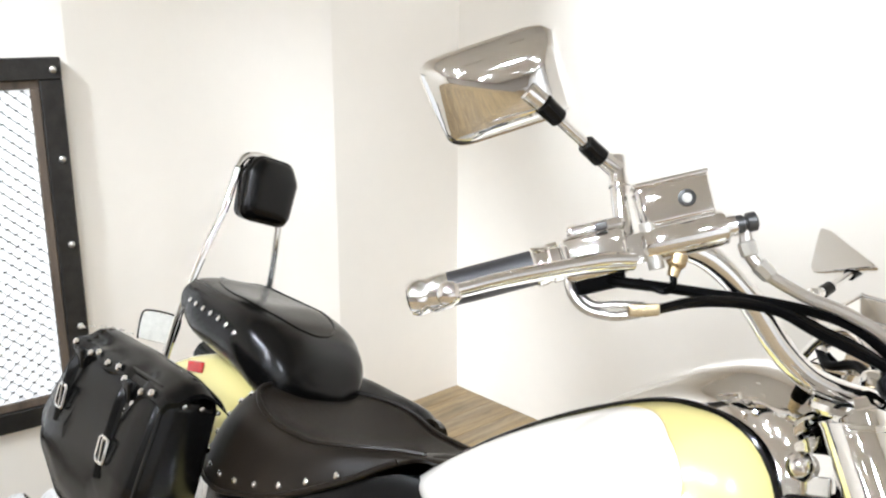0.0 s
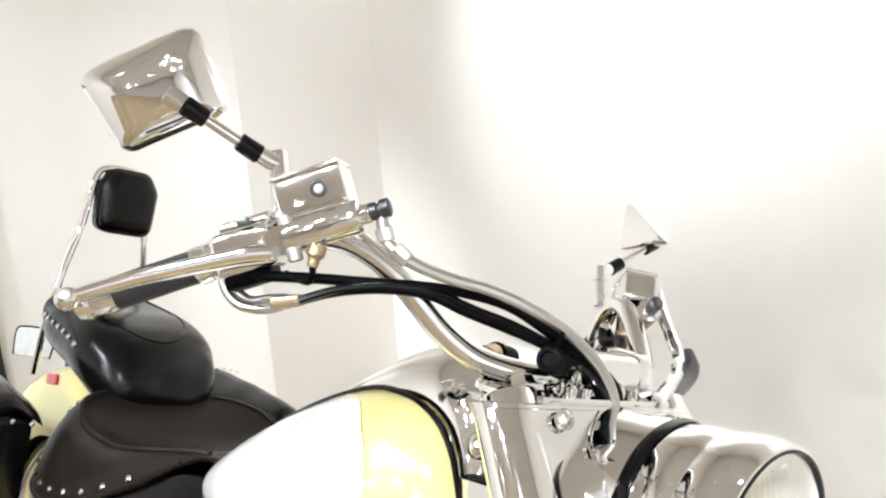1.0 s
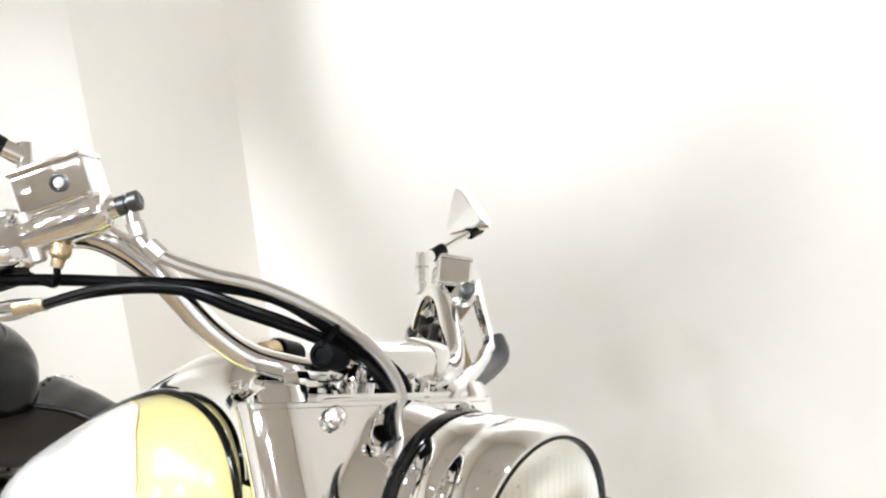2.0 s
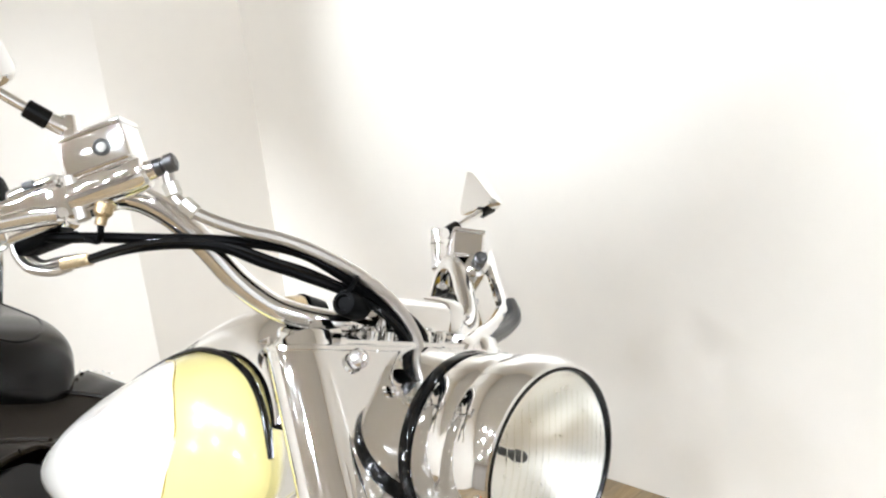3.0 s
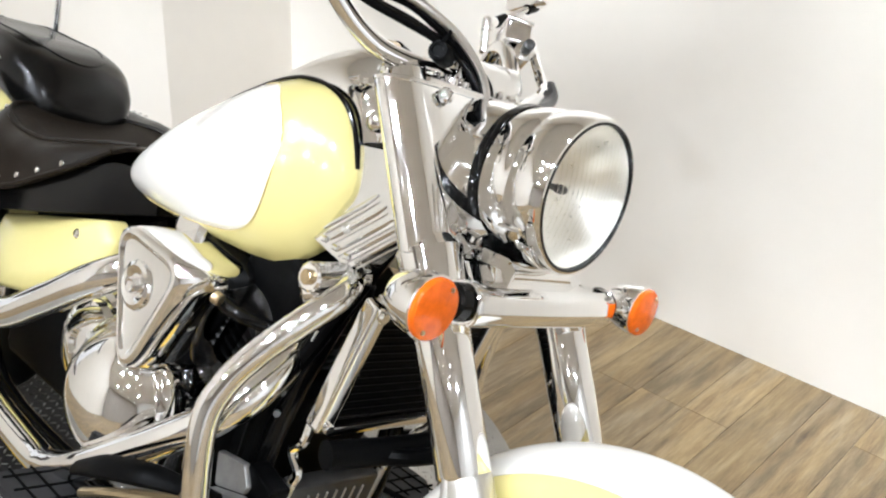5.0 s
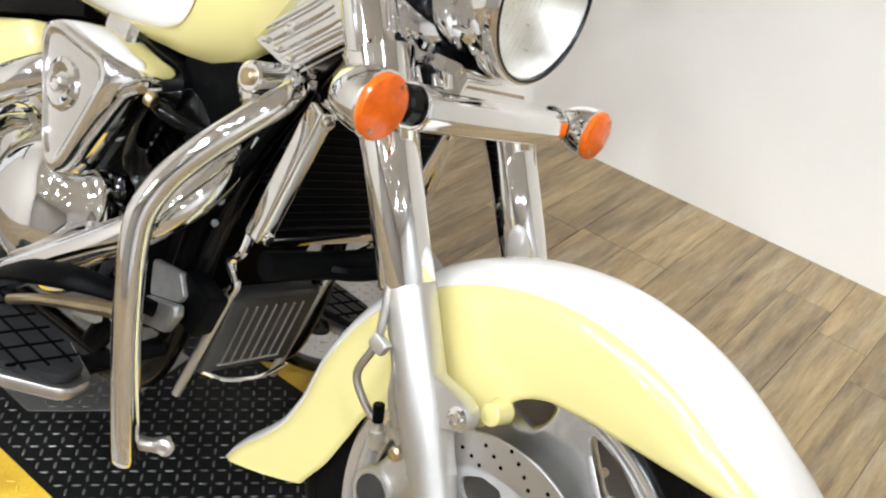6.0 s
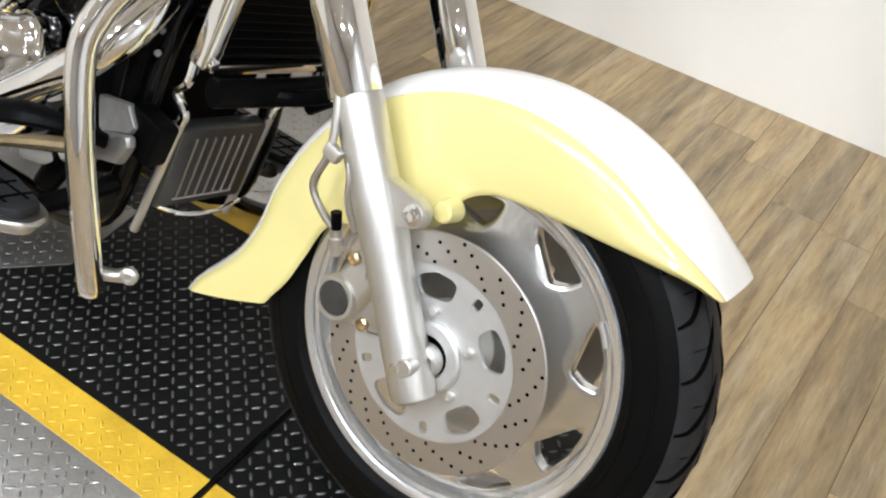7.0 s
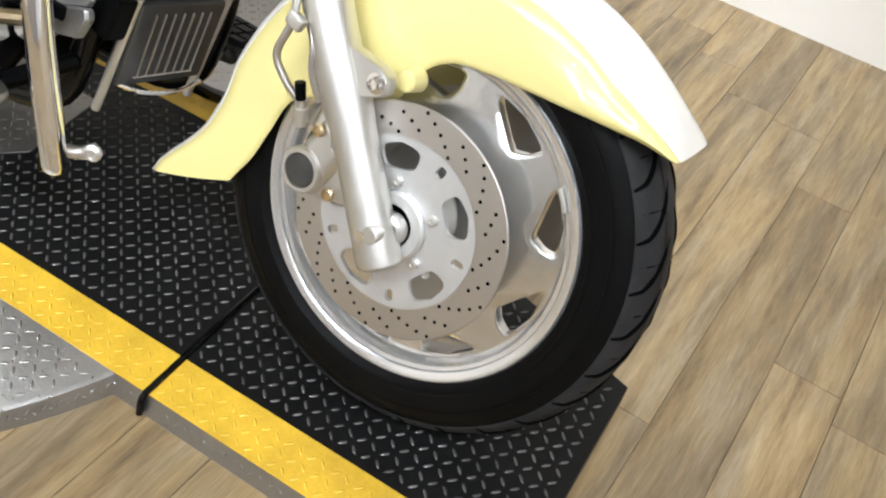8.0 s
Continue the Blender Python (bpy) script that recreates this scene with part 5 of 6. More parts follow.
    part("lever_ball", lathe([(0, -0.0115), (0.0065, -0.0095), (0.0105, -0.005), (0.0115, 0), (0.0105, 0.005), (0.0065, 0.0095), (0, 0.0115)], 18, Matrix.Translation(lev[-1])), CHROME, lever)
    # mirror post, elbow and stalk
    if s < 0:
        b0, b1, b2, b3 = V(-0.650, -0.286, 1.070), V(-0.6885, -0.289, 1.1535), V(-0.6915, -0.309, 1.1465), V(-0.716, -0.379, 1.1755)
        rim_ = [(-0.8435, -0.4515, 1.190), (-0.741, -0.383, 1.264), (-0.719, -0.330, 1.186), (-0.819, -0.392, 1.117)]
        apex, facing = V(-0.726, -0.396, 1.1835), (0.692, -0.631, -0.347)
    else:
        b0, b1, b2, b3 = V(-0.700, 0.310, 1.044), V(-0.716, 0.310, 1.105), V(-0.712, 0.330, 1.102), V(-0.7035, 0.408, 1.152)
        rim_ = [(-0.790, 0.445, 1.216), (-0.766, 0.435, 1.212), (-0.652, 0.368, 1.160), (-0.782, 0.432, 1.134)]
        apex, facing = V(-0.700, 0.418, 1.161), (0.62, 0.64, -0.10)
    stem = part("mirror_post", rod(b0, b1, 0.0105, 0.0095, 20), CHROME, half)
    part("post_ring", rod(b0.lerp(b1, 0.62), b0.lerp(b1, 0.68), 0.0112, 0.0112, 20), CHROME, stem)
    k = (b3 - b2).normalized()
    part("mirror_elbow", rod(b1.lerp(b0, 0.16), b2 + k * 0.004, 0.0100, 0.0085), CHROME, stem)
    stalk = part("mirror_stalk", rod(b2, apex, 0.0056), CHROME, half, "thin chrome mirror stalk")
    part("stalk_sleeve", rod(b2 - k * 0.002, b2 + k * 0.024, 0.0102, 0.0098), BLACK, stalk, "black rubber sleeve")
    part("stalk_sleeve", rod(b3 - k * 0.018, b3 + k * 0.008, 0.0098, 0.0108), BLACK, stalk, "black rubber sleeve")
    part("stalk_socket", rod(b3 + k * 0.006, apex + (apex - b3).normalized() * 0.006, 0.0095, 0.0105), CHROME, stalk)
    mirror_shell(rim_, apex, facing, half)
# bar clamp
part("bar_clamp", block((0.052, 0.13, 0.046), pose(-0.472, 0.035, 0.990), 0.012, 3), CHROME, bike, "chrome handlebar clamp")
part("clamp_band", block((0.056, 0.040, 0.050), pose(-0.473, 0.085, 0.992), 0.014, 3), CHROME, bike)
for y in (-0.04, 0.04):
    part("bar_riser", rod((-0.465, y, 0.955), (-0.472, y, 0.985), 0.017), CHROME, bike)
part("ignition_barrel", lathe([(0, 0), (0.013, 0), (0.0138, 0.004), (0.0138, 0.034), (0.012, 0.038), (0.008, 0.0385), (0.007, 0.036), (0, 0.036)], 26, aim((-0.450, -0.062, 1.000), (0.35, -0.9, 0.15))), MATT_BLACK, bike, "black ignition barrel")
part("warning_cap", rod((-0.535, -0.045, 0.985), (-0.520, -0.085, 0.992), 0.013), MATT_BLACK, bike)
part("cap_collar", rod((-0.520, -0.085, 0.992), (-0.512, -0.108, 0.990), 0.011), BRASS, bike)

# cables and hoses
CABLES = [
    ("switch_cable", [(-0.664, -0.306, 1.028), (-0.6311, -0.3138, 1.029), (-0.5991, -0.2741, 1.0366), (-0.5681, -0.2357, 1.0427), (-0.5345, -0.1941, 1.0495), (-0.5038, -0.1561, 1.0519), (-0.4781, -0.1243, 1.0481), (-0.4552, -0.0959, 1.0344), (-0.438, -0.055, 1.0115), (-0.432, -0.010, 0.980), (-0.436, -0.004, 0.93)], 0.0055, MATT_BLACK),
    ("throttle_cable", [(-0.600, -0.300, 1.008), (-0.578, -0.262, 1.028), (-0.553, -0.222, 1.040), (-0.525, -0.188, 1.043), (-0.500, -0.158, 1.034), (-0.474, -0.124, 1.026), (-0.448, -0.092, 1.017), (-0.434, -0.048, 1.001), (-0.430, -0.012, 0.972), (-0.436, -0.006, 0.93)], 0.0050, MATT_BLACK),
    ("throttle_cable", [(-0.592, -0.294, 1.013), (-0.574, -0.258, 1.032), (-0.548, -0.216, 1.044), (-0.520, -0.180, 1.045), (-0.494, -0.148, 1.037), (-0.470, -0.118, 1.030), (-0.444, -0.078, 1.015), (-0.430, -0.034, 0.992), (-0.428, 0.000, 0.962), (-0.436, 0.004, 0.93)], 0.0046, BLACK),
    ("brake_line", [(-0.553, -0.244, 1.109), (-0.545, -0.238, 1.088), (-0.528, -0.224, 1.074), (-0.506, -0.184, 1.064), (-0.482, -0.146, 1.060), (-0.456, -0.106, 1.048), (-0.436, -0.058, 1.026), (-0.426, -0.014, 0.994), (-0.424, 0.010, 0.960), (-0.432, 0.012, 0.93)], 0.0062, DISC),
    ("wiring_sleeve", [(-0.446, -0.060, 1.018), (-0.436, -0.024, 1.002), (-0.430, 0.010, 0.980), (-0.432, 0.022, 0.955), (-0.438, 0.024, 0.93)], 0.0080, MATT_BLACK),
    ("clutch_line", [(-0.600, 0.307, 1.0764), (-0.5775, 0.287, 1.0594), (-0.528, 0.2536, 1.0259), (-0.503, 0.235, 1.010), (-0.490, 0.215, 1.000), (-0.465, 0.1742, 0.9883), (-0.429, 0.094, 0.9706), (-0.420, 0.075, 0.95)], 0.0088, CHROME),
    ("clutch_sleeve", [(-0.505, 0.250, 1.016), (-0.486, 0.240, 1.000), (-0.474, 0.212, 0.986), (-0.450, 0.150, 0.972), (-0.430, 0.110, 0.955)], 0.0105, DARKCAST),
    ("switch_cable", [(-0.68, 0.300, 1.018), (-0.645, 0.262, 1.000), (-0.600, 0.235, 1.010), (-0.560, 0.190, 1.000), (-0.50, 0.12, 0.985), (-0.42, 0.04, 0.96)], 0.007, MATT_BLACK),
]
for name, pts, r, mat_ in CABLES:
    part(name, tube(pts, r, 10, 5), mat_, bike, {"brake_line": "braided steel brake hose", "clutch_line": "chrome clutch hose"}.get(name, ""))
for k, off in enumerate((0.0, 0.012)):
    part("cable_elbow", tube([(-0.672, -0.330, 1.032), (-0.668, -0.332 + off, 1.012), (-0.652, -0.322 + off, 0.996 + off * 0.4), (-0.628, -0.307 + off * 0.6, 0.996 + off), (-0.604, -0.300 + off * 0.4, 1.006 + off * 0.6)], 0.0048, 10, 5), DISC, bike, "steel cable elbow")
part("cable_ferrule", block((0.030, 0.016, 0.012), basis((-0.602, -0.298, 1.010), (0.7, 0.55, 0.3), (0, 0, 1)), 0.003, 2), BRASSY, bike)
part("brake_switch", lathe([(0.0, 0), (0.0095, 0), (0.0095, 0.010), (0.006, 0.014), (0.0055, 0.022), (0, 0.022)], 14, aim((-0.590, -0.284, 1.070), (0.05, -0.1, -1))), BRASS, bike, "brass brake light switch")
part("switch_lead", tube([(-0.589, -0.286, 1.050), (-0.586, -0.286, 1.040), (-0.596, -0.284, 1.032), (-0.618, -0.296, 1.036)], 0.0034, 8, 4), MATT_BLACK, bike)
for a_, b_ in (((-0.5500, -0.2415, 1.0990), (-0.5440, -0.2370, 1.0865)), ((-0.5375, -0.2320, 1.0815), (-0.5260, -0.2220, 1.0725))):
    part("line_fitting", rod(a_, b_, 0.0088, 0.0085, 8), STEEL, bike)
part("cable_tie", lathe([(0.013, 0), (0.0155, 0.001), (0.0155, 0.005), (0.013, 0.006)], 16, aim((-0.446, -0.086, 1.022), (0.55, 0.68, -0.45))), MATT_BLACK, bike)

# --- frame, engine and radiator ---
for s in (-1, 1):
    part("frame_tube", tube([(-0.44, s * 0.05, 0.80), (-0.475, s * 0.09, 0.65), (-0.50, s * 0.12, 0.48), (-0.51, s * 0.13, 0.32), (-0.56, s * 0.13, 0.22), (-0.75, s * 0.13, 0.19), (-1.2, s * 0.14, 0.20), (-1.35, s * 0.14, 0.35), (-1.40, s * 0.13, 0.55)], 0.019, 12, 5), BLACK, bike, "black frame tube")
part("frame_spine", tube([(-0.42, 0, 0.86), (-0.7, 0, 0.72), (-1.0, 0, 0.62), (-1.35, 0, 0.60), (-1.8, 0, 0.66)], 0.04, 14, 5), BLACK, bike)
# ribbed cast neck cover, folded near its lower edge
for s in (-1, 1):
    # black sheet standing in for the shade in the gap under the tank's nose
    shade_edge = [(-0.590, 0.700), (-0.545, 0.695), (-0.505, 0.745), (-0.484, 0.800), (-0.480, 0.850), (-0.54, 0.850)]
    part("tank_shade", loft([[V(x, s * y, z) for x, z in rounded(shade_edge, 0.008, 2)] for y in (0.0975, 0.101)]), MATT_BLACK, bike, "black sheet drawn as the shade under the tank")

    def neck_y(x, z):
        """The lower third leans out like an eave."""
        low = max(0.0, min(1.0, (0.792 - 0.10 * (x + 0.45) - z) / 0.075))
        return 0.112 + 0.016 * low

    bm = bmesh.new()
    grid = []
    for i in range(15):
        u = i / 14
        row = []
        for j in range(15):
            v = j / 14
            lo = V(-0.524 + 0.078 * min(1, u / 0.6), 0, 0.728 - 0.016 * min(1, u / 0.6)) if u < 0.6 else V(-0.446 + 0.054 * (u - 0.6) / 0.4, 0, 0.712 + 0.066 * (u - 0.6) / 0.4)
            hi = V(-0.512 + 0.084 * u, 0, 0.862 + 0.010 * u)
            p = lo.lerp(hi, v)
            row.append(V(p.x, s * neck_y(p.x, p.z), p.z))
        grid.append(row)
    loops = [r_ + [V(p.x, s * 0.085, p.z) for p in reversed(r_)] for r_ in grid]
    neck = part("neck_cover", loft(loops, True, bm), POLISHED, bike, "ribbed cast aluminium neck cover", sharp=28)
    for i in range(5):
        a = V(-0.514 + 0.0185 * i, 0, 0.738 + 0.004 * abs(i - 2) - 0.0055 * i)
        pts = []
        for k in range(7):
            p = a + V(0.066, 0, 0.066) * (k / 6)
            pts.append(V(p.x, s * (neck_y(p.x, p.z) + 0.0006), p.z))
        part("rib", tube(pts, [0.0016, 0.0030, 0.0034, 0.0034, 0.0034, 0.0030, 0.0016], 8, 2), POLISHED, neck)
        pts = [V(p.x + 0.0062, s * (neck_y(p.x + 0.0062, p.z - 0.0062) + 0.0002), p.z - 0.0062) for p in pts]
        part("slot", tube(pts, 0.0013, 6, 2), DISC, neck, "fine slot beside a rib")
    for a in range(3):
        x, z = -0.505 + 0.024 * a, 0.7335 - 0.004 * a
        part("edge_tab", block((0.012, 0.006, 0.008), pose(x, s * (neck_y(x, z) + 0.001), z), 0.002, 1), POLISHED, neck)
    part("cover_screw", lathe([(0.0075, -0.002), (0.0075, 0.002), (0.005, 0.004), (0.003, 0.002), (0, 0.002)], 14, aim((-0.478, s * neck_y(-0.478, 0.757), 0.757), (0, s, 0.1))), STEEL, neck)

part("crankcase", block((0.42, 0.24, 0.22), pose(-0.80, 0, 0.36), 0.05, 4), MATT_BLACK, bike, "black engine case")
def cylinder(name, base, tilt):
    m = Matrix.Translation(base) @ pose(0, 0, 0, 0, tilt, 0)
    bm = block((0.11, 0.12, 0.26), m @ pose(0, 0, 0.10), 0.02, 2)
    cyl = part(name, bm, MATT_BLACK, bike, "black finned cylinder")
    for i in range(9):
        part("fin", block((0.158, 0.178, 0.0055), m @ pose(0, 0, 0.02 + 0.0165 * i), 0.002, 1), FIN, cyl)
    part("cylinder_head", block((0.145, 0.17, 0.075), m @ pose(0, 0, 0.21), 0.02, 3), MATT_BLACK, cyl, "black cylinder head")
    return cyl


FIN = material("fin_edge_metal", (0.05, 0.05, 0.05), 0.35, 0.5, vary=0.3, scale=20)
cylinder("front_cylinder", (-0.66, 0, 0.46), 27)
cylinder("rear_cylinder", (-0.93, 0, 0.44), -25)
part("head_boss", rod((-0.456, -0.09, 0.698), (-0.448, -0.190, 0.699), 0.021, 0.019, 20), CHROME, bike, "chrome engine mount boss")
part("boss_bolt", rod((-0.448, -0.188, 0.699), (-0.448, -0.196, 0.699), 0.010), BRASS, bike)
part("head_bracket", block((0.06, 0.05, 0.05), pose(-0.498, -0.12, 0.672, 0, 55, 0), 0.02, 4), CHROME, bike)

# air cleaner: a rounded three-cornered chrome cover
tri = rounded([(-0.800, 0.665), (-0.605, 0.648), (-0.70, 0.422)], 0.035, 6)
cx, cz = -0.705, 0.59
bm = bmesh.new()
AIR = ((0.96, 0.14, 0.012), (1.0, 0.16, 0.012), (1.01, 0.19, 0.010), (1.005, 0.212, 0.006), (0.98, 0.228, 0.001), (0.945, 0.238, -0.002), (0.90, 0.2425, -0.004), (0.84, 0.2435, -0.005),
       (0.80, 0.2425, -0.005), (0.77, 0.2395, -0.005), (0.70, 0.2380, -0.005), (0.50, 0.2370, -0.006), (0.25, 0.2365, -0.008))
loft([[V(cx + (x - cx) * k + dx, -y, cz + (z - cz) * k) for x, z in tri] for k, y, dx in AIR], True, bm)
air = part("air_cleaner", bm, CHROME, bike, "three-cornered chrome air cleaner cover with a dished face", sharp=50)
part("cover_boss", lathe([(0.037, -0.003), (0.034, 0.003), (0.028, 0.0055), (0.021, 0.0035), (0.016, 0.0005), (0.0125, 0.001), (0.0115, 0.008), (0.009, 0.0105), (0.006, 0.009), (0, 0.009)], 32, aim((-0.722, -0.2375, 0.583), (0, -1, 0))), CHROME, air)
part("air_backing", loft([[V(cx + (x - cx) * k, -y, cz + (z - cz) * k) for x, z in tri] for k, y in ((1.02, 0.09), (1.06, 0.12), (1.0, 0.138))]), BLACK, air, "black backing plate")
part("intake_cover", block((0.075, 0.10, 0.07), pose(-0.765, -0.10, 0.672, 0, 8, 0), 0.015, 3), CHROME, bike)
part("air_pipe", tube([(-0.61, -0.18, 0.605), (-0.585, -0.165, 0.595), (-0.55, -0.12, 0.585)], 0.010, 12, 4), BLACK, bike)
part("air_pipe", rod((-0.60, -0.20, 0.615), (-0.588, -0.196, 0.613), 0.009), BRASS, bike)
part("air_box", block((0.16, 0.13, 0.15), pose(-0.585, -0.06, 0.635, 0, 20, 0), 0.03, 3), MATT_BLACK, bike)

# clutch cover and exhaust
cm = aim((-0.762, -0.185, 0.39), (0.05, -1, 0))
lobed = []
for r, h, amp in ((0.125, -0.06, 0), (0.125, 0.0, 0), (0.119, 0.012, 0), (0.110, 0.015, 0.0), (0.105, 0.020, 0.008), (0.097, 0.033, 0.018), (0.083, 0.047, 0.035), (0.062, 0.059, 0.05), (0.038, 0.066, 0.05), (0.018, 0.069, 0.02), (0.004, 0.0695, 0)):
    lobed.append([cm @ V(r * (1 + amp * math.cos(3 * a + 3.1)) * math.cos(a), r * (1 + amp * math.cos(3 * a + 3.1)) * math.sin(a), h) for a in (2 * math.pi * k / 60 for k in range(60))])
part("clutch_cover", loft(lobed), CHROME, bike, "domed chrome clutch cover with three lobes", sharp=60)
for k in range(8):
    a = 2 * math.pi * k / 8 + 0.2
    part("cover_bolt", lathe([(0.006, 0), (0.006, 0.005), (0.003, 0.006), (0, 0.004)], 10, cm @ pose(0.112 * math.cos(a), 0.112 * math.sin(a), 0.014)), STEEL, bike)
part("timing_cover", lathe([(0.085, -0.05), (0.085, 0.0), (0.078, 0.006), (0.070, 0.006), (0.066, 0.016), (0.05, 0.026), (0.024, 0.028), (0.020, 0.022), (0, 0.022)], 36, aim((-0.925, -0.150, 0.405), (0, -1, 0)) @ Matrix.Scale(1.12, 4)), CHROME, bike)
EXH = 0.024
part("front_exhaust", tube([(-0.515, -0.10, 0.60), (-0.49, -0.15, 0.56), (-0.50, -0.20, 0.50), (-0.58, -0.235, 0.42), (-0.70, -0.25, 0.325), (-0.80, -0.245, 0.265), (-0.90, -0.235, 0.245), (-1.2, -0.22, 0.25), (-1.45, -0.22, 0.265)], EXH, 18, 6), CHROME, bike, "chrome front exhaust pipe")
part("rear_exhaust", tube([(-0.81, -0.12, 0.60), (-0.82, -0.18, 0.575), (-0.87, -0.215, 0.535), (-0.97, -0.225, 0.465), (-1.10, -0.225, 0.39), (-1.3, -0.225, 0.34), (-1.45, -0.225, 0.335)], EXH + 0.004, 18, 6), CHROME, bike, "chrome rear exhaust pipe")
for z, k in ((0.225, 1.0), (0.31, 0.72)):
    part("silencer", lathe([(0, 0), (0.03, 0.004), (0.040, 0.05), (0.042, 0.5 * k), (0.036, 0.6 * k), (0.031, 0.6 * k), (0.030, 0.56 * k), (0, 0.56 * k)], 24, aim((-1.40, -0.22, z), (-1, -0.02, 0.02))), CHROME, bike, "long chrome silencer")

# crash bars
for s in (-1, 1):
    part("crash_bar", tube([(-0.462, s * 0.10, 0.705), (-0.420, s * 0.15, 0.690), (-0.430, s * 0.195, 0.648), (-0.452, s * 0.228, 0.600), (-0.470, s * 0.252, 0.550), (-0.474, s * 0.264, 0.495), (-0.458, s * 0.256, 0.38), (-0.438, s * 0.235, 0.25), (-0.434, s * 0.222, 0.195)], 0.0178, 16, 6), CHROME, bike, "bent chrome crash bar")
    part("crash_bar_end", lathe([(0.0178, -0.002), (0.0172, 0.006), (0.013, 0.012), (0.006, 0.0155), (0, 0.016)], 18, aim((-0.434, s * 0.222, 0.195), (0.02, s * -0.23, -1))), CHROME, bike)
    part("crash_bar_foot", tube([(-0.434, s * 0.218, 0.215), (-0.420, s * 0.200, 0.214), (-0.402, s * 0.188, 0.222)], [0.010, 0.009, 0.012], 12, 4), DISC, bike)
    part("foot_bolt", lathe([(0.012, 0), (0.012, 0.006), (0.006, 0.009), (0, 0.007)], 12, aim((-0.402, s * 0.192, 0.222), (0.5, s * 0.9, 0))), STEEL, bike)

part("battery_box", block((0.36, 0.20, 0.34), pose(-1.14, 0, 0.40), 0.02, 2), MATT_BLACK, bike, "black battery box behind the engine")
part("engine_mount", block((0.12, 0.20, 0.22), pose(-0.585, 0, 0.42, 0, 18, 0), 0.02, 2), MATT_BLACK, bike)
part("intake_ring", lathe([(0.055, -0.05), (0.085, -0.03), (0.092, 0.0), (0.088, 0.02), (0.07, 0.03), (0.04, 0.03)], 36, aim((-0.615, -0.11, 0.545), (0.15, -1, 0.1))), BLACK, bike, "black intake surround")
# radiator
rm = Matrix.Translation((-0.415, 0, 0.60)) @ pose(0, 0, 0, 0, 12, 0)
rad = part("radiator", block((0.035, 0.23, 0.17), rm, 0.004, 1), MATT_BLACK, bike, "black radiator in a chrome frame")
for i in range(13):
    part("slat", block((0.006, 0.212, 0.0045), rm @ pose(0.017, 0, -0.075 + 0.0125 * i, 0, 25, 0), 0.001, 1), MATT_BLACK, rad)
for s in (-1, 1):
    part("radiator_frame", block((0.03, 0.026, 0.195), rm @ pose(0.012, s * 0.125, 0.0), 0.006, 2), CHROME, rad, "chrome radiator side frame")
    for z in (-0.085, 0.085):
        part("frame_bolt", rod(rm @ V(0.027, s * 0.125, z), rm @ V(0.033, s * 0.125, z), 0.008), CHROME, rad)
    part("radiator_stay", tube([rm @ V(0.0, s * 0.125, -0.095), rm @ V(0.005, s * 0.128, -0.125), rm @ V(-0.008, s * 0.126, -0.150), V(-0.437, -0.035 + s * 0.087, 0.432), V(-0.440, -0.035 + s * 0.087, 0.415)], 0.007, 10, 4), CHROME, rad)
part("radiator_frame", block((0.03, 0.235, 0.016), rm @ pose(0.012, 0, -0.095), 0.005, 2), CHROME, rad)
part("radiator_frame", block((0.03, 0.235, 0.016), rm @ pose(0.012, 0, 0.095), 0.005, 2), CHROME, rad)
part("oil_hose", tube([(-0.36, 0.08, 0.52), (-0.33, 0.06, 0.50), (-0.35, -0.02, 0.485), (-0.42, -0.06, 0.47)], 0.012, 10, 5), MATT_BLACK, bike)
part("cross_hose", tube([(-0.40, -0.12, 0.475), (-0.37, 0.0, 0.485), (-0.35, 0.10, 0.50)], 0.02, 12, 4), MATT_BLACK, bike)

# finned regulator under the radiator
gm = Matrix.Translation((-0.462, -0.035, 0.345)) @ pose(0, 0, 0, 0, 10, 0)
reg = part("regulator", block((0.03, 0.165, 0.13), gm, 0.006, 2), DARKCAST, bike, "finned grey regulator box")
for i in range(7):
    part("fin", block((0.005, 0.0013, 0.10), gm @ pose(0.0155, -0.052 + 0.0175 * i, 0.0), 0.0012, 1), DISC, reg)
part("fin_rail", block((0.005, 0.115, 0.0016), gm @ pose(0.0155, 0, -0.05), 0.001, 1), DISC, reg)
for s in (-1, 1):
    part("regulator_stay", rod(gm @ V(0.01, s * 0.087, 0.085), gm @ V(0.0, s * 0.089, -0.11), 0.0065), STEEL, reg)
part("skid_rail", tube([(-0.462, -0.11, 0.282), (-0.445, -0.08, 0.274), (-0.44, -0.02, 0.270), (-0.45, 0.04, 0.276)], 0.0032, 8, 4), CHROME, bike)

# foot brake, its bracket and the footboards
part("frame_bracket", block((0.060, 0.035, 0.062), pose(-0.452, -0.160, 0.398, 0, 14, 0), 0.006, 2), MATT_BLACK, bike)
brk = part("bracket_plate", plate(rounded([(-0.040, 0.022), (0.018, 0.031), (0.036, 0.006), (0.030, -0.006), (-0.028, -0.024)], 0.006), 0.012, pose(-0.490, -0.172, 0.402) @ pose(0, 0, 0, 90, 0, 0), 0.003), BRACKET, bike, "machined footboard bracket")
part("bracket_hole", rod((-0.481, -0.176, 0.404), (-0.481, -0.1795, 0.404), 0.0075), MATT_BLACK, brk)
part("bracket_step", plate(rounded([(-0.034, 0.014), (0.032, 0.034), (0.036, 0.020), (0.022, -0.010), (-0.028, -0.022)], 0.006), 0.016, pose(-0.480, -0.182, 0.366) @ pose(0, 0, 0, 90, 0, 0), 0.004), BRACKET, brk)
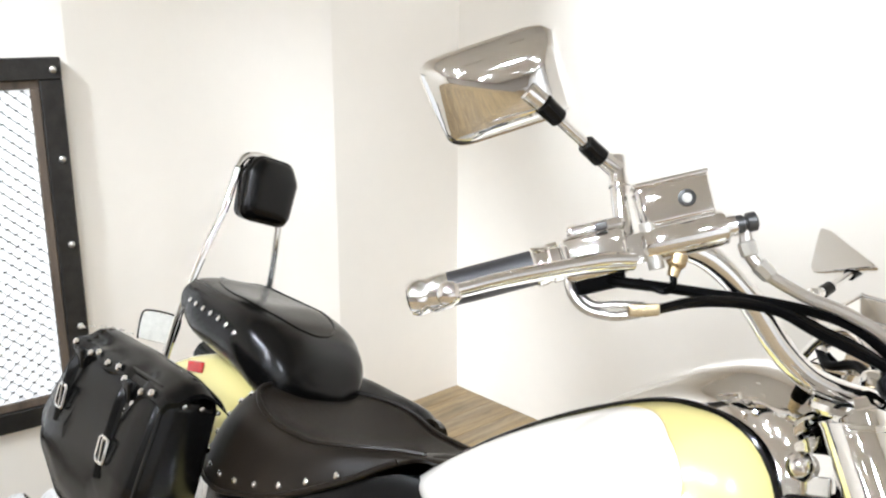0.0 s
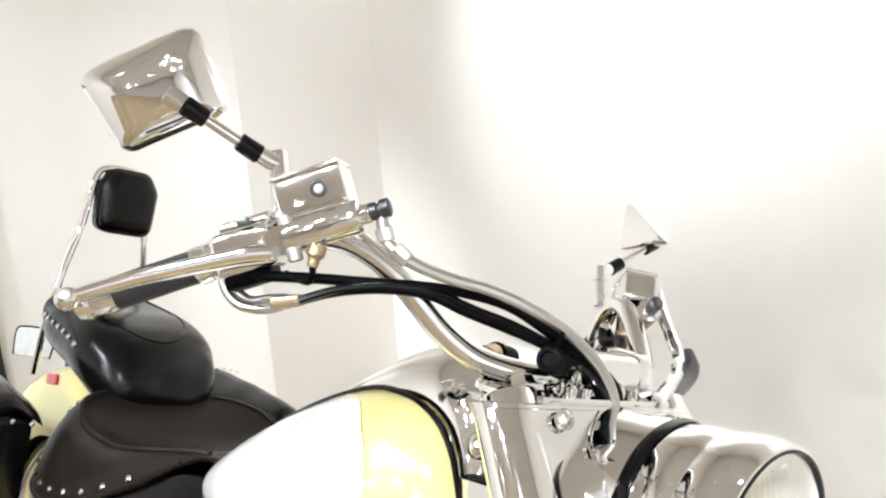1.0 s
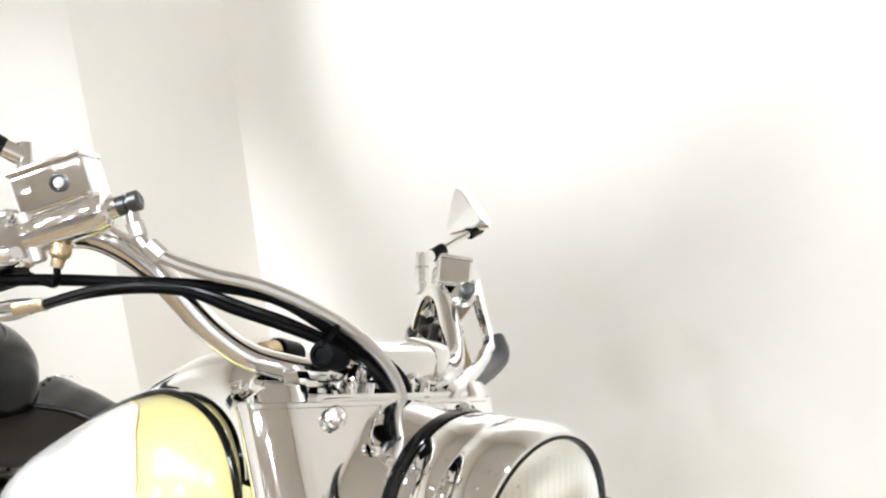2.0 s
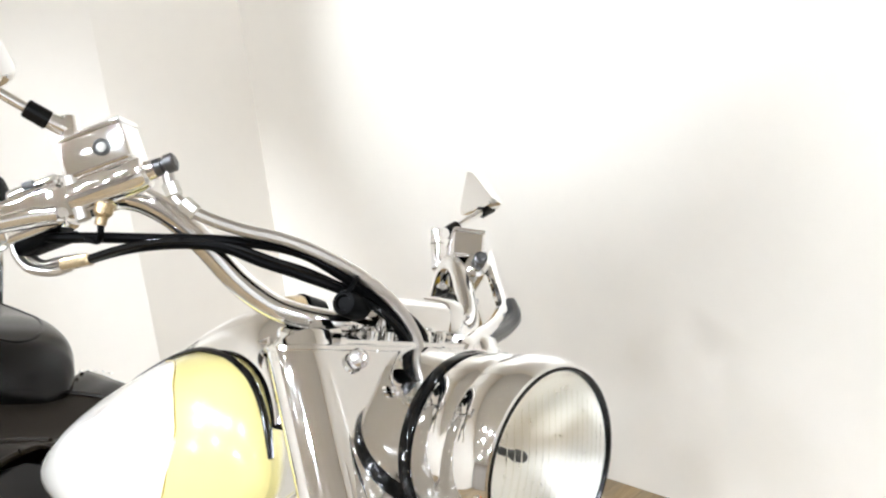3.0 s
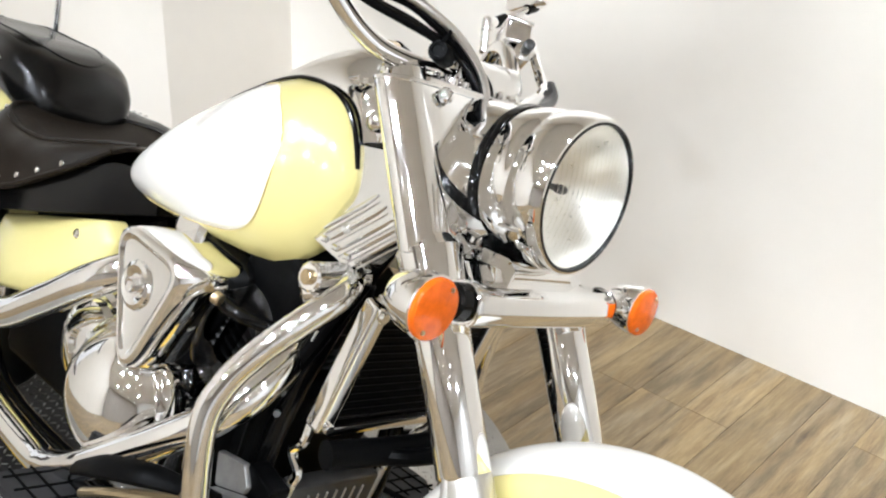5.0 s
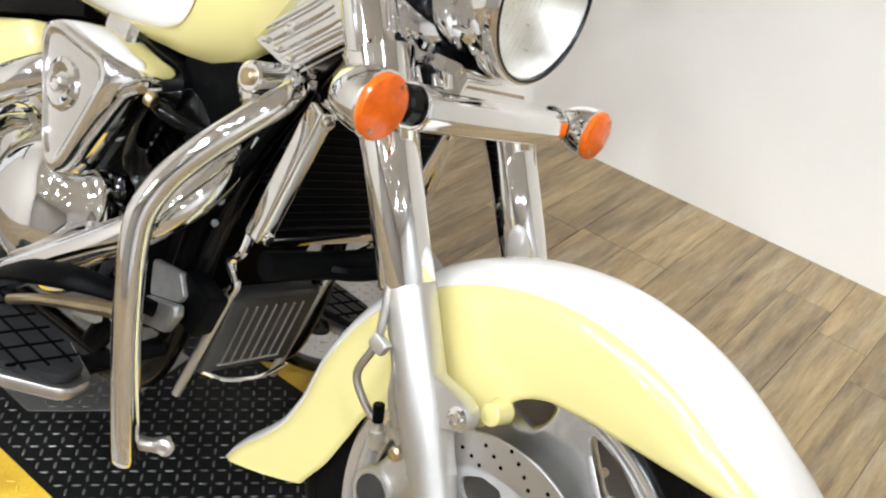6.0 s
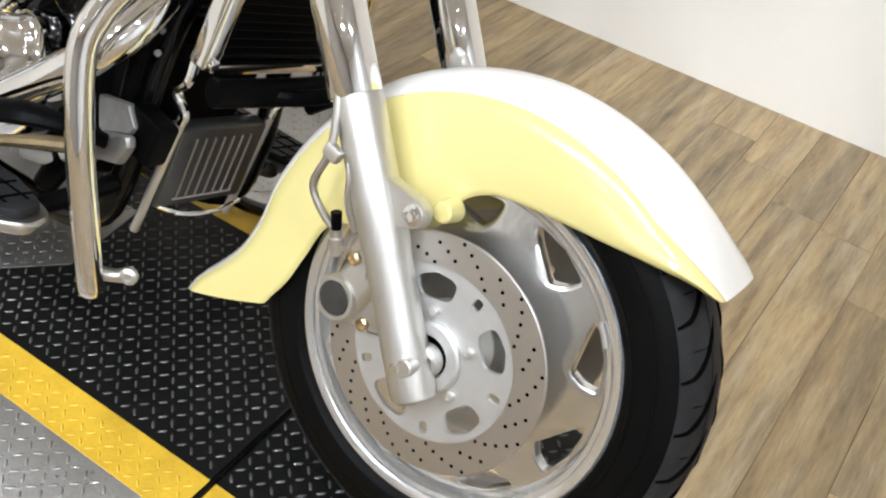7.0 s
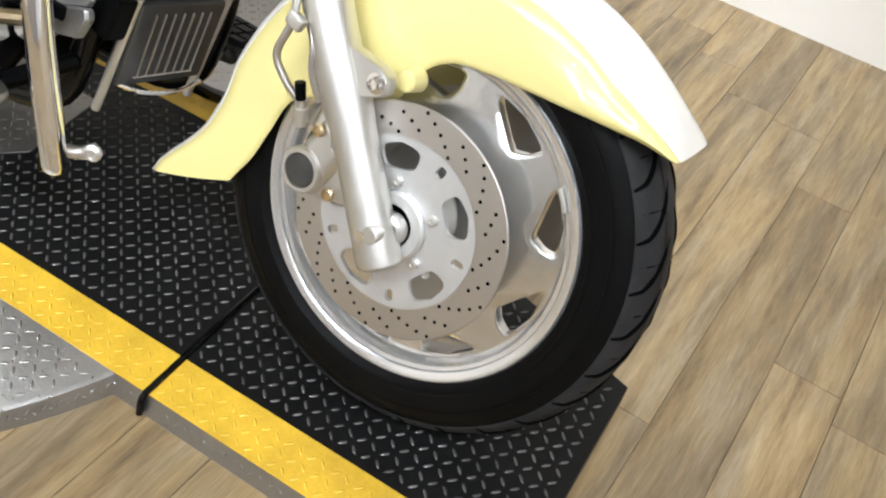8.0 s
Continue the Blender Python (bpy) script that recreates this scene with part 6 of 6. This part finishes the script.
part("bracket_bolt", lathe([(0.0085, 0), (0.0085, 0.006), (0.005, 0.008), (0, 0.007)], 6, aim((-0.505, -0.198, 0.362), (0, -1, 0))), CHROME, brk)
part("brake_pedal", tube([(-0.66, -0.30, 0.345), (-0.60, -0.30, 0.378), (-0.53, -0.285, 0.402), (-0.49, -0.25, 0.40), (-0.47, -0.21, 0.385)], [0.011, 0.018, 0.018, 0.012, 0.011], 12, 5, flat=0.55), MATT_BLACK, bike, "black rubber brake pedal")
part("pedal_arm", tube([(-0.48, -0.22, 0.372), (-0.55, -0.25, 0.352), (-0.62, -0.27, 0.325), (-0.67, -0.275, 0.298)], [0.011, 0.010, 0.007, 0.007], 10, 4), BRASSY, bike, "worn steel pedal arm")
for s in (-1, 1):
    board = rounded([(-0.79, 0.235), (-0.585, 0.225), (-0.50, 0.245), (-0.485, 0.29), (-0.55, 0.352), (-0.79, 0.365)], 0.03, 4)
    fb = part("footboard", plate([(x, s * y) for x, y in board], 0.016, pose(0, 0, 0.254) , 0.004), DISC, bike, "aluminium footboard with ribbed rubber pad")
    part("rubber_pad", plate([(-0.66 + (x + 0.66) * 0.92, s * (0.295 + (y - 0.295) * 0.86)) for x, y in board], 0.012, pose(0, 0, 0.270), 0.003), DUSTY, fb, "black rubber pad")
    for i in range(7):
        part("pad_groove", block((0.0035, 0.095, 0.003), pose(-0.76 + 0.036 * i, s * 0.293, 0.2822), 0.0), BLACK_GROOVE, fb)
    for y in (0.262, 0.293, 0.324):
        part("pad_groove", block((0.25, 0.003, 0.003), pose(-0.655, s * y, 0.2822), 0.0), BLACK_GROOVE, fb)
    part("board_mount", tube([(-0.56, s * 0.24, 0.25), (-0.54, s * 0.19, 0.27), (-0.51, s * 0.14, 0.30)], 0.014, 10, 4), MATT_BLACK, bike)
part("linkage", tube([(-0.63, -0.20, 0.30), (-0.58, -0.19, 0.31), (-0.53, -0.17, 0.34)], 0.012, 10, 4), STEEL, bike)
part("linkage_boot", rod((-0.60, -0.185, 0.26), (-0.57, -0.18, 0.32), 0.017, 0.02), MATT_BLACK, bike)
part("wiring_loom", tube([(-0.44, -0.10, 0.70), (-0.47, -0.125, 0.60), (-0.50, -0.15, 0.50), (-0.505, -0.155, 0.42)], 0.013, 10, 4), MATT_BLACK, bike)
part("frame_label", block((0.002, 0.016, 0.06), pose(-0.470, -0.128, 0.592, 0, 14, 0) , 0.0), LABEL, bike, "white label with unreadable bars")
for z in (0.525, 0.495):
    part("frame_bolt", rod((-0.486, -0.14, z), (-0.478, -0.148, z + 0.003), 0.005), DARKCAST, bike)
part("gear_linkage", tube([(-0.36, 0.16, 0.49), (-0.40, 0.15, 0.46), (-0.45, 0.15, 0.42)], 0.012, 10, 4), MATT_BLACK, bike)
peg = part("shift_arm", tube([(-0.535, 0.165, 0.390), (-0.528, 0.165, 0.425), (-0.520, 0.165, 0.455)], 0.0055, 10, 4), STEEL, bike, "thin steel shift arm")
part("shift_peg", rod((-0.505, 0.165, 0.419), (-0.447, 0.165, 0.446), 0.011, 0.0115), RUBBER, peg, "black rubber shift peg")
part("peg_collar", rod((-0.530, 0.165, 0.407), (-0.503, 0.165, 0.420), 0.007, 0.0095), CHROME, peg)
part("side_stand", tube([(-0.62, 0.14, 0.22), (-0.60, 0.25, 0.16), (-0.585, 0.372, 0.124)], 0.013, 12, 4), BLACK, bike, "black side stand")
part("stand_foot", block((0.07, 0.045, 0.008), pose(-0.582, 0.375, 0.1405, 21, 0, 0), 0.002), BLACK, bike)

# ---- tread plate turntable ----
DISC_C, DISC_R = (-0.80, 1.185), 0.80
NEAR, IN_NEAR, IN_FAR, FAR = 0.905, 0.981, 1.415, 1.488
FRONT, SEAM, REAR = 0.575, 0.008, -2.12


def lugs(test, x0, x1, y0, y1, pitch=0.0195, z=DECK):
    """Raised tread lugs in a basket pattern wherever test(x, y) holds."""
    verts, faces = [], []
    for i in range(int((x1 - x0) / pitch) + 1):
        for j in range(int((y1 - y0) / pitch) + 1):
            x, y = x0 + i * pitch, y0 + j * pitch
            if not test(x, y):
                continue
            a = radians(45 if (i + j) % 2 else -45)
            c, s = math.cos(a), math.sin(a)
            n = len(verts)
            for u, v, h in ((-0.0082, 0, 0), (-0.0036, -0.0020, 0), (0.0036, -0.0020, 0), (0.0082, 0, 0), (0.0036, 0.0020, 0), (-0.0036, 0.0020, 0), (-0.0046, 0, 0.0021), (0.0046, 0, 0.0021)):
                verts.append((x + u * c - v * s, y + u * s + v * c, z + h))
            faces += [(n, n + 1, n + 6), (n + 1, n + 2, n + 7, n + 6), (n + 2, n + 3, n + 7), (n + 3, n + 4, n + 7), (n + 4, n + 5, n + 6, n + 7), (n + 5, n, n + 6)]
    me = bpy.data.meshes.new("lugs")
    me.from_pydata(verts, [], faces)
    return me


def lug_part(me, mat, parent):
    me.materials.append(mat)
    me.polygons.foreach_set("use_smooth", [True] * len(me.polygons))
    ob = new("tread_pattern", me)
    ob.parent = parent
    return tagged(ob, "raised lens-shaped tread lugs", kind="stuff")


def side_lugs(places):
    """Lugs on an upright face: places gives (point, along, up, outward) for each."""
    verts, faces = [], []
    for k, (at, along, up, out) in enumerate(places):
        a = radians(40 if k % 2 else -40)
        u_ax, v_ax = along * math.cos(a) + up * math.sin(a), up * math.cos(a) - along * math.sin(a)
        n = len(verts)
        for u, v, h in ((-0.0082, 0, 0), (0, -0.0021, 0), (0.0082, 0, 0), (0, 0.0021, 0), (-0.0046, 0, 0.0021), (0.0046, 0, 0.0021)):
            verts.append(at + u_ax * u + v_ax * v + out * h)
        faces += [(n, n + 1, n + 5, n + 4), (n + 1, n + 2, n + 5), (n + 2, n + 3, n + 4, n + 5), (n + 3, n, n + 4)]
    me = bpy.data.meshes.new("lugs")
    me.from_pydata(verts, [], faces)
    return me


table = thing("turntable", pose(0, 0, 0), "round bare steel tread plate turntable flush with the ramp", "turntable")
part("table_top", lathe([(0, FLOOR), (DISC_R, FLOOR), (DISC_R, DECK - 0.003), (DISC_R - 0.003, DECK - 0.001), (0, DECK - 0.001)], 96, Matrix.Translation((*DISC_C, 0))), PLATE_STEEL, table)
part("table_rim", lathe([(DISC_R - 0.002, DECK - 0.001), (DISC_R + 0.003, DECK - 0.003), (DISC_R + 0.013, FLOOR + 0.002), (DISC_R + 0.013, FLOOR), (DISC_R - 0.002, FLOOR), (DISC_R - 0.002, DECK - 0.001)], 96, Matrix.Translation((*DISC_C, 0))), PLATE_STEEL, table, "steel turntable rim")
inside = lambda x, y: math.hypot(x - DISC_C[0], y - DISC_C[1]) < DISC_R - 0.014
lug_part(lugs(lambda x, y: inside(x, y) and (y < NEAR - 0.012 or y > FAR + 0.012), -1.62, 0.02, 0.37, 2.0, z=DECK - 0.001), PLATE_STEEL, table)
lean = math.atan2(0.010, DECK - 0.005 - FLOOR)
rim_lugs = []
for k in range(190):
    g = radians(205 + 150 * k / 190)
    out = V(math.cos(g) * math.cos(lean), math.sin(g) * math.cos(lean), math.sin(lean))
    up = V(-math.cos(g) * math.sin(lean), -math.sin(g) * math.sin(lean), math.cos(lean))
    rim_lugs.append((V(DISC_C[0] + (DISC_R + 0.0083) * math.cos(g), DISC_C[1] + (DISC_R + 0.0083) * math.sin(g), (DECK - 0.003 + FLOOR + 0.002) / 2 + (0.004 if k % 2 else -0.004)), V(-math.sin(g), math.cos(g), 0), up, out))
lug_part(side_lugs(rim_lugs), PLATE_STEEL, table)
ramp_ = thing("tread_ramp", pose(0, 0.945, 0, 0, 0, 3.0) @ pose(0, -0.945, 0), "black tread plate track with yellow painted edges", "ramp")
for x0, x1 in ((REAR, SEAM - 0.002), (SEAM + 0.002, FRONT)):
    wide = 0.0 if x1 < 0.1 else 0.025
    end = FAR + wide - (0.175 if wide else 0.0) - 0.002
    part("track_plate", plate([(x0, NEAR + 0.002), (x1, NEAR + 0.002), (x1, end), (x0, FAR + wide - 0.002)], DECK - FLOOR, pose(0, 0, FLOOR), 0.002), PLATE_BLACK, ramp_, "black painted tread plate")
    for a, b in ((NEAR, IN_NEAR), (IN_FAR + wide, FAR + wide)):
        stop = 0.06 if x1 > 0.1 and a > 1.2 else x1
        part("yellow_edge", box_between((x0 + 0.0005, a, DECK - 0.0015), (stop - 0.0005, b, DECK + 0.0006)), PLATE_YELLOW, ramp_, "scuffed yellow painted edge")
    part("side_skirt", loft([[V(x, NEAR - 0.014, FLOOR), V(x, NEAR - 0.0125, FLOOR + 0.003), V(x, NEAR, DECK - 0.001), V(x, NEAR + 0.004, DECK - 0.003), V(x, NEAR + 0.004, FLOOR)] for x in (x0, x1)]), PLATE_STEEL, ramp_, "bare steel side skirt")
part("seam_rod", rod((SEAM, NEAR - 0.004, DECK + 0.001), (SEAM, FAR + 0.03, DECK + 0.001), 0.0055, n=8), BLACK, ramp_, "black hinge rod")
part("rod_foot", tube([(SEAM, NEAR + 0.002, DECK + 0.001), (SEAM, NEAR - 0.010, DECK - 0.004), (SEAM + 0.001, NEAR - 0.019, FLOOR + 0.006)], 0.0052, 8, 4), BLACK, ramp_)
lug_part(lugs(lambda x, y: abs(x - SEAM) > 0.012 and IN_NEAR + 0.0105 < y < IN_FAR - 0.0105 + (0.085 - 0.31 * (x - SEAM) if x > SEAM else 0.0), -1.4, FRONT - 0.012, IN_NEAR, IN_FAR + 0.085), PLATE_WORN, ramp_)
lug_part(lugs(lambda x, y: abs(x - SEAM) > 0.012 and (NEAR + 0.0105 < y < IN_NEAR - 0.0105 or (IN_FAR + 0.0105 < y - (0.025 if x > SEAM else 0.0) < FAR - 0.0105 and x < 0.05)), -1.4, FRONT - 0.012, NEAR + 0.012, FAR + 0.025, z=DECK + 0.0006), PLATE_YELLOW, ramp_)

tilt_up, tilt_out = V(0, 0.38, 0.925), V(0, -0.925, 0.38)
lug_part(side_lugs([(V(-1.4 + 0.0165 * k, NEAR - 0.0062, (DECK + FLOOR) / 2), V(1, 0, 0), tilt_up, tilt_out) for k in range(118) if abs(-1.4 + 0.0165 * k - SEAM) > 0.02]), PLATE_STEEL, ramp_)

patch = [(-0.95, 1.06), (-0.60, 1.055), (-0.50, 1.155), (-0.52, 1.33), (-0.95, 1.34)]
part("steel_patch", plate(patch, 0.0026, pose(0, 0, DECK - 0.0005), 0.0008), PLATE_STEEL, ramp_, "bare steel tread plate patch")


def in_patch(x, y):
    return -0.92 < x < min(-0.52, -0.60 + (y - 1.055) * 1.0) - 0.012 and 1.07 < y < 1.325


lug_part(lugs(in_patch, -0.95, -0.45, 1.05, 1.34, z=DECK + 0.0021), PLATE_STEEL, ramp_)

# ---- the steel-framed mesh window on the west wall ----
def wall_x(y):
    return WALL_X + (BACK_X - WALL_X) * (BEND_Y - y) / (BEND_Y - 0.6)


W_Y1, W_Y0, W_Z0, W_Z1 = 1.352, 0.14, 0.27, 1.232
turn = Matrix.Rotation(-math.atan2(WALL_X - BACK_X, BEND_Y - 0.6), 4, "Z")
win = thing("mesh_screen", Matrix.Translation((wall_x(W_Y1) + 0.004, W_Y1, 0)) @ turn, "white panel behind wire mesh in a rusty bolted iron frame", "wall panel")
wd = W_Y1 - W_Y0
bar = 0.055
for y0, y1, z0, z1 in ((-wd, 0, W_Z1 - bar, W_Z1), (-wd, 0, W_Z0, W_Z0 + bar), (-bar, 0, W_Z0 + bar, W_Z1 - bar), (-wd, -wd + bar, W_Z0 + bar, W_Z1 - bar)):
    part("frame_bar", box_between((0, y0, z0), (0.02, y1, z1), bevel=0.003), IRON, win, "flat black iron bar")
for y0, y1, z0, z1 in ((-wd + bar, -bar, W_Z1 - bar - 0.022, W_Z1 - bar), (-wd + bar, -bar, W_Z0 + bar, W_Z0 + bar + 0.022), (-bar - 0.022, -bar, W_Z0 + bar + 0.022, W_Z1 - bar - 0.022)):
    part("inner_bar", box_between((0, y0, z0), (0.012, y1, z1), bevel=0.002), RUST, win, "rust-brown inner bar")
part("back_panel", box_between((0.0, -wd + bar, W_Z0 + bar), (0.003, -bar, W_Z1 - bar)), SCREEN, win, "white backing panel with an added glow")
for k in range(5):
    z = W_Z0 + 0.03 + (W_Z1 - W_Z0 - 0.06) * k / 4
    part("bolt", lathe([(0.009, 0), (0.008, 0.003), (0.005, 0.006), (0, 0.007)], 12, aim((0.02, -0.02, z), (1, 0, 0))), STEEL, win)
for k in range(1, 5):
    part("bolt", lathe([(0.009, 0), (0.008, 0.003), (0.005, 0.006), (0, 0.007)], 12, aim((0.02, -0.02 - 0.29 * k, W_Z0 + 0.025), (1, 0, 0))), STEEL, win)
# expanded metal: rows of slit strands, each a flat zigzag tilted out of the plane
verts, faces = [], []
COL, ROW = 0.036, 0.0155
z, k = W_Z0 + bar + 0.004, 0
while z < W_Z1 - bar - 0.004:
    y = -wd + bar + (COL / 2 if k % 2 else 0.0)
    while y < -bar - COL:
        for y0, z0, y1, z1 in ((y, z, y + COL / 2, z + ROW), (y + COL / 2, z + ROW, y + COL, z)):
            n = len(verts)
            for yy, zz in ((y0, z0), (y1, z1)):
                verts += [(0.006, yy, zz - 0.0012), (0.0085, yy, zz - 0.0004), (0.0085, yy, zz + 0.0012), (0.006, yy, zz + 0.0004)]
            faces += [(n + q, n + (q + 1) % 4, n + 4 + (q + 1) % 4, n + 4 + q) for q in range(4)]
        # thick knuckle where two strands meet
        n = len(verts)
        for yy, w_ in ((y - 0.004, 0.0012), (y + 0.004, 0.0012)):
            verts += [(0.005, yy, z - w_), (0.0095, yy, z - w_), (0.0095, yy, z + w_), (0.005, yy, z + w_)]
        faces += [(n + q, n + (q + 1) % 4, n + 4 + (q + 1) % 4, n + 4 + q) for q in range(4)] + [(n, n + 3, n + 2, n + 1), (n + 4, n + 5, n + 6, n + 7)]
        y += COL
    z, k = z + ROW, k + 1
me = bpy.data.meshes.new("wire_mesh")
me.from_pydata(verts, [], faces)
me.materials.append(WIRE)
ob = new("wire_mesh", me)
ob.parent = win
tagged(ob, "dark expanded metal mesh", kind="stuff")

# ---- oak boards ----
structure("floor", box_between((BACK_X - 0.25, ROOM_Y, FLOOR - 0.12), (ROOM_X, WALL_Y, FLOOR - 0.006)), WOOD, "washed oak floor boards", "floor")
floor = bpy.data.objects["floor"]
PLANK, LONG = 0.118, 0.92
shared = {}
rng = random.Random(4)
x = BACK_X - 0.03
while x < ROOM_X:
    near_row = -2.3 < x < 1.4
    y = -0.6 - rng.uniform(0, LONG)
    while y < WALL_Y:
        a, b = max(y, -0.6), min(y + LONG, WALL_Y)
        if b - a > 0.03 and near_row:
            key = round(b - a, 3)
            if key not in shared:
                shared[key] = finish("plank", block((PLANK - 0.0012, b - a - 0.0010, 0.006), Matrix(), 0.0005, 1), WOOD)
            ob = new("plank", shared[key])
            ob.location = (x + PLANK / 2, (a + b) / 2, FLOOR - 0.003)
            ob.parent = floor
        y += LONG
    far = -0.6 if near_row else WALL_Y
    ob = new("plank", finish("plank", block((PLANK - 0.0004, far - ROOM_Y, 0.006), Matrix(), 0.0004, 1), WOOD))
    ob.location = (x + PLANK / 2, (far + ROOM_Y) / 2, FLOOR - 0.003)
    ob.parent = floor
    x += PLANK
